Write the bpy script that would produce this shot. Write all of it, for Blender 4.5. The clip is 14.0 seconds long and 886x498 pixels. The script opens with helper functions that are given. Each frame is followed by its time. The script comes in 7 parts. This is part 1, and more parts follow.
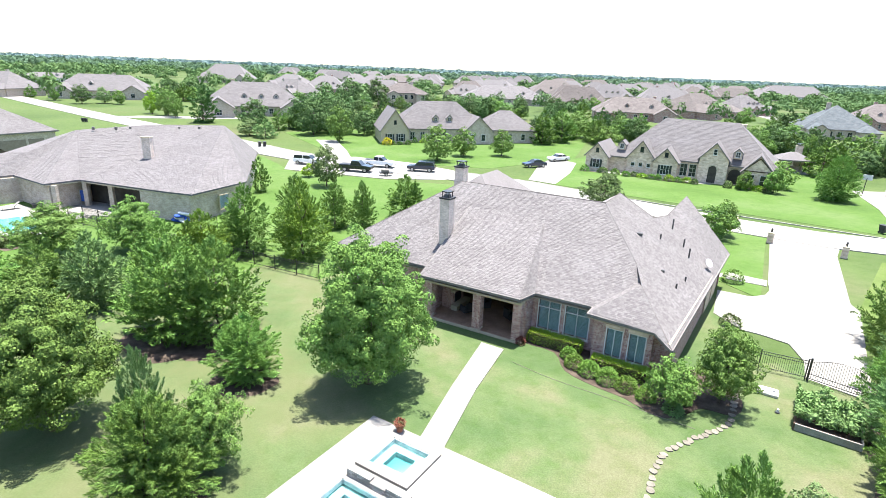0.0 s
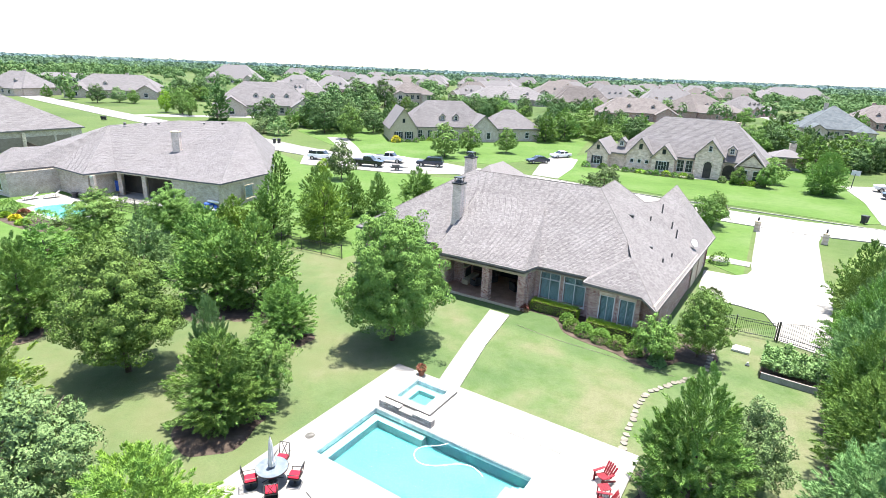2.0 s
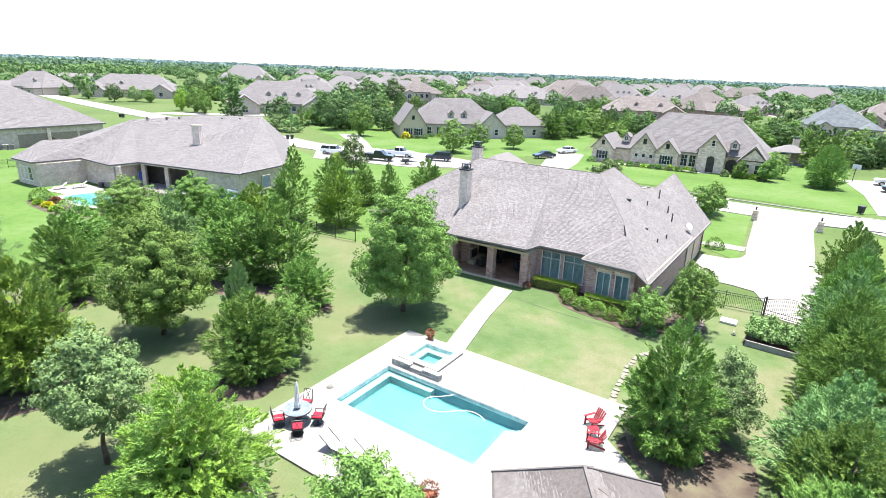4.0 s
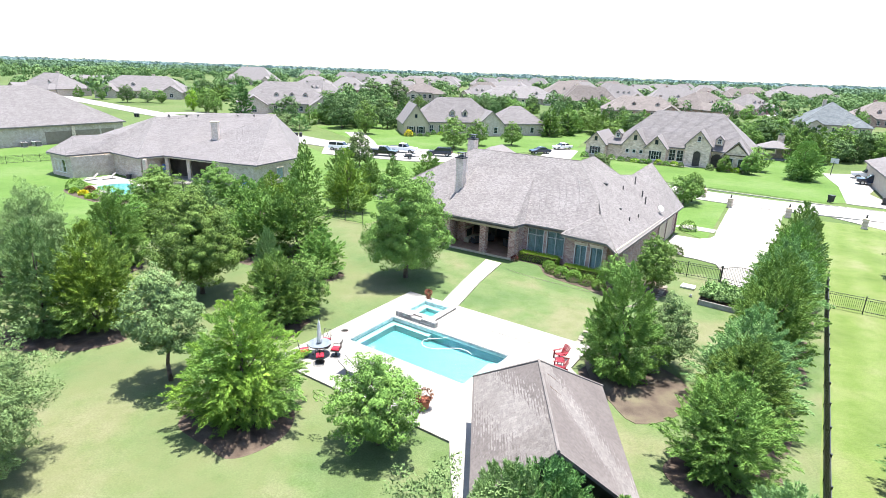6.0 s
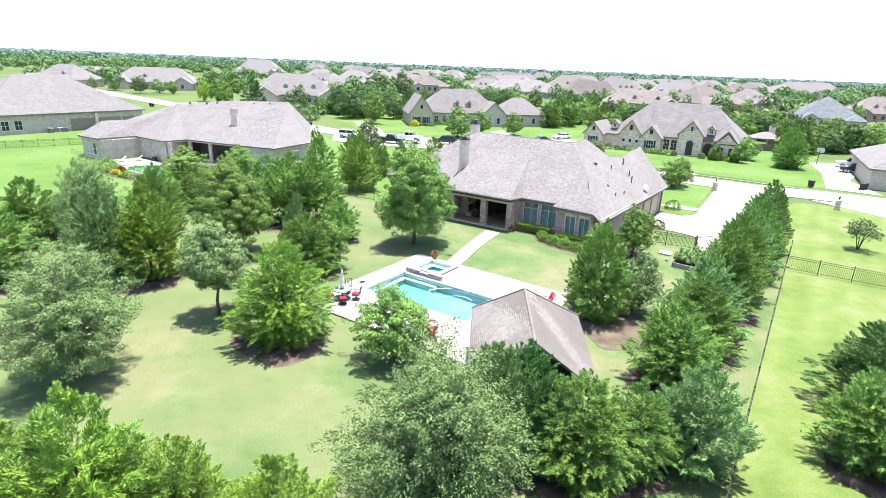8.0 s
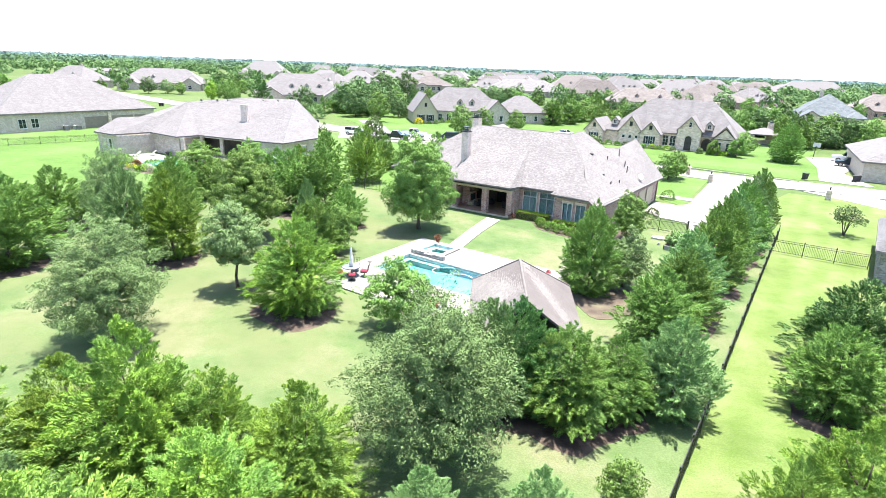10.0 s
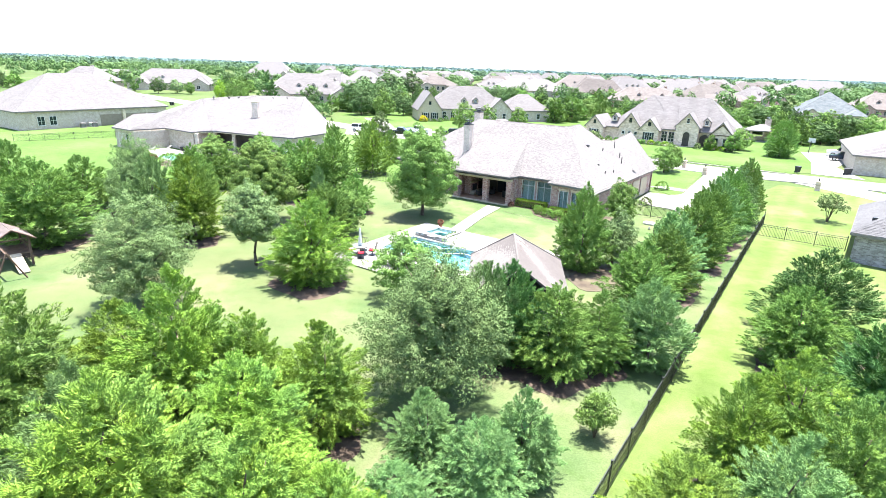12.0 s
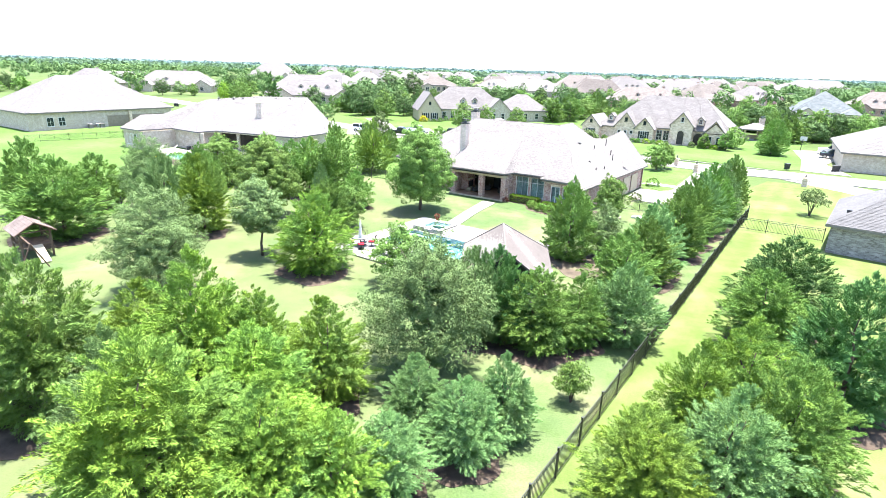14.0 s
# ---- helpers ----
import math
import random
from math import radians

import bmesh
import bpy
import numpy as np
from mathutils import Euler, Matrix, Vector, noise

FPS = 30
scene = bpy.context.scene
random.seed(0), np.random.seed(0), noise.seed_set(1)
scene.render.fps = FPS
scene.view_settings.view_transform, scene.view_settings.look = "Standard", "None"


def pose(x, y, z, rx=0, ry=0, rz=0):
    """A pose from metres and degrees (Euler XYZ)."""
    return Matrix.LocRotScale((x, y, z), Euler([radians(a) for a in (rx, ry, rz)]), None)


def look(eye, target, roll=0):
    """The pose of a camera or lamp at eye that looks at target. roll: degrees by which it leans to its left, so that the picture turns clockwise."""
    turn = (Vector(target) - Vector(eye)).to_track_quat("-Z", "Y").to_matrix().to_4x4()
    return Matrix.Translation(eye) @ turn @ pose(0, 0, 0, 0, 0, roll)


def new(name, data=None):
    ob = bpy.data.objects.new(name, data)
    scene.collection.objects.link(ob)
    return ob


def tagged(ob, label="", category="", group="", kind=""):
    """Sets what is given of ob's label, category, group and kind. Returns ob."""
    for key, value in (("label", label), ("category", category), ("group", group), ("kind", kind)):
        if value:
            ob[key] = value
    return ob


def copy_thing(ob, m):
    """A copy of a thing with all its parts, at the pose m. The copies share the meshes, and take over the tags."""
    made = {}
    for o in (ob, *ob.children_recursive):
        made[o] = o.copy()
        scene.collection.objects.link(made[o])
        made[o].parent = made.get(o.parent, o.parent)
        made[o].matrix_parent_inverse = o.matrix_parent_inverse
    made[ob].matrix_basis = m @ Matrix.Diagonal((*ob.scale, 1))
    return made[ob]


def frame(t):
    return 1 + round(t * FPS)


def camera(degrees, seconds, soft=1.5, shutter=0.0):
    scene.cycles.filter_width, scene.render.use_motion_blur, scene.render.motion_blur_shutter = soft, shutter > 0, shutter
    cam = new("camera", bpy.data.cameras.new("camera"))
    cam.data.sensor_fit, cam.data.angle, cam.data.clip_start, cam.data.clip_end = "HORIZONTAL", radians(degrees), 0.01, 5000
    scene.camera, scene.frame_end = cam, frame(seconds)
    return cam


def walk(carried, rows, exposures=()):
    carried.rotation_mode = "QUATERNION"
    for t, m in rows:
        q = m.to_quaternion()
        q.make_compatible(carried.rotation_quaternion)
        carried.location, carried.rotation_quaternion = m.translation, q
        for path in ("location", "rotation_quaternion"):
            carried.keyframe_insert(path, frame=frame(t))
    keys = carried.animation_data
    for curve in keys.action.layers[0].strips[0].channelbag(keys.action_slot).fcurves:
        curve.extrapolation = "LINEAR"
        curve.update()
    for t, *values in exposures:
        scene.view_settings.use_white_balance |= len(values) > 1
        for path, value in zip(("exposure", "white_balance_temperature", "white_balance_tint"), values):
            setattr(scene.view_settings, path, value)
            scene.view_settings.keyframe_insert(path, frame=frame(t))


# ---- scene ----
cam = camera(77.6, 14.0, soft=0.45)
PATH = [
    (0, (0.016, -22.883, 17.652), (0.054, -20.984, 17.027), 2.2),
    (0.5, (-0.24, -24.713, 17.581), (-0.203, -22.813, 16.958), 2.3),
    (1, (-0.517, -26.456, 17.481), (-0.483, -24.556, 16.856), 2.4),
    (1.5, (-0.745, -27.674, 17.426), (-0.715, -25.775, 16.8), 2.4),
    (2, (-0.76, -28.05, 17.443), (-0.734, -26.149, 16.821), 2.3),
    (2.5, (-0.83, -28.364, 17.248), (-0.808, -26.464, 16.626), 2.3),
    (3, (-0.837, -29.105, 17.015), (-0.828, -27.204, 16.391), 2.3),
    (5.5, (-0.114, -36.114, 16.691), (-0.129, -34.211, 16.076), 2.0),
    (6, (0.012, -37.925, 16.633), (-0.007, -36.023, 16.016), 2.0),
    (6.5, (0.133, -39.657, 16.519), (0.111, -37.757, 15.895), 2.1),
    (7, (0.052, -41.399, 16.329), (0.029, -39.501, 15.699), 2.2),
    (7.5, (0.067, -42.948, 16.196), (0.039, -41.051, 15.563), 2.2),
    (8, (0.072, -44.169, 16.097), (0.042, -42.273, 15.462), 2.3),
    (10.5, (0.376, -48.04, 15.268), (0.325, -46.143, 14.637), 2.0),
    (11, (0.412, -48.998, 15.092), (0.357, -47.101, 14.46), 2.0),
    (11.5, (0.569, -50.002, 14.981), (0.511, -48.105, 14.351), 2.0),
    (12, (0.714, -50.871, 14.935), (0.65, -48.974, 14.306), 1.9),
    (12.5, (0.865, -51.54, 14.986), (0.799, -49.642, 14.359), 1.8),
    (13, (1.051, -52.133, 15.002), (0.982, -50.235, 14.376), 1.7),
    (13.5, (1.196, -52.826, 15.001), (1.126, -50.928, 14.374), 1.7),
    (14, (1.364, -53.576, 15.001), (1.293, -51.678, 14.374), 1.7),
]
EXPOSURES = [(0, 2.3), (3, 2.33), (6.5, 2.34), (8, 2.48), (10.5, 2.73), (14, 2.95)]
walk(cam, [(t, look(eye, target, roll)) for t, eye, target, roll in PATH], EXPOSURES)

# ---- light ----
SUN_TO = Vector((0.09, 0.15, 0.98)).normalized()
world = bpy.data.worlds.new("world")
scene.world = world
world.use_nodes = True
wn = world.node_tree.nodes
sky = wn.new("ShaderNodeTexSky")
sky.sky_type, sky.sun_disc = "NISHITA", False
sky.sun_elevation = math.asin(SUN_TO.z)
sky.sun_rotation = math.atan2(SUN_TO.x, SUN_TO.y)
sky.air_density, sky.dust_density, sky.ozone_density = 1.0, 1.0, 1.0
wn["Background"].inputs["Strength"].default_value = 0.095
world.node_tree.links.new(sky.outputs[0], wn["Background"].inputs["Color"])
sun = new("sun", bpy.data.lights.new("sun", "SUN"))
sun.data.energy, sun.data.angle, sun.data.color = 3.72, radians(0.53), (1.0, 0.96, 0.89)
sun.matrix_world = look(tuple(SUN_TO * 100), (0, 0, 0))


# ---- materials ----
def mat(name, colors, scale=4.0, fine=60.0, rough=0.85, bump=0.2, metal=0.0, island=0.0, per_object=0.0, coords="Object", detail=5.0, spec=0.3):
    """Noise-mixed surface: colors = two or three rgb tuples, scale = size of stains, fine = grain and bump."""
    m = bpy.data.materials.new(name)
    m.use_nodes = True
    n, l = m.node_tree.nodes, m.node_tree.links
    b = n["Principled BSDF"]
    tc = n.new("ShaderNodeTexCoord")
    big, small = n.new("ShaderNodeTexNoise"), n.new("ShaderNodeTexNoise")
    big.inputs["Scale"].default_value, big.inputs["Detail"].default_value = scale, detail
    small.inputs["Scale"].default_value, small.inputs["Detail"].default_value = fine, 3.0
    l.new(tc.outputs[coords], big.inputs["Vector"])
    l.new(tc.outputs[coords], small.inputs["Vector"])
    ramp = n.new("ShaderNodeValToRGB")
    e = ramp.color_ramp.elements
    e[0].position, e[1].position = 0.32, 0.68
    e[0].color, e[1].color = (*colors[0], 1), (*colors[-1], 1)
    if len(colors) > 2:
        e.new(0.5).color = (*colors[1], 1)
    l.new(big.outputs["Fac"], ramp.inputs["Fac"])
    hsv = n.new("ShaderNodeHueSaturation")
    l.new(ramp.outputs["Color"], hsv.inputs["Color"])
    mr = n.new("ShaderNodeMapRange")
    mr.inputs["To Min"].default_value, mr.inputs["To Max"].default_value = 0.78, 1.22
    mr.inputs["From Min"].default_value, mr.inputs["From Max"].default_value = 0.25, 0.75
    l.new(small.outputs["Fac"], mr.inputs["Value"])
    val = mr.outputs[0]
    for node, out, amount in (("ShaderNodeNewGeometry", "Random Per Island", island), ("ShaderNodeObjectInfo", "Random", per_object)):
        if amount:
            src, mr2, mul = n.new(node), n.new("ShaderNodeMapRange"), n.new("ShaderNodeMath")
            mr2.inputs["To Min"].default_value, mr2.inputs["To Max"].default_value = 1 - amount, 1 + amount
            mul.operation = "MULTIPLY"
            l.new(src.outputs[out], mr2.inputs["Value"])
            l.new(val, mul.inputs[0])
            l.new(mr2.outputs[0], mul.inputs[1])
            val = mul.outputs[0]
    l.new(val, hsv.inputs["Value"])
    l.new(hsv.outputs["Color"], b.inputs["Base Color"])
    b.inputs["Roughness"].default_value, b.inputs["Metallic"].default_value = rough, metal
    b.inputs["Specular IOR Level"].default_value = spec
    if bump:
        bp = n.new("ShaderNodeBump")
        bp.inputs["Strength"].default_value, bp.inputs["Distance"].default_value = bump, 0.02
        l.new(small.outputs["Fac"], bp.inputs["Height"])
        l.new(bp.outputs["Normal"], b.inputs["Normal"])
    return m


def brick(name, c1, c2, mortar, width=0.2, row=0.075, stain=(0.8, 1.15)):
    """Coursed masonry for upright walls that follow their own x or y axis."""
    m = bpy.data.materials.new(name)
    m.use_nodes = True
    n, l = m.node_tree.nodes, m.node_tree.links
    b = n["Principled BSDF"]
    tc, sep, add, com, bt = n.new("ShaderNodeTexCoord"), n.new("ShaderNodeSeparateXYZ"), n.new("ShaderNodeMath"), n.new("ShaderNodeCombineXYZ"), n.new("ShaderNodeTexBrick")
    l.new(tc.outputs["Object"], sep.inputs[0])
    l.new(sep.outputs[0], add.inputs[0])
    l.new(sep.outputs[1], add.inputs[1])
    l.new(add.outputs[0], com.inputs[0])
    l.new(sep.outputs[2], com.inputs[1])
    l.new(com.outputs[0], bt.inputs["Vector"])
    bt.inputs["Scale"].default_value = 1.0
    bt.inputs["Brick Width"].default_value, bt.inputs["Row Height"].default_value = width, row
    bt.inputs["Mortar Size"].default_value, bt.inputs["Bias"].default_value = 0.006, -0.1
    bt.inputs["Color1"].default_value, bt.inputs["Color2"].default_value, bt.inputs["Mortar"].default_value = (*c1, 1), (*c2, 1), (*mortar, 1)
    no, mr, hsv = n.new("ShaderNodeTexNoise"), n.new("ShaderNodeMapRange"), n.new("ShaderNodeHueSaturation")
    no.inputs["Scale"].default_value, no.inputs["Detail"].default_value = 1.7, 6.0
    l.new(tc.outputs["Object"], no.inputs["Vector"])
    mr.inputs["From Min"].default_value, mr.inputs["From Max"].default_value = 0.3, 0.7
    mr.inputs["To Min"].default_value, mr.inputs["To Max"].default_value = stain
    l.new(no.outputs["Fac"], mr.inputs["Value"])
    l.new(mr.outputs[0], hsv.inputs["Value"])
    l.new(bt.outputs["Color"], hsv.inputs["Color"])
    l.new(hsv.outputs["Color"], b.inputs["Base Color"])
    bp = n.new("ShaderNodeBump")
    bp.inputs["Strength"].default_value, bp.inputs["Distance"].default_value = 0.4, 0.01
    bp.invert = True
    l.new(bt.outputs["Fac"], bp.inputs["Height"])
    l.new(bp.outputs["Normal"], b.inputs["Normal"])
    b.inputs["Roughness"].default_value = 0.9
    return m


def leaf(name, dark, light, tone, shine=0.25, patch=0.55):
    """Foliage: every leaf and every tree differs a little; thin leaves let light through."""
    m = bpy.data.materials.new(name)
    m.use_nodes = True
    n, l = m.node_tree.nodes, m.node_tree.links
    b, out = n["Principled BSDF"], n["Material Output"]
    geo, info, ramp, tc, no, mix = (n.new("ShaderNode" + k) for k in ("NewGeometry", "ObjectInfo", "ValToRGB", "TexCoord", "TexNoise", "Mix"))
    e = ramp.color_ramp.elements
    lerp = lambda k: tuple(p + (q - p) * k for p, q in zip(dark, light))
    e[0].color, e[1].color = (*lerp(0.2), 1), (*lerp(0.72), 1)
    l.new(geo.outputs["Random Per Island"], ramp.inputs["Fac"])
    no.inputs["Scale"].default_value, no.inputs["Detail"].default_value = patch, 3.0
    l.new(tc.outputs["Object"], no.inputs["Vector"])
    mr = n.new("ShaderNodeMapRange")
    mr.inputs["From Min"].default_value, mr.inputs["From Max"].default_value = 0.42, 0.66
    l.new(no.outputs["Fac"], mr.inputs["Value"])
    mix.data_type = "RGBA"
    mix.inputs[7].default_value = (*tone, 1)
    l.new(ramp.outputs["Color"], mix.inputs[6])
    mul = n.new("ShaderNodeMath")
    mul.operation, mul.inputs[1].default_value = "MULTIPLY", 0.75
    l.new(mr.outputs[0], mul.inputs[0])
    l.new(mul.outputs[0], mix.inputs[0])
    hsv, mv, mh = n.new("ShaderNodeHueSaturation"), n.new("ShaderNodeMapRange"), n.new("ShaderNodeMapRange")
    mv.inputs["To Min"].default_value, mv.inputs["To Max"].default_value = 0.82, 1.14
    mh.inputs["To Min"].default_value, mh.inputs["To Max"].default_value = 0.496, 0.516
    l.new(info.outputs["Random"], mv.inputs["Value"])
    l.new(info.outputs["Random"], mh.inputs["Value"])
    l.new(mv.outputs[0], hsv.inputs["Value"])
    l.new(mh.outputs[0], hsv.inputs["Hue"])
    l.new(mix.outputs[2], hsv.inputs["Color"])
    l.new(hsv.outputs["Color"], b.inputs["Base Color"])
    b.inputs["Roughness"].default_value, b.inputs["Specular IOR Level"].default_value = 0.55, shine
    tr, ms = n.new("ShaderNodeBsdfTranslucent"), n.new("ShaderNodeMixShader")
    l.new(hsv.outputs["Color"], tr.inputs["Color"])
    ms.inputs[0].default_value = 0.06
    l.new(b.outputs[0], ms.inputs[1])
    l.new(tr.outputs[0], ms.inputs[2])
    l.new(ms.outputs[0], out.inputs["Surface"])
    return m


def lawn(name, colors, patch=0.12, blades=14.0, stripes=None):
    """Mown grass: wide patches, tufts and blade grain; stripes = (direction, width) of mower tracks."""
    m = mat(name, colors, scale=patch, fine=blades, rough=0.95, bump=0.6, detail=7.0, spec=0.1)
    n, l = m.node_tree.nodes, m.node_tree.links
    b = n["Principled BSDF"]
    tc, no, mix, ramp = n.new("ShaderNodeTexCoord"), n.new("ShaderNodeTexNoise"), n.new("ShaderNodeMix"), n.new("ShaderNodeMapRange")
    no.inputs["Scale"].default_value, no.inputs["Detail"].default_value = 0.9, 8.0
    no.inputs["Roughness"].default_value = 0.65
    l.new(tc.outputs["Object"], no.inputs["Vector"])
    ramp.inputs["From Min"].default_value, ramp.inputs["From Max"].default_value = 0.45, 0.75
    l.new(no.outputs["Fac"], ramp.inputs["Value"])
    mix.data_type, mix.blend_type = "RGBA", "MULTIPLY"
    mix.inputs[7].default_value = (0.72, 0.84, 0.62, 1)
    old = b.inputs["Base Color"].links[0].from_socket
    l.new(old, mix.inputs[6])
    l.new(ramp.outputs[0], mix.inputs[0])
    col = mix.outputs[2]
    if stripes:
        mp, wave, m2 = n.new("ShaderNodeMapping"), n.new("ShaderNodeTexWave"), n.new("ShaderNodeMix")
        mp.inputs["Rotation"].default_value = (0, 0, radians(stripes[0]))
        wave.inputs["Scale"].default_value, wave.inputs["Distortion"].default_value = 0.314 / stripes[1], 1.2
        l.new(tc.outputs["Object"], mp.inputs[0])
        l.new(mp.outputs[0], wave.inputs["Vector"])
        m2.data_type, m2.blend_type = "RGBA", "MULTIPLY"
        m2.inputs[7].default_value = (0.88, 0.93, 0.8, 1)
        l.new(col, m2.inputs[6])
        l.new(wave.outputs["Fac"], m2.inputs[0])
        col = m2.outputs[2]
    l.new(col, b.inputs["Base Color"])
    return m


M = {}
M["shingle"] = mat("shingle", [(0.128, 0.118, 0.118), (0.138, 0.127, 0.127), (0.147, 0.136, 0.137)], 0.5, 26, 0.95, 0.5, island=0.19, detail=8, spec=0.15)
M["shingle_far"] = mat("shingle_far", [(0.12, 0.111, 0.113), (0.126, 0.117, 0.119), (0.132, 0.122, 0.126)], 0.5, 5, 0.95, 0.4, per_object=0.08, detail=10, spec=0.15)
M["shingle_brown"] = mat("shingle_brown", [(0.098, 0.085, 0.082), (0.11, 0.096, 0.092), (0.122, 0.107, 0.103)], 0.6, 9, 0.95, 0.4, island=0.0, per_object=0.14, detail=10, spec=0.15)
M["shingle_blue"] = mat("shingle_blue", [(0.068, 0.078, 0.086), (0.085, 0.095, 0.103), (0.102, 0.111, 0.118)], 0.8, 9, 0.95, 0.4, island=0.0, detail=8, spec=0.15)
M["shingle_far_tab"] = mat("shingle_far_tab", [(0.118, 0.109, 0.111), (0.124, 0.115, 0.117), (0.131, 0.121, 0.125)], 0.5, 9, 0.95, 0.4, island=0.11, per_object=0.08, detail=8, spec=0.15)
M["shingle_brown_tab"] = mat("shingle_brown_tab", [(0.098, 0.085, 0.082), (0.11, 0.096, 0.092), (0.122, 0.107, 0.103)], 0.6, 9, 0.95, 0.4, island=0.11, per_object=0.14, detail=10, spec=0.15)
M["shingle_blue_tab"] = mat("shingle_blue_tab", [(0.068, 0.078, 0.086), (0.085, 0.095, 0.103), (0.102, 0.111, 0.118)], 0.8, 9, 0.95, 0.4, island=0.1, detail=8, spec=0.15)
M["shingle_slate"] = mat("shingle_slate", [(0.082, 0.08, 0.085), (0.09, 0.088, 0.093), (0.098, 0.096, 0.101)], 0.5, 9, 0.95, 0.4, detail=8, spec=0.15)
M["shingle_slate_tab"] = mat("shingle_slate_tab", [(0.082, 0.08, 0.085), (0.09, 0.088, 0.093), (0.098, 0.096, 0.101)], 0.5, 9, 0.95, 0.4, island=0.12, detail=8, spec=0.15)
M["ridge"] = mat("ridge_cap", [(0.107, 0.095, 0.090), (0.141, 0.126, 0.121)], 1.5, 30, 0.95, 0.3, spec=0.15)
M["brick"] = brick("brick_red_mixed", (0.2, 0.082, 0.07), (0.45, 0.29, 0.25), (0.52, 0.47, 0.44))
M["brick_tan"] = brick("brick_tan", (0.345, 0.275, 0.22), (0.47, 0.395, 0.33), (0.46, 0.41, 0.36))
M["brick_pale"] = brick("brick_pale", (0.46, 0.365, 0.31), (0.63, 0.51, 0.44), (0.58, 0.485, 0.425))
M["brick_grey"] = brick("brick_grey", (0.136, 0.122, 0.116), (0.286, 0.272, 0.266), (0.306, 0.292, 0.286), 0.3, 0.1)
M["stone"] = brick("limestone", (0.46, 0.35, 0.27), (0.67, 0.54, 0.43), (0.57, 0.465, 0.38), 0.45, 0.22)
M["concrete"] = mat("concrete", [(0.173, 0.163, 0.148), (0.207, 0.195, 0.181), (0.225, 0.215, 0.199)], 0.5, 22, 0.9, 0.15, detail=8)
M["road"] = mat("road_concrete", [(0.191, 0.181, 0.169), (0.228, 0.217, 0.204), (0.252, 0.239, 0.221)], 0.2, 12, 0.9, 0.15, detail=8)
M["joint"] = mat("joint", [(0.2, 0.19, 0.18), (0.28, 0.27, 0.25)], 2, 20)
M["white"] = mat("white_paint", [(0.490, 0.482, 0.469), (0.544, 0.537, 0.523)], 2, 30, 0.6, 0.05)
M["cream"] = mat("cream_paint", [(0.353, 0.297, 0.215), (0.404, 0.344, 0.251)], 2, 30, 0.7, 0.05)
M["fascia"] = mat("fascia", [(0.12, 0.108, 0.1), (0.17, 0.156, 0.145)], 2, 30, 0.7, 0.05)
M["dark"] = mat("dark_paint", [(0.02, 0.02, 0.022), (0.035, 0.035, 0.037)], 2, 30, 0.5, 0.05)
M["metal_black"] = mat("black_metal", [(0.012, 0.012, 0.013), (0.025, 0.025, 0.026)], 3, 40, 0.4, 0.05, spec=0.5)
M["metal_grey"] = mat("grey_metal", [(0.3, 0.3, 0.3), (0.45, 0.45, 0.45)], 3, 40, 0.4, 0.05, metal=0.8)
# Near-black colour that stands in for shade inside patios and archways.
M["interior_shade"] = mat("interior_shade", [(0.035, 0.03, 0.025), (0.065, 0.055, 0.045)], 1, 10)
M["blind"] = mat("green_blind", [(0.24, 0.325, 0.3), (0.32, 0.41, 0.38)], 1.5, 20, 0.6, 0.1)
M["shutter"] = mat("dark_shutter", [(0.02, 0.025, 0.022), (0.04, 0.045, 0.04)], 3, 30, 0.6)
M["mulch"] = mat("mulch", [(0.028, 0.019, 0.014), (0.054, 0.039, 0.029), (0.088, 0.066, 0.05)], 1.2, 25, 0.95, 0.9, detail=8)
M["soil"] = mat("bare_soil", [(0.042, 0.031, 0.023), (0.068, 0.053, 0.039), (0.09, 0.081, 0.05)], 0.9, 18, 0.95, 0.7, detail=8)
M["tan_door"] = mat("tan_door", [(0.19, 0.15, 0.115), (0.23, 0.185, 0.145)], 2, 30, 0.7, 0.05)
M["shingle_piece"] = mat("shingle_piece", [(0.128, 0.118, 0.118), (0.138, 0.127, 0.127), (0.147, 0.136, 0.137)], 0.5, 26, 0.95, 0.5, per_object=0.19, detail=8, spec=0.15)
M["pavilion_piece"] = mat("pavilion_piece", [(0.11, 0.098, 0.093), (0.13, 0.117, 0.112), (0.15, 0.136, 0.13)], 0.5, 26, 0.95, 0.5, per_object=0.13, detail=8, spec=0.15)
M["vent"] = mat("vent_metal", [(0.045, 0.045, 0.045), (0.07, 0.07, 0.07)], 2, 30, 0.6, 0.05)
M["bark"] = mat("bark", [(0.06, 0.045, 0.035), (0.13, 0.1, 0.08)], 4, 30, 0.95, 0.9)
M["wood"] = mat("cedar_wood", [(0.062, 0.04, 0.029), (0.115, 0.075, 0.054)], 3, 30, 0.8, 0.4)
M["playhouse_roof"] = mat("weathered_planks", [(0.085, 0.066, 0.062), (0.13, 0.105, 0.1)], 2, 30, 0.9, 0.4)
M["red"] = mat("red_paint", [(0.150, 0.006, 0.012), (0.205, 0.011, 0.019)], 3, 30, 0.45, 0.05)
M["red_cloth"] = mat("red_cloth", [(0.230, 0.006, 0.019), (0.320, 0.013, 0.032)], 4, 60, 0.9, 0.2)
M["blue_cloth"] = mat("blue_cloth", [(0.02, 0.06, 0.26), (0.035, 0.09, 0.36)], 4, 60, 0.85, 0.2)
M["canvas"] = mat("white_canvas", [(0.6, 0.585, 0.56), (0.7, 0.685, 0.66)], 3, 50, 0.9, 0.3)
M["table"] = mat("slate_tabletop", [(0.09, 0.11, 0.13), (0.15, 0.17, 0.19)], 3, 30, 0.35, 0.1)
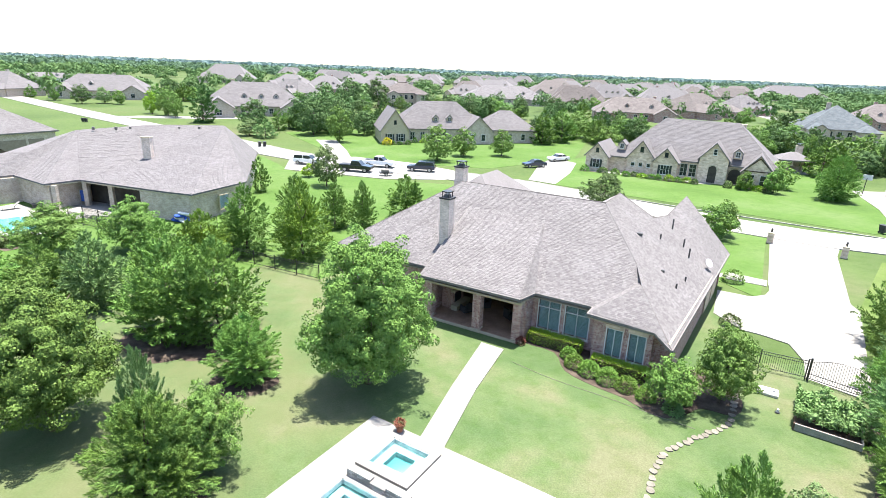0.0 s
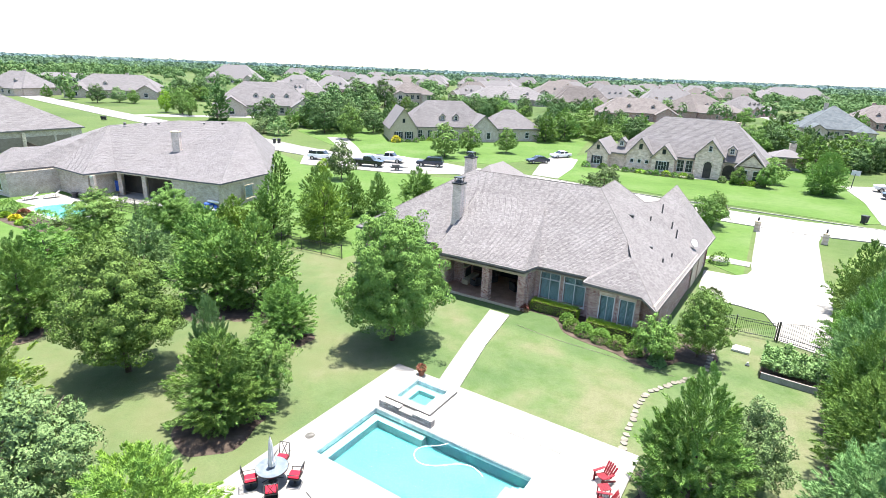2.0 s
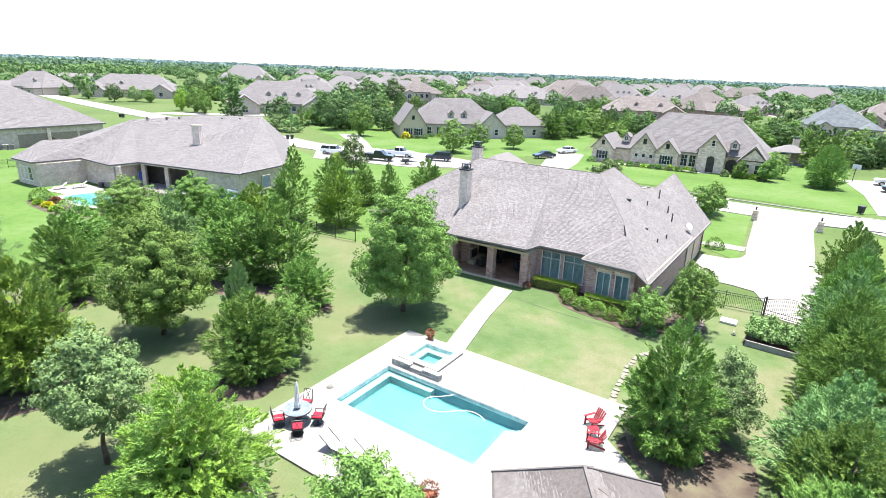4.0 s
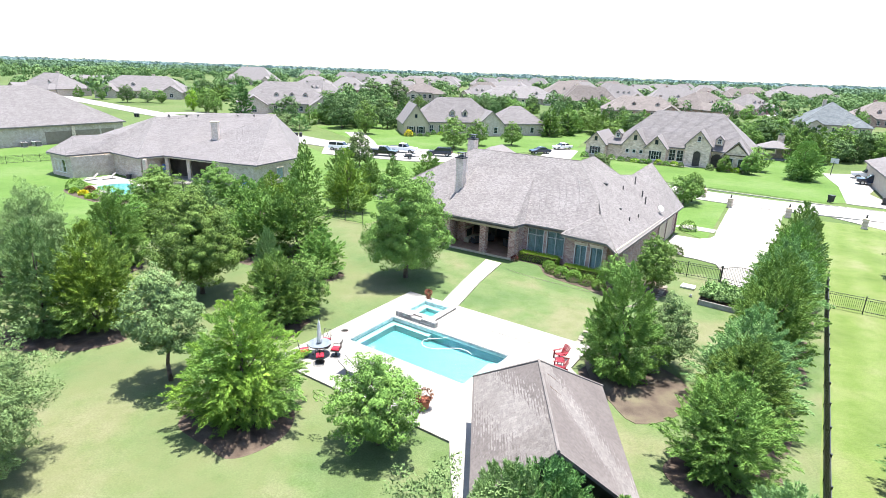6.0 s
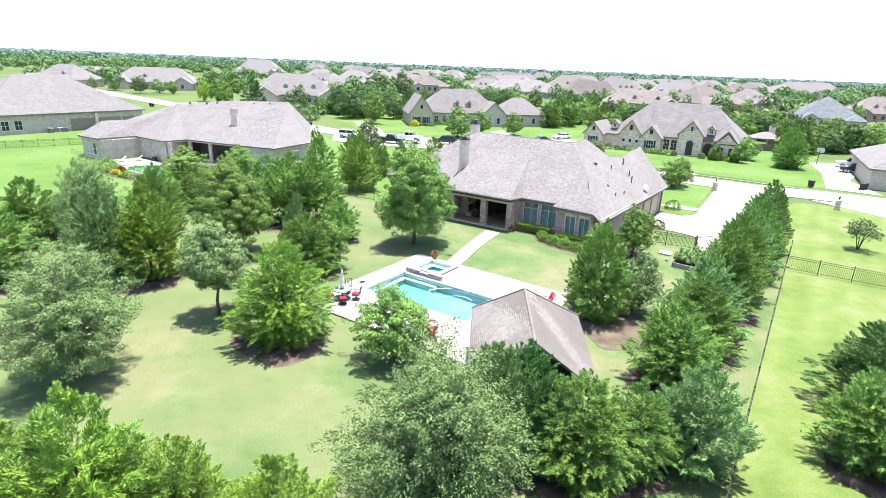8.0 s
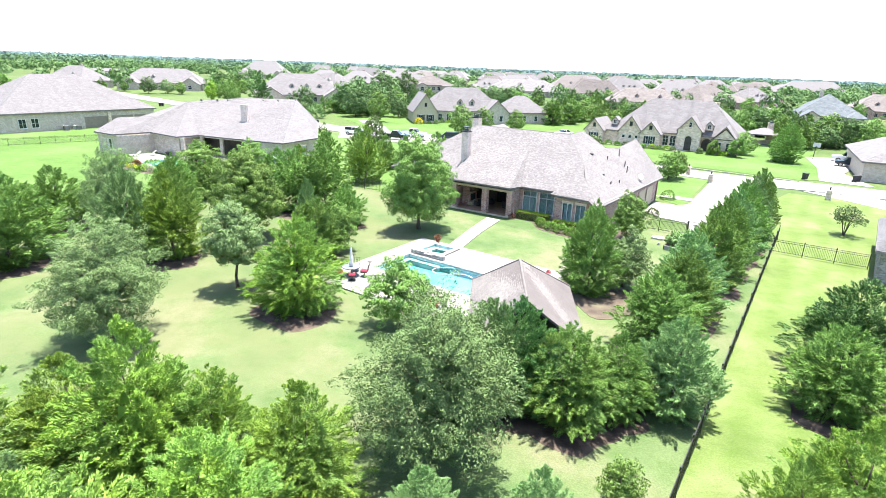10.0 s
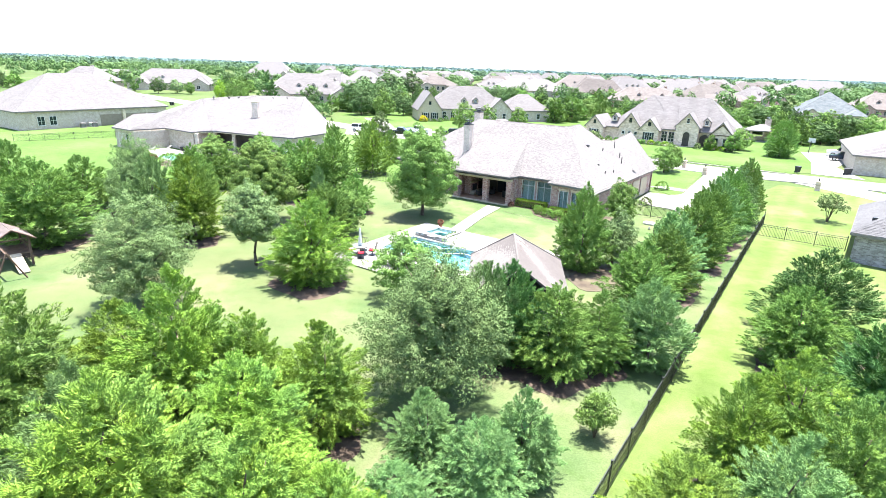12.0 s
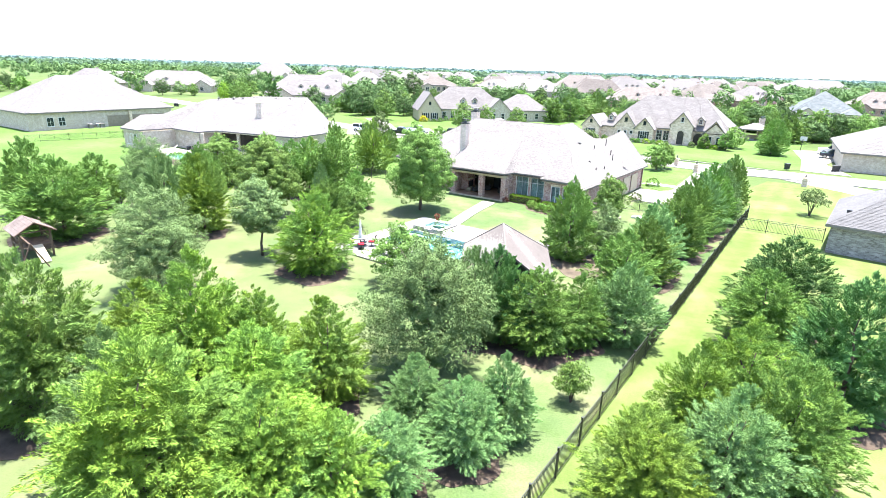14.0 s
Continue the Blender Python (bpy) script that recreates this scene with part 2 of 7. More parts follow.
M["terracotta"] = mat("terracotta", [(0.28, 0.1, 0.05), (0.38, 0.16, 0.09)], 3, 30, 0.8)
M["patio_floor"] = mat("patio_floor", [(0.2, 0.12, 0.08), (0.28, 0.18, 0.13)], 1.5, 14, 0.7, 0.1)
M["plaster"] = mat("pool_plaster", [(0.024, 0.132, 0.136), (0.033, 0.152, 0.154)], 0.7, 9, 0.8, 0.1)
M["pool_pale"] = mat("pool_shelf", [(0.11, 0.2, 0.2), (0.14, 0.23, 0.225)], 0.7, 9, 0.8, 0.1)
M["pool_wall"] = mat("pool_wall", [(0.02, 0.105, 0.112), (0.035, 0.14, 0.145)], 2, 14, 0.6, 0.1)
M["pool_tile"] = mat("pool_tile", [(0.2, 0.25, 0.26), (0.36, 0.42, 0.42)], 3, 18, 0.3, 0.1)
M["stack_stone"] = brick("stacked_stone", (0.25, 0.22, 0.2), (0.5, 0.46, 0.42), (0.15, 0.14, 0.13), 0.28, 0.09)
M["flagstone"] = mat("flagstone", [(0.118, 0.106, 0.086), (0.17, 0.152, 0.126)], 3, 25, 0.9, 0.3, per_object=0.15)
M["grass"] = lawn("grass_backyard", [(0.056, 0.088, 0.034), (0.077, 0.105, 0.044), (0.11, 0.113, 0.063)], 0.16)
gr = next(n for n in M["grass"].node_tree.nodes if n.type == "VALTORGB").color_ramp.elements
gr[0].position, gr[1].position, gr[2].position = 0.38, 0.5, 0.63
gn, gl = M["grass"].node_tree.nodes, M["grass"].node_tree.links
gt, gs, gm, gx, gd = (gn.new("ShaderNode" + k) for k in ("TexCoord", "SeparateXYZ", "MapRange", "Mix", "TexNoise"))
gt2, gp = gn.new("ShaderNodeMapRange"), gn.new("ShaderNodeMath")
gl.new(gt.outputs["Object"], gs.inputs[0])
gm.interpolation_type = "SMOOTHSTEP"
gl.new(gs.outputs[0], gm.inputs["Value"])
gm.inputs["From Min"].default_value, gm.inputs["From Max"].default_value = 0.0, -9.0
gd.inputs["Scale"].default_value, gd.inputs["Detail"].default_value, gd.inputs["Roughness"].default_value = 0.22, 9.0, 0.62
gl.new(gt.outputs["Object"], gd.inputs["Vector"])
gl.new(gd.outputs["Fac"], gt2.inputs["Value"])
gt2.inputs["From Min"].default_value, gt2.inputs["From Max"].default_value, gt2.inputs["To Max"].default_value = 0.36, 0.6, 0.75
gp.operation = "MULTIPLY"
gl.new(gm.outputs[0], gp.inputs[0])
gl.new(gt2.outputs[0], gp.inputs[1])
gx.data_type = "RGBA"
gl.new(gp.outputs[0], gx.inputs[0])
gb = gn["Principled BSDF"].inputs["Base Color"]
gl.new(gb.links[0].from_socket, gx.inputs[6])
gx.inputs[7].default_value = (0.09, 0.1, 0.047, 1)
gl.new(gx.outputs[2], gb)
M["grass_field"] = lawn("grass_wide", [(0.046, 0.071, 0.023), (0.067, 0.095, 0.032), (0.087, 0.095, 0.046)], 0.03)
M["grass_green"] = lawn("grass_green", [(0.052, 0.094, 0.022), (0.066, 0.113, 0.028), (0.083, 0.123, 0.042)], 0.1)
M["grass_lime"] = lawn("grass_lime", [(0.072, 0.100, 0.030), (0.090, 0.120, 0.038), (0.120, 0.130, 0.062)], 0.18, stripes=(32.5, 2.2))
M["oak"] = leaf("leaf_oak", (0.07, 0.132, 0.026), (0.178, 0.27, 0.06), (0.12, 0.202, 0.048), 0.1)
M["elm"] = leaf("leaf_elm", (0.066, 0.096, 0.034), (0.12, 0.16, 0.06), (0.094, 0.135, 0.048), 0.06)
M["silver"] = leaf("leaf_silver", (0.091, 0.146, 0.052), (0.192, 0.27, 0.101), (0.144, 0.216, 0.08), 0.1)
M["cedar_lime"] = leaf("leaf_cedar_lime", (0.104, 0.185, 0.026), (0.228, 0.334, 0.05), (0.13, 0.228, 0.066), 0.06, 0.4)
M["cedar"] = leaf("leaf_cedar", (0.074, 0.138, 0.028), (0.193, 0.301, 0.064), (0.123, 0.22, 0.059), 0.06)
M["cedar_dark"] = leaf("leaf_cedar_dark", (0.042, 0.09, 0.024), (0.116, 0.205, 0.056), (0.078, 0.155, 0.056), 0.06)
M["cedar_blue"] = leaf("leaf_cedar_blue", (0.095, 0.172, 0.057), (0.22, 0.329, 0.129), (0.136, 0.239, 0.076), 0.06)
M["shrub"] = leaf("leaf_shrub", (0.125, 0.215, 0.018), (0.265, 0.375, 0.04), (0.19, 0.3, 0.034), 0.1)
M["hedge_leaf"] = leaf("leaf_boxwood", (0.062, 0.12, 0.02), (0.145, 0.225, 0.036), (0.1, 0.17, 0.03), 0.15)
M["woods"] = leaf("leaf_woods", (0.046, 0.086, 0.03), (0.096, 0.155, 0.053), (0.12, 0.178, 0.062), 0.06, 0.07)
# Distance haze put into the leaf colour: paler and bluer further out.
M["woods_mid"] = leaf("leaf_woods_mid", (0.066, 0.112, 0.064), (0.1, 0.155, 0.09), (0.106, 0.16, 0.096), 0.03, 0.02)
M["woods_far_haze"] = leaf("leaf_woods_far_haze", (0.108, 0.158, 0.152), (0.13, 0.184, 0.176), (0.13, 0.184, 0.18), 0.02, 0.02)
M["sling"] = mat("sling_fabric", [(0.2, 0.19, 0.178), (0.25, 0.24, 0.225)], 4, 60, 0.9, 0.2)
M["flower_yellow"] = leaf("flower_yellow", (0.45, 0.35, 0.01), (0.7, 0.6, 0.03), (0.2, 0.3, 0.02))
M["flower_red"] = leaf("flower_red", (0.09, 0.024, 0.02), (0.2, 0.04, 0.035), (0.07, 0.1, 0.025))
M["car_black"] = mat("car_paint_black", [(0.012, 0.013, 0.016), (0.016, 0.017, 0.02)], 3, 30, 0.12, 0, spec=0.6)
M["car_white"] = mat("car_paint_white", [(0.7, 0.7, 0.7), (0.76, 0.76, 0.76)], 3, 30, 0.15, 0, spec=0.6)
M["car_blue"] = mat("car_paint_blue", [(0.012, 0.02, 0.038), (0.016, 0.025, 0.046)], 3, 30, 0.12, 0, spec=0.6)
M["tyre"] = mat("tyre", [(0.015, 0.015, 0.015), (0.025, 0.025, 0.025)], 3, 30, 0.9)


def glassy(name, base, rough, transmission, ior):
    m = bpy.data.materials.new(name)
    m.use_nodes = True
    b = m.node_tree.nodes["Principled BSDF"]
    b.inputs["Base Color"].default_value, b.inputs["Roughness"].default_value = (*base, 1), rough
    b.inputs["Transmission Weight"].default_value, b.inputs["IOR"].default_value = transmission, ior
    return m


M["glass"] = glassy("window_glass", (0.9, 0.95, 0.95), 0.0, 1.0, 1.05)
M["glass_dark"] = glassy("dark_window_glass", (0.02, 0.025, 0.03), 0.05, 0.0, 1.5)
M["water"] = glassy("pool_water", (0.8, 0.97, 0.98), 0.01, 1.0, 1.2)
wnt = M["water"].node_tree
wno, wbp = wnt.nodes.new("ShaderNodeTexNoise"), wnt.nodes.new("ShaderNodeBump")
wno.inputs["Scale"].default_value, wno.inputs["Detail"].default_value = 2.5, 3.0
wbp.inputs["Strength"].default_value, wbp.inputs["Distance"].default_value = 0.12, 0.05
wnt.links.new(wno.outputs["Fac"], wbp.inputs["Height"])
wnt.links.new(wbp.outputs["Normal"], wnt.nodes["Principled BSDF"].inputs["Normal"])


# ---- building blocks ----
def link(name, data, material=None, parent=None, label=""):
    ob = new(name, data)
    if material is not None and not data.materials:
        data.materials.append(M[material])
    if parent is not None:
        ob.parent = parent
    return tagged(ob, label)


def part(name, bm, material, parent=None, label="", smooth=False):
    me = bpy.data.meshes.new(name)
    bm.normal_update()
    bm.to_mesh(me)
    bm.free()
    if smooth:
        me.shade_smooth()
    return link(name, me, material, parent, label)


def thing(name, label, category, m=None, group="", kind=""):
    ob = tagged(new(name), label, category, group, kind)
    if m is not None:
        ob.matrix_basis = m
    return ob


def solid(name, bm, material, label, category, m=None, group="", kind="", smooth=False):
    ob = tagged(part(name, bm, material, None, label, smooth), "", category, group, kind)
    if m is not None:
        ob.matrix_basis = m
    return ob


def box(x0, x1, y0, y1, z0, z1, bm=None, bevel=0.0):
    own = bmesh.new()
    bmesh.ops.create_cube(own, size=1.0, matrix=Matrix.LocRotScale(((x0 + x1) / 2, (y0 + y1) / 2, (z0 + z1) / 2), None, (abs(x1 - x0), abs(y1 - y0), abs(z1 - z0))))
    if bevel:
        bmesh.ops.bevel(own, geom=own.edges[:], offset=bevel, segments=1, affect="EDGES")
    return merge(bm, own)


def merge(bm, own, m=None):
    if m is not None:
        own.transform(m)
    if bm is None:
        return own
    me = bpy.data.meshes.new("tmp")
    own.to_mesh(me)
    own.free()
    bm.from_mesh(me)
    bpy.data.meshes.remove(me)
    return bm


def cyl(r0, r1, z0, z1, x=0, y=0, bm=None, seg=12, m=None):
    own = bmesh.new()
    bmesh.ops.create_cone(own, cap_ends=True, segments=seg, radius1=r0, radius2=r1, depth=z1 - z0, matrix=Matrix.Translation((x, y, (z0 + z1) / 2)))
    return merge(bm, own, m)


def rod(p, q, r, bm=None, seg=6):
    p, q = Vector(p), Vector(q)
    own = bmesh.new()
    m = Matrix.Translation((p + q) / 2) @ (q - p).to_track_quat("Z", "Y").to_matrix().to_4x4()
    bmesh.ops.create_cone(own, cap_ends=True, segments=seg, radius1=r, radius2=r, depth=(q - p).length, matrix=m)
    return merge(bm, own)


def prism(points, z0, z1, bm=None):
    """Upright prism over a plan polygon, counter-clockwise."""
    own = bmesh.new()
    lo, hi = [own.verts.new((*p[:2], z0)) for p in points], [own.verts.new((*p[:2], z1)) for p in points]
    own.faces.new(hi)
    own.faces.new(lo[::-1])
    for i in range(len(points)):
        j = (i + 1) % len(points)
        own.faces.new((lo[i], lo[j], hi[j], hi[i]))
    bmesh.ops.recalc_face_normals(own, faces=own.faces)
    return merge(bm, own)


def slab(points, thick, bm=None):
    """A sloping plate: top face through the points, thickness straight down."""
    own = bmesh.new()
    hi = [own.verts.new(p) for p in points]
    lo = [own.verts.new((p[0], p[1], p[2] - thick)) for p in points]
    own.faces.new(hi)
    own.faces.new(lo[::-1])
    for i in range(len(points)):
        j = (i + 1) % len(points)
        own.faces.new((lo[i], lo[j], hi[j], hi[i]))
    bmesh.ops.recalc_face_normals(own, faces=own.faces)
    return merge(bm, own)


def smooth_ring(points, steps=5):
    """Closed Catmull-Rom curve through plan points."""
    out, n = [], len(points)
    for i in range(n):
        p = [Vector(points[(i + k - 1) % n]) for k in range(4)]
        for s in range(steps):
            t = s / steps
            out.append(0.5 * ((2 * p[1]) + (p[2] - p[0]) * t + (2 * p[0] - 5 * p[1] + 4 * p[2] - p[3]) * t * t + (3 * p[1] - p[0] - 3 * p[2] + p[3]) * t**3))
    return [(v.x, v.y) for v in out]


def ribbon(points, width, z0, z1, bm=None):
    """A band of constant width along a plan line."""
    pts = [Vector(p) for p in points]
    left, right = [], []
    for i, p in enumerate(pts):
        d = (pts[min(i + 1, len(pts) - 1)] - pts[max(i - 1, 0)]).normalized()
        s = Vector((-d.y, d.x)) * width / 2
        left.append(p + s)
        right.append(p - s)
    return prism(right + left[::-1], z0, z1, bm)


def sheet(name, points, z, material, label, category="lawn", thick=0.06):
    return solid(name, prism(points, z - thick, z), material, label, category, kind="structure")


def sheet_with_hole(name, outer, hole, z, material, label, category):
    bm = bmesh.new()
    for ring in (outer, hole):
        vs = [bm.verts.new((*p[:2], z)) for p in ring]
        for i in range(len(vs)):
            bm.edges.new((vs[i], vs[(i + 1) % len(vs)]))
    bmesh.ops.triangle_fill(bm, edges=bm.edges[:], use_beauty=True, normal=(0, 0, 1))
    for f in bm.faces:
        if f.normal.z < 0:
            f.normal_flip()
    return solid(name, bm, material, label, category, kind="structure")


def quads(name, verts, faces):
    me = bpy.data.meshes.new(name)
    v, f = np.asarray(verts, np.float32).reshape(-1, 3), np.asarray(faces, np.int32)
    me.vertices.add(len(v))
    me.vertices.foreach_set("co", v.ravel())
    me.loops.add(f.size)
    me.loops.foreach_set("vertex_index", f.ravel())
    me.polygons.add(len(f))
    me.polygons.foreach_set("loop_start", np.arange(0, f.size, f.shape[1], dtype=np.int32))
    me.update(calc_edges=True)
    me.validate()
    me.shade_flat()
    return me


# ---- plants ----
def unit(v):
    return v / np.maximum(np.linalg.norm(v, axis=-1, keepdims=True), 1e-6)


def leaves(name, pos, way, length, width, rng, curl=0.15, face=None):
    """One mesh of pointed leaves or sprays: pos, way = n x 3; face = the way their upper sides turn."""
    n = len(pos)
    way = unit(way)
    up = np.array([0, 0, 1.0]) if face is None else unit(face)
    side = unit(np.cross(rng.normal(scale=0.6 if face is None else 0.38, size=(n, 3)) + up, way))
    nor = np.cross(way, side)
    ln = (length * rng.uniform(0.65, 1.3, n))[:, None]
    wd = (width * rng.uniform(0.7, 1.3, n))[:, None]
    base, tip = pos - way * ln * 0.4, pos + way * ln * 0.6 - nor * ln * curl
    mid = pos + nor * ln * curl * 0.4
    v = np.stack([mid + side * wd * 0.5, tip, (base + mid) / 2 - side * wd * 0.5], 1)
    return quads(name, v, np.arange(3 * n).reshape(-1, 3))


def fit_size(pos, h, w):
    """Scales a crown to its height and spread."""
    r = np.quantile(np.hypot(pos[:, 0], pos[:, 1]), 0.975)
    pos[:, :2] *= w / 2 / r
    pos[:, 2] *= h / np.quantile(pos[:, 2], 0.998)
    return pos


def lumps(rng, d, k=14, depth=0.35, sharp=5.0):
    """Uneven radius for directions d: bumps of foliage with gaps between them."""
    c = unit(rng.normal(size=(k, 3)))
    a = np.maximum(d @ c.T, 0) ** sharp
    return 1 - depth + depth * np.clip(a.max(1) * 1.15, 0, 1)


def with_core(pos, way, face, rng, length, width, n, size):
    """Adds n large leaves deep inside a crown, so that one cannot see through it."""
    c = pos.mean(0)
    k = rng.integers(0, len(pos), n)
    inner = c * [1, 1, 0.9] + (pos[k] - c * [1, 1, 0.9]) * rng.uniform(0.25, 0.6, (n, 1))
    ln, wd = np.full(len(pos), length), np.full(len(pos), width)
    join = np.concatenate
    return join([pos, inner]), join([way, rng.normal(size=(n, 3)) + [0, 0, 0.4]]), join([face, rng.normal(size=(n, 3))]), join([ln, np.full(n, size)]), join([wd, np.full(n, size * 0.8)])


def grown(name, pos, way, face, h, w, length, width, rng, core, size, curl):
    """Scales a crown to its size and makes its one mesh of leaves."""
    pos, way, face, ln, wd = with_core(fit_size(pos, h, w), way, face, rng, length, width, core, size)
    pos[:, 2] = np.maximum(pos[:, 2], 0.1)
    return leaves(name, pos, way, ln, wd, rng, curl, face)


def broad_crown(name, seed, h, w, base, clumps, per, length, width, droop=0.0, fill=0.55, stretch=1.0, reach=0.085):
    """Broadleaf crown: rounded clumps of leaves on an uneven egg from base to h; stretch draws the clumps out into sprays."""
    rng = np.random.default_rng(seed)
    d = unit(rng.normal(size=(clumps, 3)) + [0, 0, 0.15])
    r = lumps(rng, d, 26, 0.42, 9.0) * rng.uniform(fill, 1.0, clumps) ** 0.6
    stray = rng.uniform(size=clumps) < 0.2
    r = np.where(stray, r * rng.uniform(1.0, 1.2, clumps), r)
    low, high = 0.4 * (h - base), 0.6 * (h - base)
    taper = np.where(d[:, 2] > 0, 1 - 0.3 * d[:, 2], 1.0)
    c = np.stack([d[:, 0] * r * w / 2 * taper, d[:, 1] * r * w / 2 * taper, base + low + d[:, 2] * r * np.where(d[:, 2] > 0, high, low)], 1)
    size = reach * w * rng.uniform(0.5, 1.4, clumps)
    dome = unit(rng.normal(size=(clumps, per, 3)) + d[:, None] * 0.7 + [0, 0, 0.35])
    o = dome * rng.uniform(0.55, 1.0, (clumps, per, 1)) ** 0.5 * size[:, None, None] * [1, 1, 0.75]
    axis = unit(d * [1, 1, 0.5] + rng.normal(scale=0.35, size=d.shape) + [0, 0, 0.35])[:, None]
    o = o + axis * ((o * axis).sum(-1, keepdims=True) * (stretch - 1))
    pos = (c[:, None] + o).reshape(-1, 3)
    way = (np.cross(dome, rng.normal(size=o.shape)) + dome * 0.35 + axis * (stretch - 1) * 0.6 - [0, 0, droop]).reshape(-1, 3)
    face = (dome + d[:, None] * 0.4 + [0, 0, 0.15]).reshape(-1, 3)
    return grown(name, pos, way, face, h, w, length, width, rng, clumps // 3, 0.09 * w, 0.15)


def cedar_crown(name, seed, h, w, plumes, per, length, width, leaders=3, blunt=1.6, droop=0.25, skirt=0.12):
    """Cedar clad to the ground: slender feathery plumes that rise out of a blunt cone, with a few side leaders."""
    rng = np.random.default_rng(seed)
    ph = rng.uniform(0, 6.28, 6)
    # side leaders: part of the plumes stand round lesser tops of their own
    top = np.zeros((leaders + 1, 4))
    top[0] = (0, 0, h, w)
    for k in range(leaders):
        a = 2.4 * k + rng.uniform(0, 1.4)
        off = w * rng.uniform(0.15, 0.26)
        top[k + 1] = (off * math.cos(a), off * math.sin(a), h * rng.uniform(0.66, 0.9), w * rng.uniform(0.4, 0.55))
    share = np.array([1.0] + [0.13] * leaders)
    which = rng.choice(leaders + 1, plumes, p=share / share.sum())
    ox, oy, hh, ww = top[which].T
    t = 1 - (1 - rng.uniform(0, 1, plumes)) ** 0.62
    t = np.where(which > 0, 0.4 + 0.6 * t, t)
    ang = rng.uniform(0, 2 * math.pi, plumes)
    prof = np.clip((t + skirt) / (skirt + 0.27), 0, 1) ** 0.6 * (1 - t**blunt) ** 0.95
    lump = 0.92 + 0.15 * np.sin(3 * ang + ph[0] + 4 * t + which) * np.sin(8 * t + ph[1]) + 0.11 * np.sin(6 * ang + ph[2] - 10 * t)
    rad = np.maximum(prof * lump * ww / 2 * rng.choice([0.6, 0.78, 0.92, 1.0, 1.07], plumes), 0.03)
    out = np.stack([np.cos(ang), np.sin(ang), np.zeros(plumes)], 1)
    tip = out * rad[:, None] + np.stack([ox, oy, hh * (0.02 + 0.98 * t)], 1)
    axis = unit(out + np.stack([0 * t, 0 * t, 0.35 + 0.6 * t + 2.2 * t**3], 1) + rng.normal(scale=0.2, size=(plumes, 3)))
    # every plume is a pointed feather of sprays that droops a little at its tip
    bl = w * rng.uniform(0.1, 0.23, plumes) * (1 - 0.3 * t)
    bw = bl * rng.uniform(0.17, 0.27, plumes)
    e1 = unit(np.cross(axis, rng.normal(scale=0.4, size=(plumes, 3)) + [0, 0, 1]))
    e2 = np.cross(axis, e1)
    s, a = rng.uniform(0, 1, (plumes, per, 1)), rng.uniform(0, 2 * math.pi, (plumes, per, 1))
    radial = e1[:, None] * np.cos(a) * 1.3 + e2[:, None] * np.sin(a) * 0.75
    swell = (np.minimum(1, 0.4 + 3 * s) * (1 - s) ** 0.75 + 0.05) * rng.uniform(0.5, 1.05, s.shape)
    sag = np.array([0, 0, 1.0]) * (s * s * droop * bl[:, None, None])
    pos = tip[:, None] + axis[:, None] * (s - 0.8) * bl[:, None, None] + radial * swell * bw[:, None, None] - sag
    way = axis[:, None] + radial * 0.55 + rng.normal(scale=0.2, size=pos.shape) - [0, 0, droop * 0.8] * s
    face = radial * 0.8 + out[:, None] * 0.35 + [0, 0, 0.75]
    flat = lambda v: np.broadcast_to(v, pos.shape).reshape(-1, 3).copy()
    return grown(name, flat(pos), flat(way), flat(face), h, w, length, width, rng, plumes // 2, 0.085 * w, 0.2)


def trunk_mesh(name, seed, h, r, fork, reach, limbs=6):
    """Tapered trunk with bent limbs."""
    rng = np.random.default_rng(seed)
    bm = bmesh.new()
    p, lean = Vector((0, 0, -0.05)), Vector((rng.normal() * 0.03, rng.normal() * 0.03, 1))
    n = 5
    pts = [p + lean * (h * 0.8 * i / n) + Vector((rng.normal(), rng.normal(), 0)) * 0.02 * h * (i > 1) for i in range(n + 1)]
    for i in range(n):
        limb(bm, pts[i], pts[i + 1], r * (1.25 if i == 0 else 1 - i * 0.17), r * (1 - (i + 1) * 0.17))
    for k in range(limbs):
        a, z = k * 2.4 + rng.uniform(0, 1), fork + (h * 0.75 - fork) * k / limbs
        q = Vector((0, 0, 1)) * z + lean * 0
        e = q + Vector((math.cos(a), math.sin(a), 0)) * reach * rng.uniform(0.5, 0.8) + Vector((0, 0, h * 0.18))
        mid = (q + e) / 2 + Vector((0, 0, -0.04 * h))
        limb(bm, q, mid, r * 0.45, r * 0.3)
        limb(bm, mid, e, r * 0.3, r * 0.08)
    me = bpy.data.meshes.new(name)
    bm.to_mesh(me)
    bm.free()
    me.shade_smooth()
    return me


def limb(bm, p, q, r0, r1, seg=7):
    own = bmesh.new()
    m = Matrix.Translation((p + q) / 2) @ (q - p).to_track_quat("Z", "Y").to_matrix().to_4x4()
    bmesh.ops.create_cone(own, cap_ends=True, segments=seg, radius1=max(r0, 0.008), radius2=max(r1, 0.006), depth=(q - p).length * 1.03, matrix=m)
    merge(bm, own)


# Stock of crowns and trunks, shared between trees and scaled: name -> (crown mesh, trunk mesh, height, width, label, category)
STOCK = {}


def stock(key, crown, trunk, h, w, label, category):
    STOCK[key] = (crown, trunk, h, w, label, category)


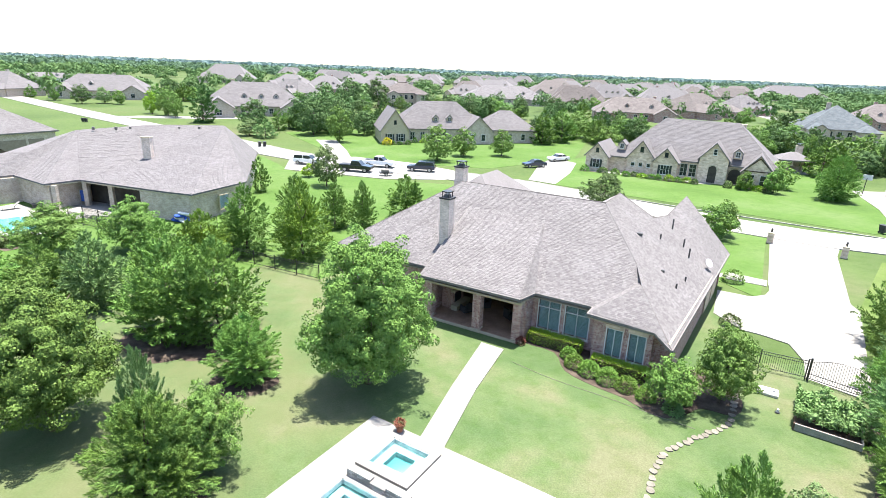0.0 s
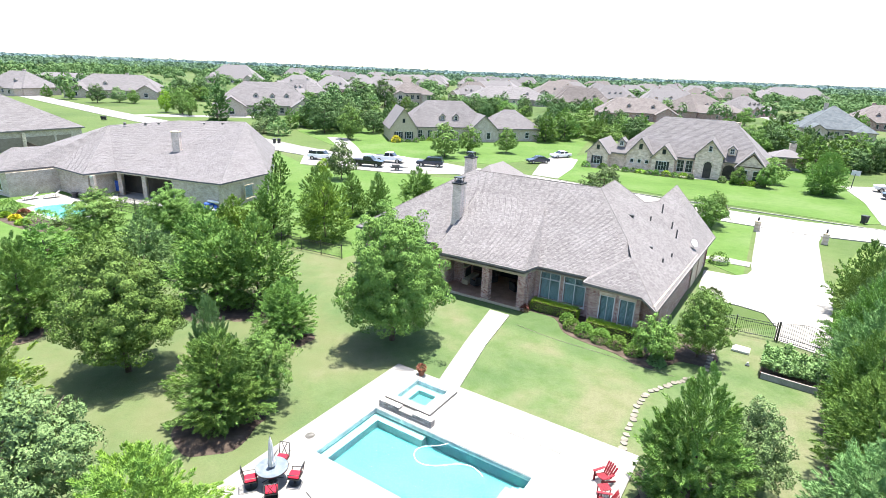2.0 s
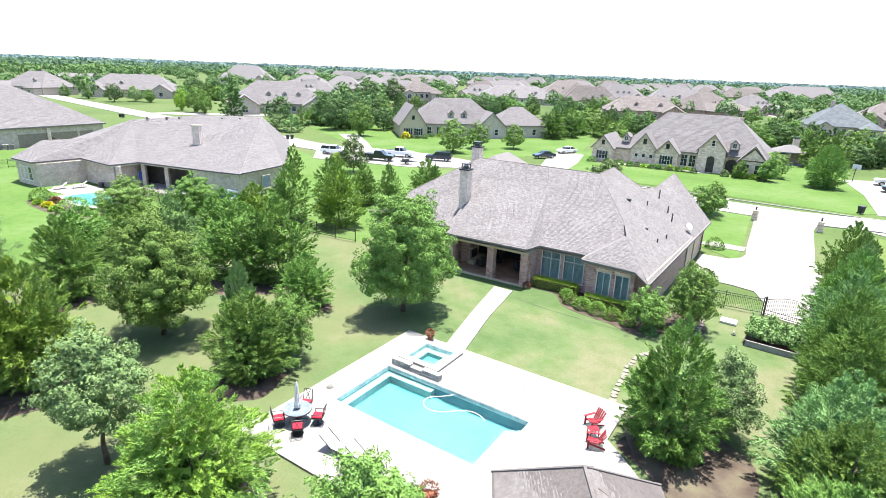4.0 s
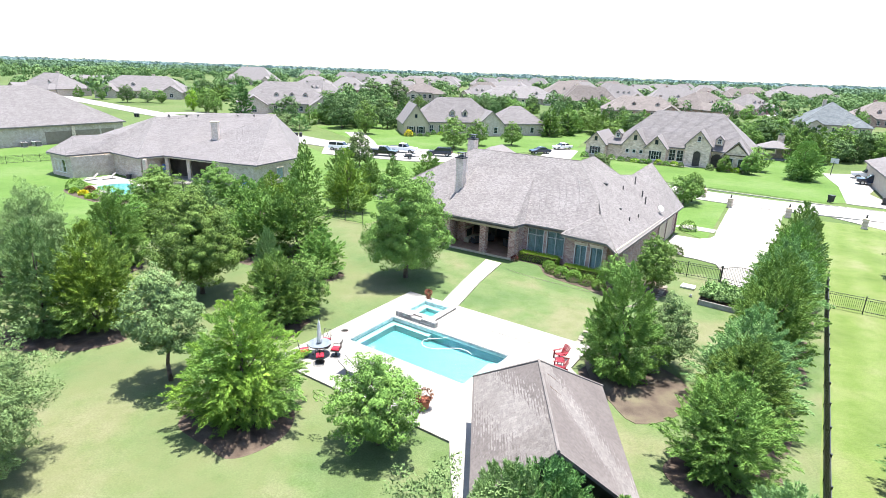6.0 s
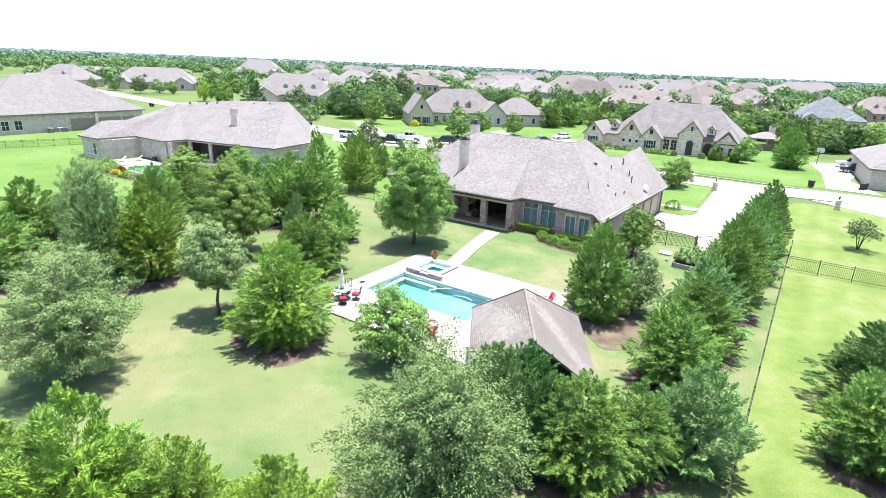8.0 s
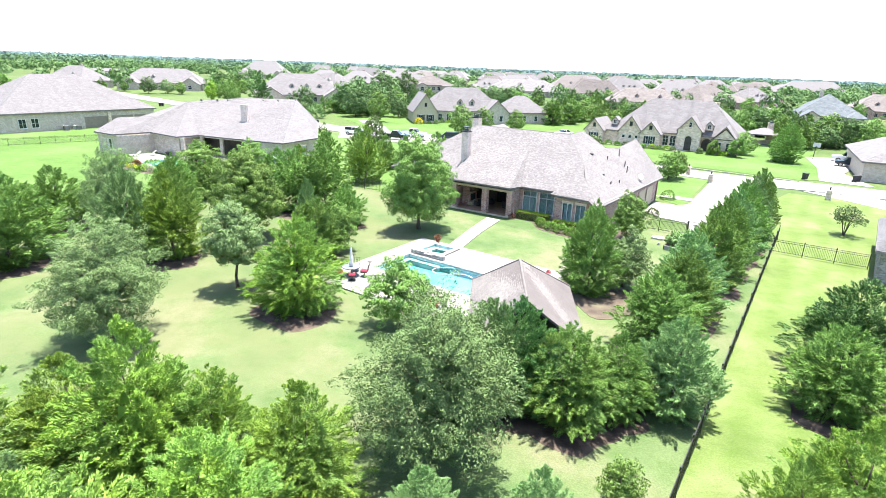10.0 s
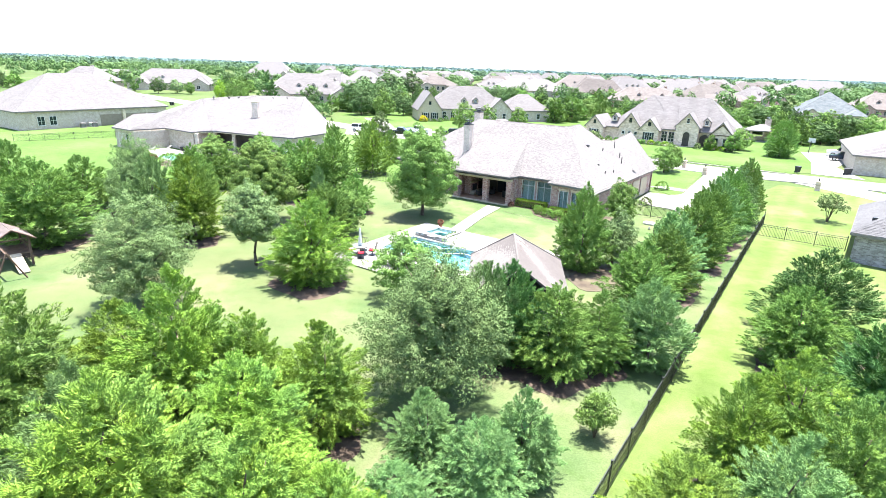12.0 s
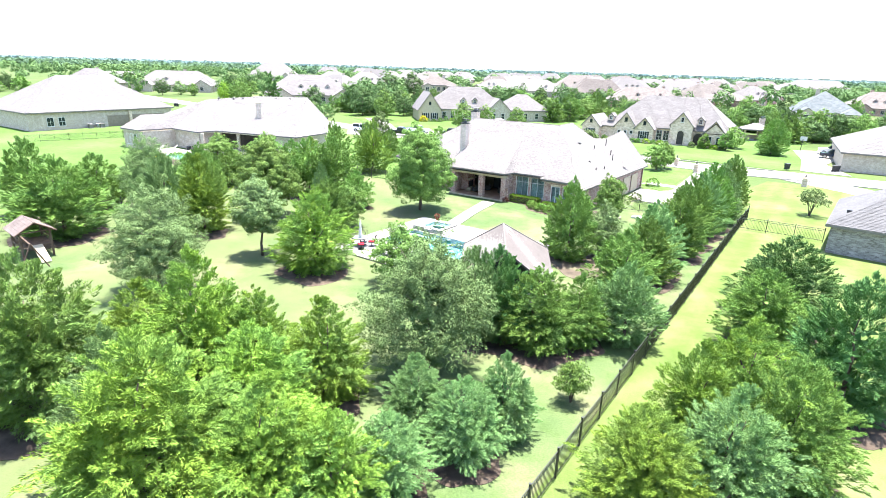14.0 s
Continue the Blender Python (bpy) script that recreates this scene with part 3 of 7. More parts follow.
for k in range(3):
    stock(f"oak{k}", broad_crown("oak_crown", 11 + k, 8.0, 7.0, 0.45 + 0.4 * k, 640, 130, 0.155, 0.088, 0, 0.42, 1.35, 0.06), trunk_mesh("oak_trunk", 21 + k, 8.0, 0.16, 1.6, 3.0), 8.0, 7.0, "", "tree")
    stock(f"elm{k}", broad_crown("elm_crown", 31 + k, 7.0, 6.4, 0.6, 640, 125, 0.13, 0.046, 0.2, 0.4, 2.5, 0.05), trunk_mesh("elm_trunk", 41 + k, 7.0, 0.13, 1.2, 2.8), 7.0, 6.4, "", "tree")
    stock(f"ash{k}", broad_crown("ash_crown", 131 + k, 7.0, 6.4, 0.7, 340, 80, 0.22, 0.1, 0.2, 0.35, 1.6, 0.065), trunk_mesh("ash_trunk", 141 + k, 7.0, 0.13, 1.2, 2.8), 7.0, 6.4, "", "tree")
    stock(f"round{k}", broad_crown("round_crown", 231 + k, 7.0, 5.0, 1.8, 420, 70, 0.17, 0.08, 0.1, 0.5, 1.4, 0.06), trunk_mesh("round_trunk", 241 + k, 7.0, 0.13, 1.6, 2.2), 7.0, 5.0, "", "tree")
    stock(f"mid{k}", broad_crown("mid_crown", 71 + k, 8.0, 8.0, 0.5, 150, 30, 0.46, 0.3, 0, 0.5, 1.2, 0.09), trunk_mesh("mid_trunk", 81 + k, 8.0, 0.16, 1.6, 3.0, 3), 8.0, 8.0, "", "tree")
    stock(f"midcedar{k}", cedar_crown("mid_cedar_crown", 91 + k, 7.0, 6.0, 170, 24, 0.5, 0.2, 2, 1.7), trunk_mesh("mid_cedar_trunk", 95 + k, 6.0, 0.14, 0.5, 1.2, 2), 7.0, 6.0, "", "tree")
for k in range(4):
    stock(f"fcedar{k}", cedar_crown("cedar_crown", 155 + k, 6.5, 6.0, 480, 34, 0.3, 0.09, 1 + k, 2.0 + 0.3 * k), trunk_mesh("cedar_trunk", 165 + k, 6.0, 0.14, 0.5, 1.2, 3), 6.5, 6.0, "", "tree")
    stock(f"cedar{k}", cedar_crown("cedar_crown", 51 + k, 6.5, 6.0, 800, 112, 0.19, 0.03, 2 + k % 3, 2.0 + 0.35 * k, 0.4), trunk_mesh("cedar_trunk", 61 + k, 6.0, 0.14, 0.5, 1.2, 4), 6.5, 6.0, "", "tree")
    stock(f"lcedar{k}", cedar_crown("cedar_crown", 55 + k, 6.5, 6.0, 640, 92, 0.23, 0.04, 1 + k, 2.1 + 0.35 * k), trunk_mesh("cedar_trunk", 65 + k, 6.0, 0.14, 0.5, 1.2, 4), 6.5, 6.0, "", "tree")


def vase_trunk(name, seed, h, reach):
    """Several slender stems spreading from one foot."""
    rng = np.random.default_rng(seed)
    bm = bmesh.new()
    for k in range(6):
        a = k * 1.047 + rng.uniform(-0.3, 0.3)
        d = Vector((math.cos(a), math.sin(a), 0)) * reach
        p, q, e = d * 0.05, d * 0.3 + Vector((0, 0, h * 0.38)), d * rng.uniform(0.7, 1.0) + Vector((0, 0, h * 0.78))
        limb(bm, p, q, 0.045, 0.035)
        limb(bm, q, e, 0.035, 0.012)
    me = bpy.data.meshes.new(name)
    bm.to_mesh(me)
    bm.free()
    return me


for k in range(2):
    stock(f"crape{k}", broad_crown("crape_crown", 201 + k, 3.2, 3.2, 1.15 - 0.55 * k, 110 + 130 * k, 34, 0.16, 0.085, 0.1, 0.3, 1.6, 0.08), vase_trunk("crape_trunk", 211 + k, 3.2, 1.1), 3.2, 3.2, "", "tree")
TONE = {
    "cedar_lime": "bright yellow-green cedar with feathery boughs to the ground", "cedar": "dense dark green cedar standing on the lawn",
    "cedar_dark": "tall dark green cedar with dense layered boughs", "cedar_blue": "blue-green cedar with soft silvery boughs", "silver": "silvery grey-green shade tree on a thin trunk", "oak": "leafy green shade tree with a rounded crown", "elm": "grey-green live oak with an airy crown and thin trunk",
    "flower_yellow": "clump of yellow flowers", "flower_red": "clump of red flowers", "woods": "dark green yard tree between the houses", "shrub": "bright green rounded garden shrub"}


def tree(key, tone, x, y, h, w, turn=None, group="", name=""):
    """A tree of a stock shape with leaves of a tone, scaled to h and w."""
    crown, trunk, h0, w0, label, category = STOCK[key]
    turn = (x * 37.7 + y * 71.3) % 360 if turn is None else turn
    ob = thing(name or ("cedar_tree" if "cedar" in key else "tree"), TONE[tone], category, pose(x, y, 0, 0, 0, turn) @ Matrix.Diagonal((w / w0, w / w0, h / h0, 1)), group)
    c = link("crown", crown, None, ob)
    if not crown.materials:
        crown.materials.append(M[tone])
    c.material_slots[0].link = "OBJECT"
    c.material_slots[0].material = M[tone]
    link("trunk", trunk, "bark", ob)
    return ob

# ---- ground, streets, lawns ----
DK = pose(-2.8, 2.0, 0, 0, 0, -33.2)


def dk(x, y):
    p = DK @ Vector((x, y, 0))
    return p.x, p.y


HOLE = [dk(1.2, -9.4), dk(11.6, -9.4), dk(11.6, -0.4), dk(1.2, -0.4)]  # dug out for the pool
sheet_with_hole("ground", [(-4500, -1500), (4500, -1500), (4500, 4500), (-4500, 4500)], HOLE, -0.05, "grass_field", "wide grassy ground running out to the horizon", "ground")
sheet_with_hole("lawn_backyard", [(-38, 4), (-47, -20), (-30, -60), (30, -60), (2.85, -39.2), (30.1, 3.0), (25, 9), (20.5, 9), (24, 18), (24, 30), (8, 40), (-9.6, 21.4), (-15, 24.5)], HOLE, -0.02, "grass", "pale green mown back lawn with dry patches", "lawn")
sheet("lawn_front", [(24, 30), (28, 20), (37.5, 36), (41, 41), (20, 60), (-8, 66), (-24, 70), (-24, 30), (-15, 24.5), (-9.6, 21.4), (8, 40)], -0.02, "grass_green", "bright green front lawn", "lawn", 0.2)
sheet("lawn_side_strip", [(2.85, -39.2), (30, -60), (60, -40), (80, 10), (66, 22), (47, 31), (35, 18), (32.8, 7.2), (30.1, 3.0)], -0.015, "grass_lime", "yellow-green side lawn with mower stripes", "lawn", 0.2)
sheet("lawn_across_street", [(17, 69), (26, 62.5), (55, 42), (60, 43), (66, 54), (71, 68), (90, 92), (80, 100), (34, 100), (26, 92)], -0.015, "grass_green", "lush green lawn across the street", "lawn", 0.2)
sheet("lawn_far_side", [(-14, 84), (10, 80), (30, 96), (45, 140), (0, 150), (-40, 125), (-26, 100)], -0.025, "grass_green", "green lawn round the gabled house", "lawn", 0.2)
sheet("lawn_neighbour", [(-24, 30), (-24, 70), (-33, 84), (-60, 104), (-120, 60), (-60, -20), (-38, 4), (-15, 24.5)], -0.02, "grass_green", "green lawn of the neighbouring houses", "lawn", 0.2)

STREET = [(110, 4), (72, 27), (53, 36.6), (46, 39.2), (38.3, 44.4), (26, 55), (14.5, 65), (0, 73.5), (-18, 80), (-32, 90), (-46, 103), (-72, 124), (-100, 147), (-140, 182), (-200, 235)]
solid("street", ribbon(STREET, 7.4, -0.06, 0.015), "road", "pale concrete residential street", "street", kind="structure")
for side in (-1, 1):
    pts = [Vector(p) for p in STREET]
    off = []
    for i, p in enumerate(pts):
        d = (pts[min(i + 1, len(pts) - 1)] - pts[max(i - 1, 0)]).normalized()
        off.append(p + Vector((-d.y, d.x)) * side * 3.85)
    if side < 0:
        solid("kerb", ribbon([tuple(p) for p in off if p.x < 36 or p.x > 50], 0.25, -0.05, 0.06), "concrete", "low rolled concrete kerb", "kerb", kind="structure")
    else:
        solid("kerb", ribbon([tuple(p) for p in off], 0.25, -0.05, 0.06), "concrete", "low rolled concrete kerb", "kerb", kind="structure")
sheet("street_branch", [(-100, 147), (-92, 154), (-60, 160), (-60, 155), (-88, 147)], 0.012, "road", "pale side street", "street")
sheet("driveway", [(48.0, 39.2), (40.3, 40.6), (38.0, 36.0), (30.7, 23.6), (29.9, 22.0), (28.9, 20.9), (27.4, 20.4), (25.1, 21.7), (22.4, 16.8), (23.1, 13.9), (24.2, 13.1), (25.4, 11.8), (24.9, 9.3), (23.6, 7.2), (26.0, 4.6), (30.9, 11.8), (34.9, 17.7), (35.3, 19.4), (43.3, 32.5), (45.0, 34.6)], 0.02, "concrete", "wide pale concrete driveway", "driveway")
sheet("front_path", [(26.2, 25.6), (27.4, 24.6), (30.2, 23.0), (31.1, 24.4), (28.4, 26.4)], 0.026, "concrete", "narrow concrete front path", "path")
sheet("driveway_cars", [(-28, 84), (-16, 88), (-4, 83), (5, 75), (2, 67.5), (-8, 66.5), (-26, 72)], 0.02, "concrete", "wide concrete parking apron by the street", "driveway")
sheet("driveway_gabled", [(-20, 85), (-16, 84), (-19, 96), (-24, 112), (-29, 112), (-24, 98)], 0.024, "concrete", "concrete driveway of the gabled house", "driveway")
sheet("driveway_across", [(16, 70), (20, 67), (25, 78), (29, 90), (25, 96), (20, 84)], 0.02, "concrete", "concrete driveway with parked cars", "driveway")
sheet("driveway_corner", [(58, 42), (64, 38), (67, 50), (76, 60), (80, 70), (72, 70), (66, 56)], 0.02, "concrete", "curved concrete driveway", "driveway")
sheet("driveway_side", [(50, 33), (58, 30), (60, 24), (66, 12), (58, 10), (54, 24)], 0.02, "concrete", "concrete driveway of the next house", "driveway")
sheet("far_road", [(150, 215), (158, 212), (190, 330), (182, 332)], 0.02, "road", "pale road between trees", "street")
sheet("front_walk_across", smooth_ring([(30, 80.6), (38, 76.8), (46.5, 71.6), (48, 73), (39, 78.0), (30.6, 82)], 3), 0.02, "concrete", "curved pale walk in front of the stone house", "path")

# ---- pool terrace ----
PX0, PX1, PY0, PY1 = 1.85, 10.95, -8.8, -4.4   # pool opening in terrace axes
SX0, SX1, SY0, SY1 = 2.1, 4.25, -3.0, -0.95  # spa opening
deck = thing("pool_deck", "white concrete pool terrace with joints", "terrace", DK, kind="structure")
for x0, x1, y0, y1 in ((0, 14.6, SY1, 0), (0, SX0, SY0, SY1), (SX1, 14.6, SY0, SY1), (0, 14.6, PY1, SY0), (0, PX0, PY0, PY1), (PX1, 14.6, PY0, PY1), (0, 14.6, -13.4, PY0)):
    part("slab", box(x0, x1, y0, y1, -0.2, 0.1), "concrete", deck)
for x0, x1, y0, y1 in ((4.9, 4.915, PY1, 0), (9.4, 9.415, PY1, 0), (0, PX0, -7.0, -6.985), (PX1, 14.6, -7.0, -6.985), (4.9, 4.915, -13.4, PY0), (9.4, 9.415, -13.4, PY0), (0, PX0, -11.2, -11.19)):
    part("joint", box(x0, x1, y0, y1, 0.096, 0.103), "joint", deck)
inv = DK.inverted()
pad = [inv @ Vector((*p, 0)) for p in (dk(12.6, -13.4), dk(14.6, -13.4), dk(14.6, -3.4), (7.84, -9.81), (8.5, -12.5), (7.9, -22.8), (0.8, -22.5), (0.45, -17.7))]
part("pavilion_pad", prism([(p.x, p.y) for p in pad], -0.2, 0.096), "concrete", deck)
for y in (-2.12, -2.02):
    part("drain_slot", box(7.9, 11.4, y, y + 0.022, 0.097, 0.106), "vent", deck, "long narrow drain slot")
pool = thing("swimming_pool", "rectangular turquoise swimming pool with pale shelf", "pool", DK, kind="structure")
bm = box(PX0, PX1, PY0, PY1, -0.95, -0.72)
for x0, x1, y0, y1 in ((PX0 - 0.15, PX0, PY0, PY1), (PX1, PX1 + 0.15, PY0, PY1), (PX0, PX1, PY0 - 0.15, PY0), (PX0, PX1, PY1, PY1 + 0.15)):
    bm = box(x0, x1, y0, y1, -1.6, -0.2, bm)
part("basin", bm, "pool_wall", pool)
part("floor", box(PX0 + 0.01, PX1 - 0.01, PY0 + 0.01, PY1 - 0.01, -0.73, -0.71), "plaster", pool, "turquoise pool floor")
part("bench", box(PX0, PX0 + 0.45, PY0, PY1, -0.8, -0.26), "pool_pale", pool, "pale underwater bench")
part("bench", box(PX0 + 0.45, PX0 + 3.3, PY1 - 0.4, PY1, -0.8, -0.26), "pool_pale", pool, "pale underwater bench")
for k in range(3):
    part("step", box(PX1 - 0.35 * (k + 1), PX1, PY0, PY1 - 0.5, -0.8, -0.24 - 0.16 * k), "pool_pale", pool, "pale underwater step")
part("tanning_shelf", box(6.9, PX1 - 0.1, PY1 + 0.06, PY1 + 2.15, 0.0, 0.107), "white", pool, "pale flush shelf beside the pool")
bm = None
for x0, x1, y0, y1 in ((PX0 - 0.02, PX0 + 0.03, PY0, PY1), (PX1 - 0.03, PX1 + 0.02, PY0, PY1), (PX0, PX1, PY0 - 0.02, PY0 + 0.03), (PX0, PX1, PY1 - 0.03, PY1 + 0.02)):
    bm = box(x0, x1, y0, y1, -0.16, 0.07, bm)
part("tile_band", bm, "pool_tile", pool, "slate tile band at the waterline")
w = part("water", box(PX0 + 0.03, PX1 - 0.03, PY0 + 0.03, PY1 - 0.03, -0.06, -0.05), "water", pool)
w.visible_shadow = False
hose = bpy.data.curves.new("hose", "CURVE")
hose.dimensions, hose.bevel_depth = "3D", 0.022
sp = hose.splines.new("NURBS")
hp = [(6.5, -4.5), (6.2, -5.0), (5.6, -5.3), (5.4, -6.0), (6.1, -6.6), (7.0, -6.2), (7.6, -5.4), (8.4, -5.1), (9.0, -5.5)]
sp.points.add(len(hp) - 1)
for p, (x, y) in zip(sp.points, hp):
    p.co = (x, y, -0.02, 1)
sp.use_endpoint_u = True
ho = tagged(link("pool_hose", hose, "white"), "white floating pool cleaner hose on the water", "hose")
ho.matrix_basis = DK
spa = thing("spa", "square raised hot tub with stacked stone spillway wall", "hot tub", DK, kind="structure")
bm = box(SX0, SX1, SY0, SY1, -0.9, -0.35)
for x0, x1, y0, y1 in ((SX0 - 0.1, SX0 + 0.05, SY0, SY1), (SX1 - 0.05, SX1 + 0.1, SY0, SY1), (SX0, SX1, SY0 - 0.1, SY0 + 0.05), (SX0, SX1, SY1 - 0.05, SY1 + 0.1)):
    bm = box(x0, x1, y0, y1, -0.85, 0.21, bm)
part("shell", bm, "pool_tile", spa)
part("floor", box(SX0 + 0.06, SX1 - 0.06, SY0 + 0.06, SY1 - 0.06, -0.36, -0.34), "plaster", spa, "turquoise tub floor")
bm = None
for x0, x1, y0, y1 in ((SX0, SX0 + 0.5, SY0, SY1), (SX1 - 0.5, SX1, SY0, SY1), (SX0 + 0.5, SX1 - 0.5, SY0, SY0 + 0.5), (SX0 + 0.5, SX1 - 0.5, SY1 - 0.5, SY1)):
    bm = box(x0, x1, y0, y1, -0.8, -0.06, bm)
part("seat", bm, "pool_pale", spa, "pale tub seat")
bm = None
for x0, x1, y0, y1 in ((SX0 - 0.4, SX0 - 0.02, SY0 - 0.4, SY1 + 0.3), (SX1 + 0.02, SX1 + 0.4, SY0 - 0.4, SY1 + 0.3), (SX0 - 0.02, SX1 + 0.02, SY1 + 0.02, SY1 + 0.3), (SX0 - 0.02, SX1 + 0.02, SY0 - 0.4, SY0 - 0.02)):
    bm = box(x0, x1, y0, y1, 0.1, 0.24, bm)
part("coping", bm, "concrete", spa)
w = part("water", box(SX0 + 0.05, SX1 - 0.05, SY0 + 0.05, SY1 - 0.05, 0.15, 0.16), "water", spa)
w.visible_shadow = False
part("spill_wall", box(SX0 - 0.25, SX0 + 1.1, PY1 + 0.25, PY1 + 0.6, -0.1, 0.5, None, 0.03), "stack_stone", spa, "stacked grey stone wall")
part("spill_wall", box(SX1 - 0.2, SX1 + 1.0, PY1 + 0.25, PY1 + 0.6, -0.1, 0.5, None, 0.03), "stack_stone", spa, "stacked grey stone wall")
part("spill_lip", box(SX0 + 1.1, SX1 - 0.2, PY1 + 0.22, PY1 + 0.6, -0.1, 0.36), "stack_stone", spa, "low stone spillway lip")
sheet("garden_walk", [(-0.35, 0.25), (0.85, -0.45), (2.8, 4.9), (4.95, 9.75), (3.55, 10.65), (1.45, 5.3)], 0.05, "concrete", "straight pale concrete garden walk", "path")


# ---- house kit ----
def hip_roof(parent, u0, u1, v0, v1, e, pitch, material, over=0.45, tabs=0.0):
    """Closed hip roof; returns its ridge height."""
    u0, u1, v0, v1 = u0 - over, u1 + over, v0 - over, v1 + over
    du, dv = u1 - u0, v1 - v0
    half = min(du, dv) / 2
    z = e + half * pitch
    r = [((u0 + half), (v0 + v1) / 2, z), ((u1 - half), (v0 + v1) / 2, z)] if du >= dv else [((u0 + u1) / 2, v0 + half, z), ((u0 + u1) / 2, v1 - half, z)]
    if abs(du - dv) < 0.05:
        r[1] = (r[0][0] + 0.01, r[0][1] + 0.01, z)
    bm = bmesh.new()
    lo = [bm.verts.new(p) for p in ((u0, v0, e - 0.2), (u1, v0, e - 0.2), (u1, v1, e - 0.2), (u0, v1, e - 0.2))]
    hi = [bm.verts.new(p) for p in ((u0, v0, e), (u1, v0, e), (u1, v1, e), (u0, v1, e))]
    a, b = bm.verts.new(r[0]), bm.verts.new(r[1])
    bm.faces.new(lo[::-1])
    for i in range(4):
        j = (i + 1) % 4
        bm.faces.new((lo[i], lo[j], hi[j], hi[i]))
    if du >= dv:
        fs = ((hi[0], hi[1], b, a), (hi[1], hi[2], b), (hi[2], hi[3], a, b), (hi[3], hi[0], a))
    else:
        fs = ((hi[0], hi[1], a), (hi[1], hi[2], b, a), (hi[2], hi[3], b), (hi[3], hi[0], a, b))
    for f in fs:
        bm.faces.new(f)
    if tabs:
        shingles("shingle", [[tuple(v.co) for v in f] for f in fs], parent, material + "_tab", tabs * 0.5, tabs, 0.02, 3)
    part("roof", bm, material, parent)
    part("fascia", box(u0 - 0.03, u1 + 0.03, v0 - 0.03, v1 + 0.03, e - 0.24, e - 0.02), "fascia", parent)
    return z


def gable_roof(parent, u0, u1, v0, v1, e, pitch, material, wall, over=0.35, along="v"):
    """Two sloping plates and the triangular wall ends under them."""
    cu, cv = (u0 + u1) / 2, (v0 + v1) / 2
    half = ((u1 - u0) if along == "v" else (v1 - v0)) / 2
    z = e + half * pitch
    k = over * pitch
    if along == "v":
        part("roof", slab([(u0 - over, v0 - over, e - k + 0.12), (cu, v0 - over, z + 0.12), (cu, v1, z + 0.12), (u0 - over, v1, e - k + 0.12)], 0.16), material, parent)
        part("roof", slab([(u1 + over, v1, e - k + 0.12), (cu, v1, z + 0.12), (cu, v0 - over, z + 0.12), (u1 + over, v0 - over, e - k + 0.12)], 0.16), material, parent)
        for s in (-1, 1):
            ue = u0 - over if s < 0 else u1 + over
            part("rake_board", slab([(ue, v0 - over - 0.05, e - k + 0.125), (cu, v0 - over - 0.05, z + 0.125), (cu, v0 - over, z + 0.125), (ue, v0 - over, e - k + 0.125)], 0.24), "fascia", parent)
        tri = [(u0, e), (u1, e), (cu, z)]
        bm = bmesh.new()
        f0, f1 = [bm.verts.new((a, v0, b)) for a, b in tri], [bm.verts.new((a, v1 - 0.1, b)) for a, b in tri]
    else:
        part("roof", slab([(u0 - over, v0 - over, e - k + 0.12), (u1 + over, v0 - over, e - k + 0.12), (u1 + over, cv, z + 0.12), (u0 - over, cv, z + 0.12)], 0.16), material, parent)
        part("roof", slab([(u0 - over, cv, z + 0.12), (u1 + over, cv, z + 0.12), (u1 + over, v1 + over, e - k + 0.12), (u0 - over, v1 + over, e - k + 0.12)], 0.16), material, parent)
        tri = [(v0, e), (v1, e), (cv, z)]
        bm = bmesh.new()
        f0, f1 = [bm.verts.new((u0, a, b)) for a, b in tri], [bm.verts.new((u1, a, b)) for a, b in tri]
    bm.faces.new(f0)
    bm.faces.new(f1[::-1])
    for i in range(3):
        j = (i + 1) % 3
        bm.faces.new((f0[i], f0[j], f1[j], f1[i]))
    bmesh.ops.recalc_face_normals(bm, faces=bm.faces)
    part("gable_wall", bm, wall, parent)
    return z


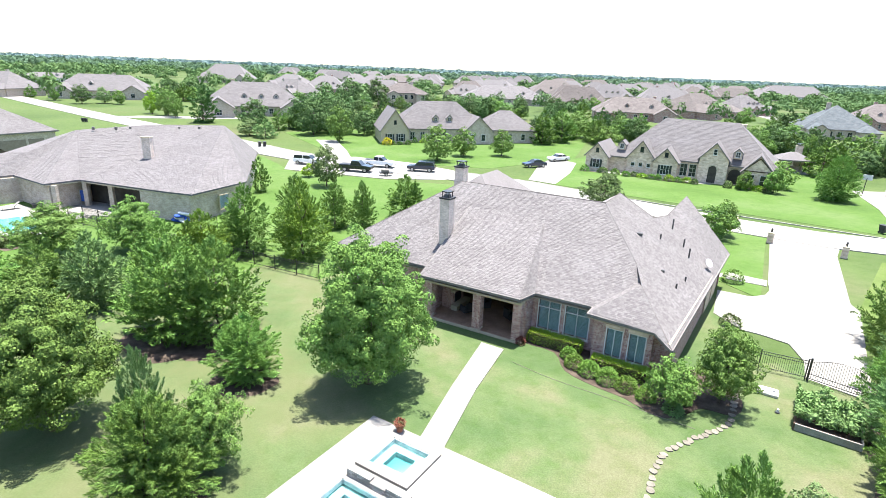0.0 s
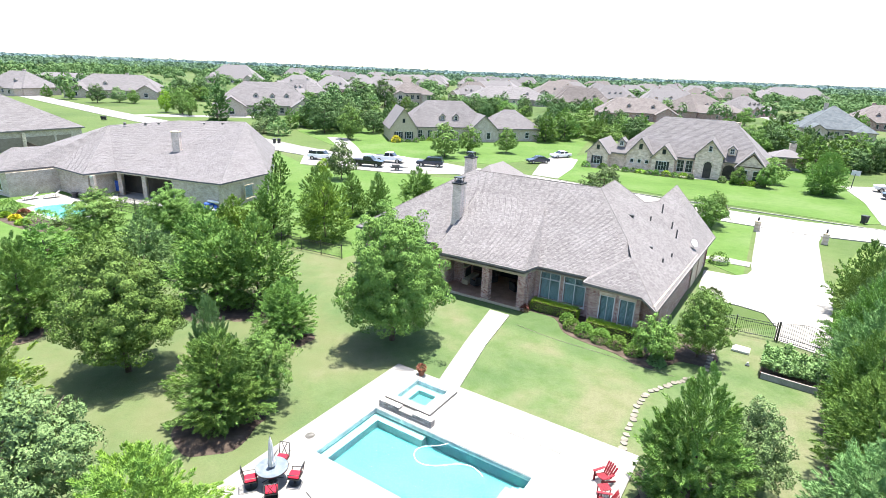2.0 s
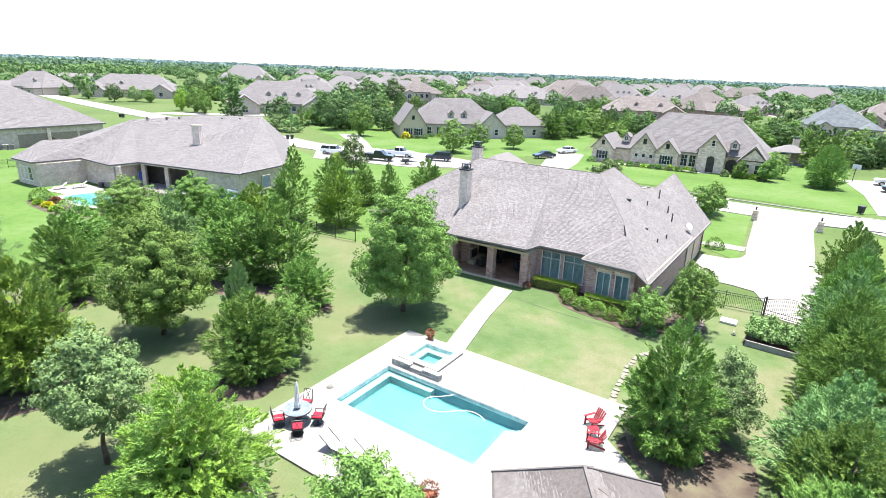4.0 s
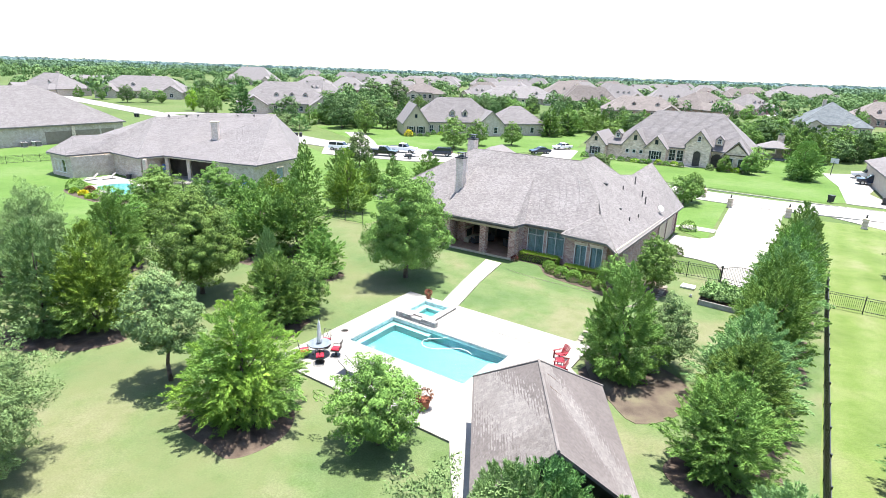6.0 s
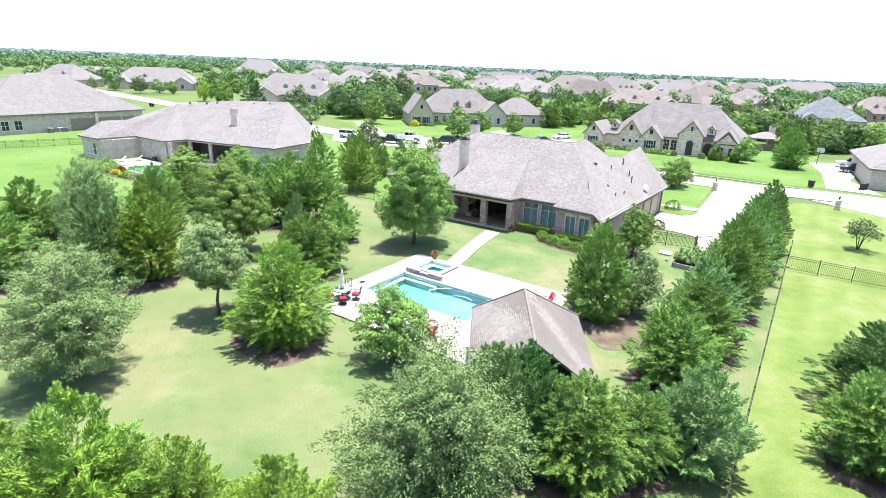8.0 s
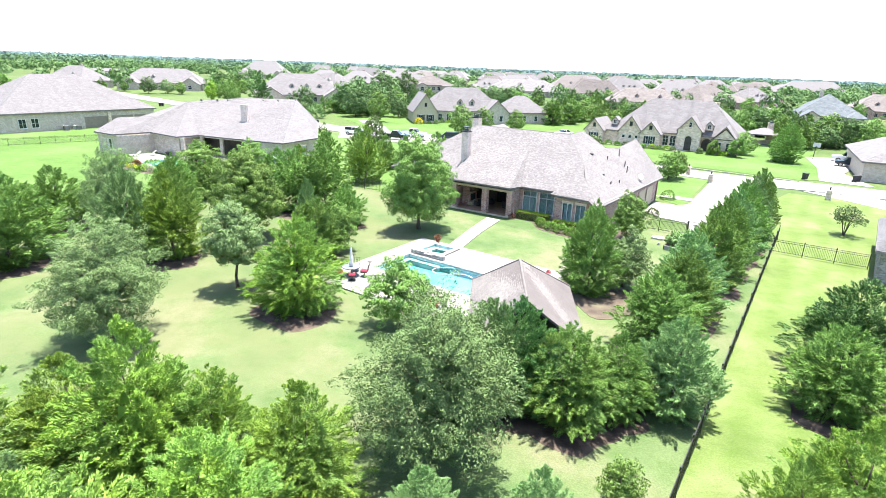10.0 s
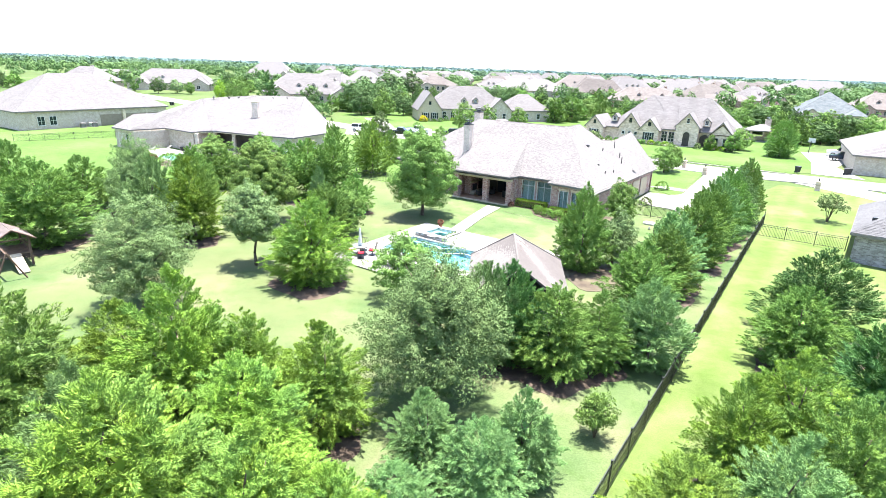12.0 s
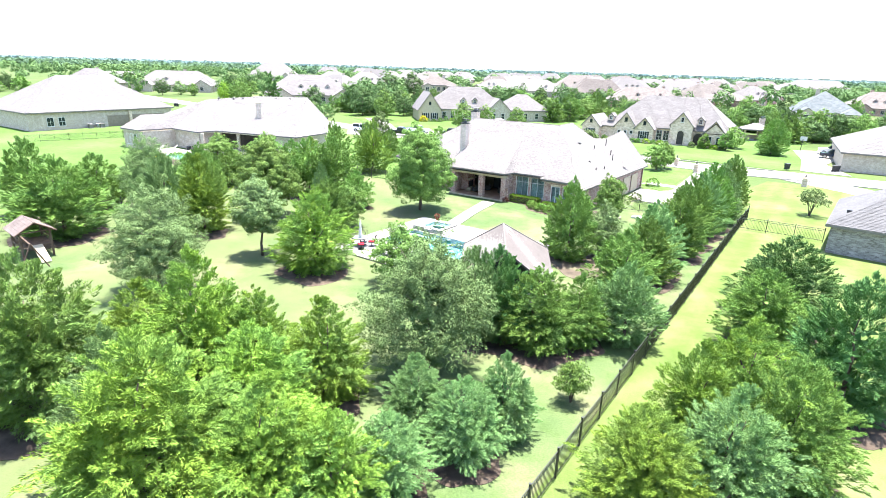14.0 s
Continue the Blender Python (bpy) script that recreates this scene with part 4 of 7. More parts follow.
def window(parent, m, w, h, cols=1, rows=1, frame_mat="white", pane_mat="glass_dark", blind="", shutters=False, arch=False):
    """Window with its sill centre at m: x along the wall, y inwards, z up."""
    bm = bmesh.new()
    ring = [[bm.verts.new((sx * (w / 2 + o), y, -o if sz < 0 else h + o)) for sx, sz in ((-1, -1), (1, -1), (1, 1), (-1, 1))] for y, o in ((-0.05, 0.0), (-0.05, 0.07), (0.06, 0.07), (0.06, 0.0))]
    for k in range(4):
        a, b = ring[k], ring[(k + 1) % 4]
        for i in range(4):
            j = (i + 1) % 4
            bm.faces.new((a[i], a[j], b[j], b[i]))
    bmesh.ops.recalc_face_normals(bm, faces=bm.faces)
    fr = part("window", bm, frame_mat, parent)
    fr.matrix_basis = m
    part("sill", box(-w / 2 - 0.12, w / 2 + 0.12, -0.1, 0.05, -0.13, -0.075), frame_mat, fr)
    for i in range(1, cols):
        x = -w / 2 + w * i / cols
        part("mullion", box(x - 0.025, x + 0.025, -0.04, 0.03, 0, h), frame_mat, fr)
    for i in range(1, rows):
        z = h * i / rows
        part("glazing_bar", box(-w / 2, w / 2, -0.035, 0.025, z - 0.02, z + 0.02), frame_mat, fr)
    p = part("pane", box(-w / 2, w / 2, -0.012, 0.0, 0, h), pane_mat, fr)
    if blind:
        p.visible_shadow = False
        bm = None
        for i in range(int(h / 0.09)):
            own = box(-w / 2 + 0.02, w / 2 - 0.02, -0.04, 0.04, -0.006, 0.006)
            bm = merge(bm, own, pose(0, 0.14, 0.05 + i * 0.09, 35, 0, 0))
        part("blind", bm, blind, fr, "half-closed slatted blind")
    if shutters:
        for s in (-1, 1):
            part("shutter", box(s * (w / 2 + 0.28) - 0.2, s * (w / 2 + 0.28) + 0.2, -0.06, -0.005, -0.02, h + 0.02), "shutter", fr)
    return fr


def arch_opening(parent, m, w, h, material="interior_shade", name="archway"):
    """Round-headed archway on a wall: a closed dark face, recess shade in its colour, with a stone edge."""
    bm = bmesh.new()
    pts = [(-w / 2, 0), (w / 2, 0)] + [(w / 2 * math.cos(a), h - w / 2 + w / 2 * math.sin(a)) for a in np.linspace(0, math.pi, 11)]
    f, b = [bm.verts.new((x, -0.02, z)) for x, z in pts], [bm.verts.new((x, 0.6, z)) for x, z in pts]
    bm.faces.new(f)
    for i in range(len(pts)):
        j = (i + 1) % len(pts)
        bm.faces.new((f[i], f[j], b[j], b[i]))
    ob = part(name, bm, material, parent)
    ob.matrix_basis = m
    bm = None
    for i in range(2, len(pts) - 1):
        p, q = pts[i], pts[i + 1]
        bm = merge(bm, rod((p[0] * 1.06, -0.04, p[1] + 0.05), (q[0] * 1.06, -0.04, q[1] + 0.05), 0.09))
    part("arch_trim", bm, "cream", ob)
    return ob


def chimney(parent, u, v, z0, z1, w, d, material, pots=True, dark=False):
    ch = part("chimney", box(u - w / 2, u + w / 2, v - d / 2, v + d / 2, z0, z1), material, parent)
    bm = box(u - w / 2 - 0.08, u + w / 2 + 0.08, v - d / 2 - 0.08, v + d / 2 + 0.08, z1, z1 + 0.12)
    part("chimney_cap", bm, "dark" if dark else "cream", ch)
    if pots:
        bm = cyl(min(w, d) * 0.42, min(w, d) * 0.3, z1 + 0.12, z1 + 0.35, u, v, seg=8)
        bm = box(u - w * 0.42, u + w * 0.42, v - d * 0.42, v + d * 0.42, z1 + 0.5, z1 + 0.58, bm)
        for a in (-1, 1):
            for b in (-1, 1):
                bm = box(u + a * w * 0.34 - 0.03, u + a * w * 0.34 + 0.03, v + b * d * 0.34 - 0.03, v + b * d * 0.34 + 0.03, z1 + 0.12, z1 + 0.5, bm)
        part("spark_guard", bm, "metal_black", ch)
    return ch


def dormer(parent, u, v, z, w, h, roof, wall, depth=2.5):
    """Small gabled dormer facing -v, standing at u, v with its sill at z."""
    part("dormer", box(u - w / 2, u + w / 2, v, v + depth, z, z + h), wall, parent)
    gable_roof(parent, u - w / 2, u + w / 2, v, v + depth, z + h, 1.0, roof, wall, 0.15)
    window(parent, pose(u, v - 0.03, z + h * 0.3), w * 0.45, h * 0.75, 2, 2)


def wing(parent, u0, u1, v0, v1, e, pitch, kind, wall, roof, over=0.45, tabs=0.0):
    part("wall", box(u0, u1, v0, v1, -0.1, e), wall, parent)
    if kind == "h":
        return hip_roof(parent, u0, u1, v0, v1, e, pitch, roof, over, tabs)
    return gable_roof(parent, u0, u1, v0, v1, e, pitch, roof, wall, 0.35, kind)


def wall_run(u0, u1, v0, v1, z0, z1, holes, bm=None):
    """A wall along u with openings (a, b, z0, z1) left through it."""
    at = u0
    for a, b, h0, h1 in sorted(holes):
        bm = box(at, a, v0, v1, z0, z1, bm)
        if h0 > z0:
            bm = box(a, b, v0, v1, z0, h0, bm)
        bm = box(a, b, v0, v1, h1, z1, bm)
        at = b
    return box(at, u1, v0, v1, z0, z1, bm)


def flat_facets(facets):
    """Splits facets that are not flat into triangles."""
    out = []
    for f in facets:
        p = np.array(f, float)
        n = np.cross(p, np.roll(p, -1, 0)).sum(0)
        n = n / np.linalg.norm(n)
        if np.abs((p - p.mean(0)) @ n).max() < 0.04:
            out.append(f)
        else:
            out += [[f[0], f[k], f[k + 1]] for k in range(1, len(f) - 1)]
    return out


def shingles(name, facets, parent, material, course=0.17, tab=0.34, lift=0.014, seed=5, single=0, near=None, piece=""):
    """Courses of overlapping tabs laid over the facets and trimmed at their edges, one joined mesh; the first `single` whole ones
    for which near(point) holds are pieces of their own."""
    rng = np.random.default_rng(seed)
    vs = []
    for pts in flat_facets(facets):
        P = np.array(pts, float)
        nor = np.cross(P, np.roll(P, -1, 0)).sum(0)
        nor = nor / np.linalg.norm(nor)
        if nor[2] < 0:
            nor, P = -nor, P[::-1].copy()
        ux = np.cross([0, 0, 1], nor)
        ux = ux / np.linalg.norm(ux)
        uy = np.cross(nor, ux)
        q = np.stack([(P - P[0]) @ ux, (P - P[0]) @ uy], 1)
        lo, hi = q.min(0), q.max(0)

        def span(y):
            xs = [a[0] + (b[0] - a[0]) * (y - a[1]) / (b[1] - a[1]) for a, b in zip(q, np.roll(q, -1, 0)) if (a[1] - y) * (b[1] - y) <= 0 and abs(b[1] - a[1]) > 1e-6]
            return (min(xs), max(xs)) if xs else None

        for y in np.arange(lo[1] + 0.002, hi[1] - 0.02, course):
            yt = min(y + course * 1.1, hi[1] - 0.01)
            sb, st = span(y), span(yt)
            if sb is None or st is None:
                continue
            xs = lo[0] + np.cumsum(rng.uniform(0.6, 1.4, int((hi[0] - lo[0]) / tab * 1.1) + 4) * tab) - tab * rng.uniform(1, 2)
            x0, x1 = xs[:-1] + 0.006, xs[1:] - 0.006
            n = len(x0)
            c = np.stack([np.stack([np.clip(x0, *sb), np.full(n, y)], 1), np.stack([np.clip(x1, *sb), np.full(n, y)], 1), np.stack([np.clip(x1, *st), np.full(n, yt)], 1), np.stack([np.clip(x0, *st), np.full(n, yt)], 1)], 1)
            c = c[(c[:, 1, 0] - c[:, 0, 0] > 0.01) | (c[:, 2, 0] - c[:, 3, 0] > 0.01)]
            if not len(c):
                continue
            h = np.array([lift, lift, 0.004, 0.004]) * rng.uniform(0.7, 1.5, (len(c), 1))
            w3 = P[0] + c[..., :1] * ux + c[..., 1:] * uy + h[..., None] * nor
            foot = w3[:, :2] - nor * lift * 1.5
            vs.append(np.concatenate([w3, foot], 1))
    v = np.concatenate(vs)
    if single:
        unit_tab = bpy.data.meshes.new("shingle")
        unit_tab.from_pydata([(0, 0, 0), (1, 0, 0), (1, 1, 0), (0, 1, 0), (0, 0, -1), (1, 0, -1)], [], [(0, 1, 2, 3), (4, 5, 1, 0)])
        wide = np.linalg.norm(v[:, 1] - v[:, 0], axis=1)
        whole = (np.abs(np.linalg.norm(v[:, 2] - v[:, 3], axis=1) - wide) < 0.002) & (wide > 0.5 * tab) & np.array([near(c) for c in v[:, 0]])
        pick = np.flatnonzero(whole)[:single]
        for k in pick:
            x, y = Vector(v[k, 1] - v[k, 0]), Vector(v[k, 3] - v[k, 0])
            z = x.cross(y).normalized() * lift * 1.5
            m = Matrix((x, y, z)).transposed().to_4x4()
            m.translation = Vector(v[k, 0])
            link(name, unit_tab, piece, parent).matrix_basis = m
        v = np.delete(v, pick, 0)
    k = np.arange(len(v))[:, None] * 6
    f = np.concatenate([k + [0, 1, 2, 3], k + [4, 5, 1, 0]])
    return tagged(link(name, quads(name, v.reshape(-1, 3), f), material, parent), "", "", "", "stuff")

# ---- the main brick house ----
home = thing("house", "brick house with grey shingle hip roofs and covered patio", "house", pose(-0.8, 14.35, 0, 0, 0, -31))
A, B, I, W = (0, 0, 3.4), (7.75, 0.05, 3.4), (8.15, 1.7, 3.4), (12.15, 1.7, 3.4)
G, K, E = (12.1, 0.6, 3.35), (16.2, 0.35, 3.3), (17.35, -0.5, 2.85)
F, C, D = (18.7, 21.3, 3.0), (10.3, 13.6, 8.55), (14.3, 23.0, 7.2)
P, Q, RR, RL = (14.62, 3.12, 4.99), (14.61, 4.21, 5.03), (10.2, 9.5, 8.5), (-1.9, 9.55, 8.53)
LC, Y, Z = (-9.6, 1.7, 3.4), (13.6, 17.3, 6.45), (-0.0, 4.25, 5.06)
TL, TR = (0.0, 7.3, 7.05), (6.4, 7.3, 7.05)
facets = [
    [LC, (0, 1.7, 3.4), (0, 9.55, 8.53), RL], [(0, 1.7, 3.4), I, W, Q, RR, (0, 9.55, 8.53)], [A, B, TR, TL], [B, I, TR],
    [G, K, E, P], [W, G, P, Q], [C, RR, Q, P, E, (18.2, 14, 2.95), (13.0, 14.5, 6.75)], [(18.2, 14, 2.95), F, D, Y, (13.0, 14.5, 6.75)]]
for f in flat_facets(facets):
    part("roof", slab(f, 0.16), "shingle", home)
bm = slab([LC, RL, (-9.6, 17, 3.4)], 0.16)
bm = slab([RL, RR, (10.2, 14, 6.2), (-5, 14, 6.0)], 0.16, bm)
bm = slab([RR, C, (6.0, 17, 5.4), (7, 13, 6.4)], 0.16, bm)
part("roof", bm, "shingle", home)
shingles("shingle", facets, home, "shingle", 0.13, 0.2, 0.012, 5, 300, lambda c: 0.2 < c[0] < 7.6 and c[1] < 2.9, "shingle_piece")
# back wing towards the street
hip_roof(home, -9.2, 1.2, 12, 26.0, 3.4, 0.78, "shingle", 0.4)
part("gable_wall", prism([(14.2, 22.3), (18.3, 20.9), (18.3, 21.1), (14.2, 22.5)], 0, 3.2), "brick", home)
# ridge and hip caps
for a, b in ((RL, RR), (RR, C), (P, E), (C, (13.0, 14.5, 6.75)), ((13.0, 14.5, 6.75), Y), (Y, D), (D, F), (LC, RL)):
    part("ridge_cap", rod(Vector(a), Vector(b), 0.035, None, 6), "ridge", home)
for a, b in ((RR, Q), (Q, P)):
    part("hip_cap", rod(Vector(a), Vector(b), 0.03, None, 8), "shingle", home)
part("barge_board", slab([(0.0, 0.0, 3.42), (0.0, 7.3, 7.07), (-0.06, 7.3, 7.07), (-0.06, 0.0, 3.42)], 0.3), "fascia", home)
part("side_wall", prism([(0.02, 0.5), (0.3, 0.5), (0.3, 4.5), (0.02, 4.5)], 3.0, 3.6), "brick", home)
# fascias and gutters along the eaves
for a, b in ((A, B), (B, I), (I, W), (W, G), (G, K), (K, E), (E, F)):
    d = (Vector(b) - Vector(a)).normalized()
    nrm = Vector((d.y, -d.x, 0)).normalized()
    o = nrm * 0.04
    part("gutter", slab([tuple(Vector(a) - o), tuple(Vector(b) - o), tuple(Vector(b) + o * 1.8), tuple(Vector(a) + o * 1.8)], 0.17), "fascia", home)
# soffits
for pts in ([(0.05, 0.05), (7.7, 0.1), (8.1, 1.7), (12.1, 1.7), (12.1, 0.65), (16.2, 0.4), (17.2, -0.3), (18.5, 21), (-9.4, 21), (-9.4, 1.8), (0.05, 1.8)],):
    part("soffit", prism(pts, 3.02, 3.06), "cream", home)
# walls
walls = [("wall", wall_run(7.9, 12.6, 2.2, 2.45, -0.1, 3.25, [(8.35, 9.85, 0.7, 2.95), (10.25, 11.85, 0.7, 2.95)])),
         ("wall", wall_run(12.5, 16.1, 1.0, 1.25, -0.1, 3.2, [(13.35, 14.3, 0.65, 2.5), (14.75, 15.7, 0.65, 2.5)])),
         ("wall", box(12.5, 12.75, 1.25, 2.2, -0.1, 3.2)), ("wall", box(15.85, 16.1, 1.25, 2.0, -0.1, 3.15)), ("wall", box(16.1, 17.3, 1.75, 2.0, -0.1, 3.0)),
         ("wall", prism([(17.05, 2.0), (17.3, 2.0), (18.2, 20.6), (17.95, 20.6)], -0.1, 3.0)),
         ("wall", box(-9.0, 0.3, 2.2, 2.45, -0.1, 3.25)), ("wall", box(-9.0, -8.75, 2.45, 25.6, -0.1, 3.25)), ("wall", box(-9.0, 18, 20.6, 20.85, -0.1, 3.2)),
         ("wall", box(7.65, 7.9, 0.95, 6.0, -0.1, 3.25)), ("wall", box(0.05, 0.3, 1.1, 6.0, -0.1, 3.25))]
for n, b in walls:
    part(n, b, "brick", home)
# Back wall in near-black: the covered patio's shade is painted on.
part("back_wall", wall_run(0.3, 7.65, 6.0, 6.2, -0.1, 3.2, [(3.2, 5.2, 0.12, 2.5)]), "interior_shade", home, "inner patio wall with shade painted into its colour")
part("french_door", box(3.2, 5.2, 6.05, 6.12, 0.12, 2.5), "glass_dark", home, "dark glazed patio door")
part("patio_floor", box(0.1, 7.85, 0.45, 6.0, -0.1, 0.12), "patio_floor", home, "warm brown stained patio floor")
part("patio_edge", box(0.0, 7.95, 0.3, 0.45, -0.1, 0.13), "cream", home)
for u0, u1 in ((0.15, 0.75), (4.1, 4.7), (7.15, 7.75)):
    col = part("column", box(u0, u1, 0.45, 1.05, 0.0, 2.75), "brick", home)
    part("column_base", box(u0 - 0.04, u1 + 0.04, 0.41, 1.09, 0.0, 0.18), "cream", col)
part("beam", box(0.15, 7.75, 0.45, 1.05, 2.75, 3.05), "cream", home)
for u, w, wd in ((9.1, 1.5, 2), (11.05, 1.6, 2)):
    window(home, pose(u, 2.24, 0.7), w, 2.25, 2, 1, "white", "glass", "blind")
    part("transom", box(u - w / 2, u + w / 2, 2.17, 2.25, 2.3, 2.36), "white", home)
for u in (13.82, 15.22):
    window(home, pose(u, 1.04, 0.65), 0.95, 1.85, 2, 1, "white", "glass", "blind")
    part("lintel", box(u - 0.6, u + 0.6, 0.97, 1.0, 2.55, 2.78), "stone", home)
for v in (14.5, 17.6):
    part("garage_door", prism([(17.3 + 0.0484 * (v - 2), v - 1.25), (17.34 + 0.0484 * (v - 2), v - 1.25), (17.46 + 0.0484 * (v - 2), v + 1.25), (17.4 + 0.0484 * (v - 2), v + 1.25)], 0.0, 2.3), "cream", home, "cream panelled garage door")
# chimneys on the patio side
chimney(home, -0.3, 4.05, 3.0, 8.25, 0.8, 0.8, "brick_pale", dark=True)
chimney(home, -3.8, 12.6, 6.0, 9.1, 0.9, 0.9, "brick_pale", dark=True)
# roof vents and pipes
for u, v, s in ((12.9, 9.6, 0.26), (15.2, 7.4, 0.14)):
    z = 2.88 + 0.72 * (17.3 + 0.065 * (v + 0.45) - u)
    part("roof_vent", box(u - s, u + s, v - s * 0.7, v + s * 0.7, z - 0.1, z + 0.12, None, 0.03), "vent", home)
for u, v, hgt in ((14.4, 15.6, 0.9), (15.6, 14.2, 0.7), (16.2, 13.2, 0.8), (14.1, 12.0, 0.4), (16.3, 6.8, 0.35), (16.6, 9.0, 0.35)):
    z = 2.88 + 0.72 * (17.3 + 0.065 * (v + 0.45) - u)
    part("vent_pipe", cyl(0.06, 0.06, z - 0.2, z + hgt, u, v, seg=8), "vent", home)
dish = part("satellite_dish", merge(None, cyl(0.32, 0.36, 0, 0.06, seg=14), pose(17.6, 14.2, 3.9, 55, 0, 60)), "white", home, "white satellite dish")
part("mast", rod((17.6, 14.2, 3.3), (17.6, 14.2, 3.85), 0.03), "metal_grey", dish)

# ---- houses around ----
left = thing("house", "tan brick neighbour house with grey shingle roof and pool patio", "house")
LV = dict(bl=(-59.8, 42.5, 3.3), lf=(-54.9, 39.6, 3.3), ls=(-51.4, 44.2, 3.3), la=(-44.8, 39.8, 3.3), pr=(-42.5, 42.8, 3.3), mm=(-30.0, 38.0, 3.3), ld=(-26.8, 37.1, 3.3),
          re=(-23.4, 45.0, 3.3), rb=(-29.4, 69.0, 3.3), r1=(-57.6, 45.9, 5.3), r2=(-51.5, 47.6, 5.6), rl=(-48.7, 53.4, 7.8), rm=(-40.1, 57.0, 8.5), rr=(-31.1, 59.8, 8.4), b1=(-45, 72, 3.3), b2=(-62, 52, 3.3))
fs = [("bl", "lf", "r1"), ("lf", "ls", "r2", "r1"), ("ls", "la", "rl", "r2"), ("la", "pr", "rl"), ("pr", "rm", "rl"), ("pr", "mm", "rr", "rm"), ("mm", "ld", "rr"), ("ld", "re", "rr"), ("re", "rb", "rr"), ("rb", "b1", "rm", "rr"), ("b1", "b2", "rl", "rm"), ("b2", "r1", "r2", "rl"), ("b2", "bl", "r1")]
for pts in flat_facets([[LV[k] for k in f] for f in fs]):
    part("roof", slab(pts, 0.16), "shingle_far", left)
shingles("shingle", [[LV[k] for k in f] for f in fs], left, "shingle_far_tab", 0.2, 0.42, 0.02, 6)
inset = [LV[k] for k in ("bl", "lf", "ls", "la", "pr", "mm", "ld", "re", "rb", "b1", "b2")]
part("soffit", prism(inset, 3.0, 3.12), "cream", left)
cx, cy = sum(p[0] for p in inset) / len(inset), sum(p[1] for p in inset) / len(inset)


def inw(k, d=0.5):
    p = Vector(LV[k][:2])
    return tuple(p + (Vector((cx, cy)) - p).normalized() * d)


part("wall", prism([inw(k) for k in ("bl", "lf", "ls", "la")] + [(-43.0, 45.5), (-34.5, 42.2), (-33.9, 39.7)] + [inw(k) for k in ("mm", "ld", "re", "rb", "b1", "b2")], -0.1, 3.02), "brick_tan", left)
for x, y in ((-42.2, 43.2), (-38.4, 41.9), (-44.2, 40.6)):
    part("column", box(x - 0.25, x + 0.25, y - 0.25, y + 0.25, 0, 3.0), "brick_tan", left)
part("patio_floor", prism([(-45.5, 39.8), (-33.5, 38.0), (-34, 44), (-43, 47)], -0.1, 0.06), "concrete", left)
# Thin near-black panel before the wall, painted as the patio's shade.
part("patio_shade_panel", prism([(-42.9, 45.3), (-34.7, 42.1), (-34.6, 42.3), (-42.8, 45.5)], 0.0, 3.0), "interior_shade", left, "dark panel behind the patio with its shade painted in")
window(left, pose(-24.9, 41.4, 0.8, 0, 0, 67), 1.5, 1.6, 1, 1, "cream", "glass", "blind")
for k in range(3):
    window(left, pose(-58.2 + k * 1.0, 42.05 - k * 0.6, 0.7, 0, 0, -30), 0.75, 1.7, 1, 2)
chimney(left, -36.9, 48.6, 4.5, 7.8, 1.0, 0.8, "brick_pale", False)
for x, y in ((-46.5, 53.6), (-44, 54.6), (-36.5, 57.2), (-34, 58), (-42.4, 55.3)):
    part("roof_vent", box(x - 0.16, x + 0.16, y - 0.14, y + 0.14, 7.9, 8.3, None, 0.04), "fascia", left)

far_left = thing("house", "long brown brick house with garage doors and grey roof", "house", pose(-88.5, 57.6, 0, 0, 0, -31.4))
part("wall", box(-22, 0, 0, 31, -0.1, 3.6), "brick_tan", far_left)
hip_roof(far_left, -22, 0, 0, 31, 3.7, 0.62, "shingle_far", 0.45, 0.5)
wing(far_left, -34, -18, 14, 30, 3.7, 0.6, "h", "brick_tan", "shingle_far")
for v in (18.0, 23.5, 27.6):
    gd = part("garage_door", box(-0.02, 0.05, v - (2.4 if v < 25 else 1.3), v + (2.4 if v < 25 else 1.3), 0, 2.4), "tan_door", far_left, "tan sectional garage door")
for v in (4.0, 6.2):
    window(far_left, pose(0.03, v, 0.8, 0, 0, 90), 1.2, 1.7, 2, 2)
part("pier", box(0.0, 0.35, 20.4, 21.0, 0, 3.3), "stone", far_left)
for u, v in ((-3, 8), (-4, 12), (-8, 20)):
    part("roof_vent", box(u - 0.2, u + 0.2, v - 0.2, v + 0.2, 5, 6.4 if u < -5 else 5.7), "dark", far_left)

stone_house = thing("house", "limestone house with many front gables and grey roof", "house", pose(29.2, 83.0, 0, 0, 0, -30))
SR, SW = "shingle_far", "stone"
wing(stone_house, 5.0, 31.5, 2.2, 16.0, 3.3, 0.92, "h", SW, SR, 0.45, 0.6)
wing(stone_house, -0.2, 3.9, -0.3, 9, 3.0, 1.1, "v", SW, SR)
wing(stone_house, 3.0, 8.0, 1.5, 9, 3.0, 0.7, "h", SW, SR)
wing(stone_house, 7.3, 12.2, 0.6, 9, 3.2, 1.25, "v", SW, SR)
wing(stone_house, 12.2, 16.2, -0.3, 8, 3.2, 1.1, "v", SW, SR)
wing(stone_house, 19.6, 24.2, 0.7, 8, 4.35, 1.15, "v", SW, SR)
wing(stone_house, 26.6, 31.2, -0.6, 8, 3.0, 1.15, "v", SW, SR)
dormer(stone_house, 5.7, 2.4, 4.1, 1.3, 1.0, SR, SW)
dormer(stone_house, 25.4, 2.4, 4.4, 1.3, 1.1, SR, SW)
window(stone_house, pose(1.85, -0.33, 0.7), 1.2, 1.5, 2, 2, shutters=True)
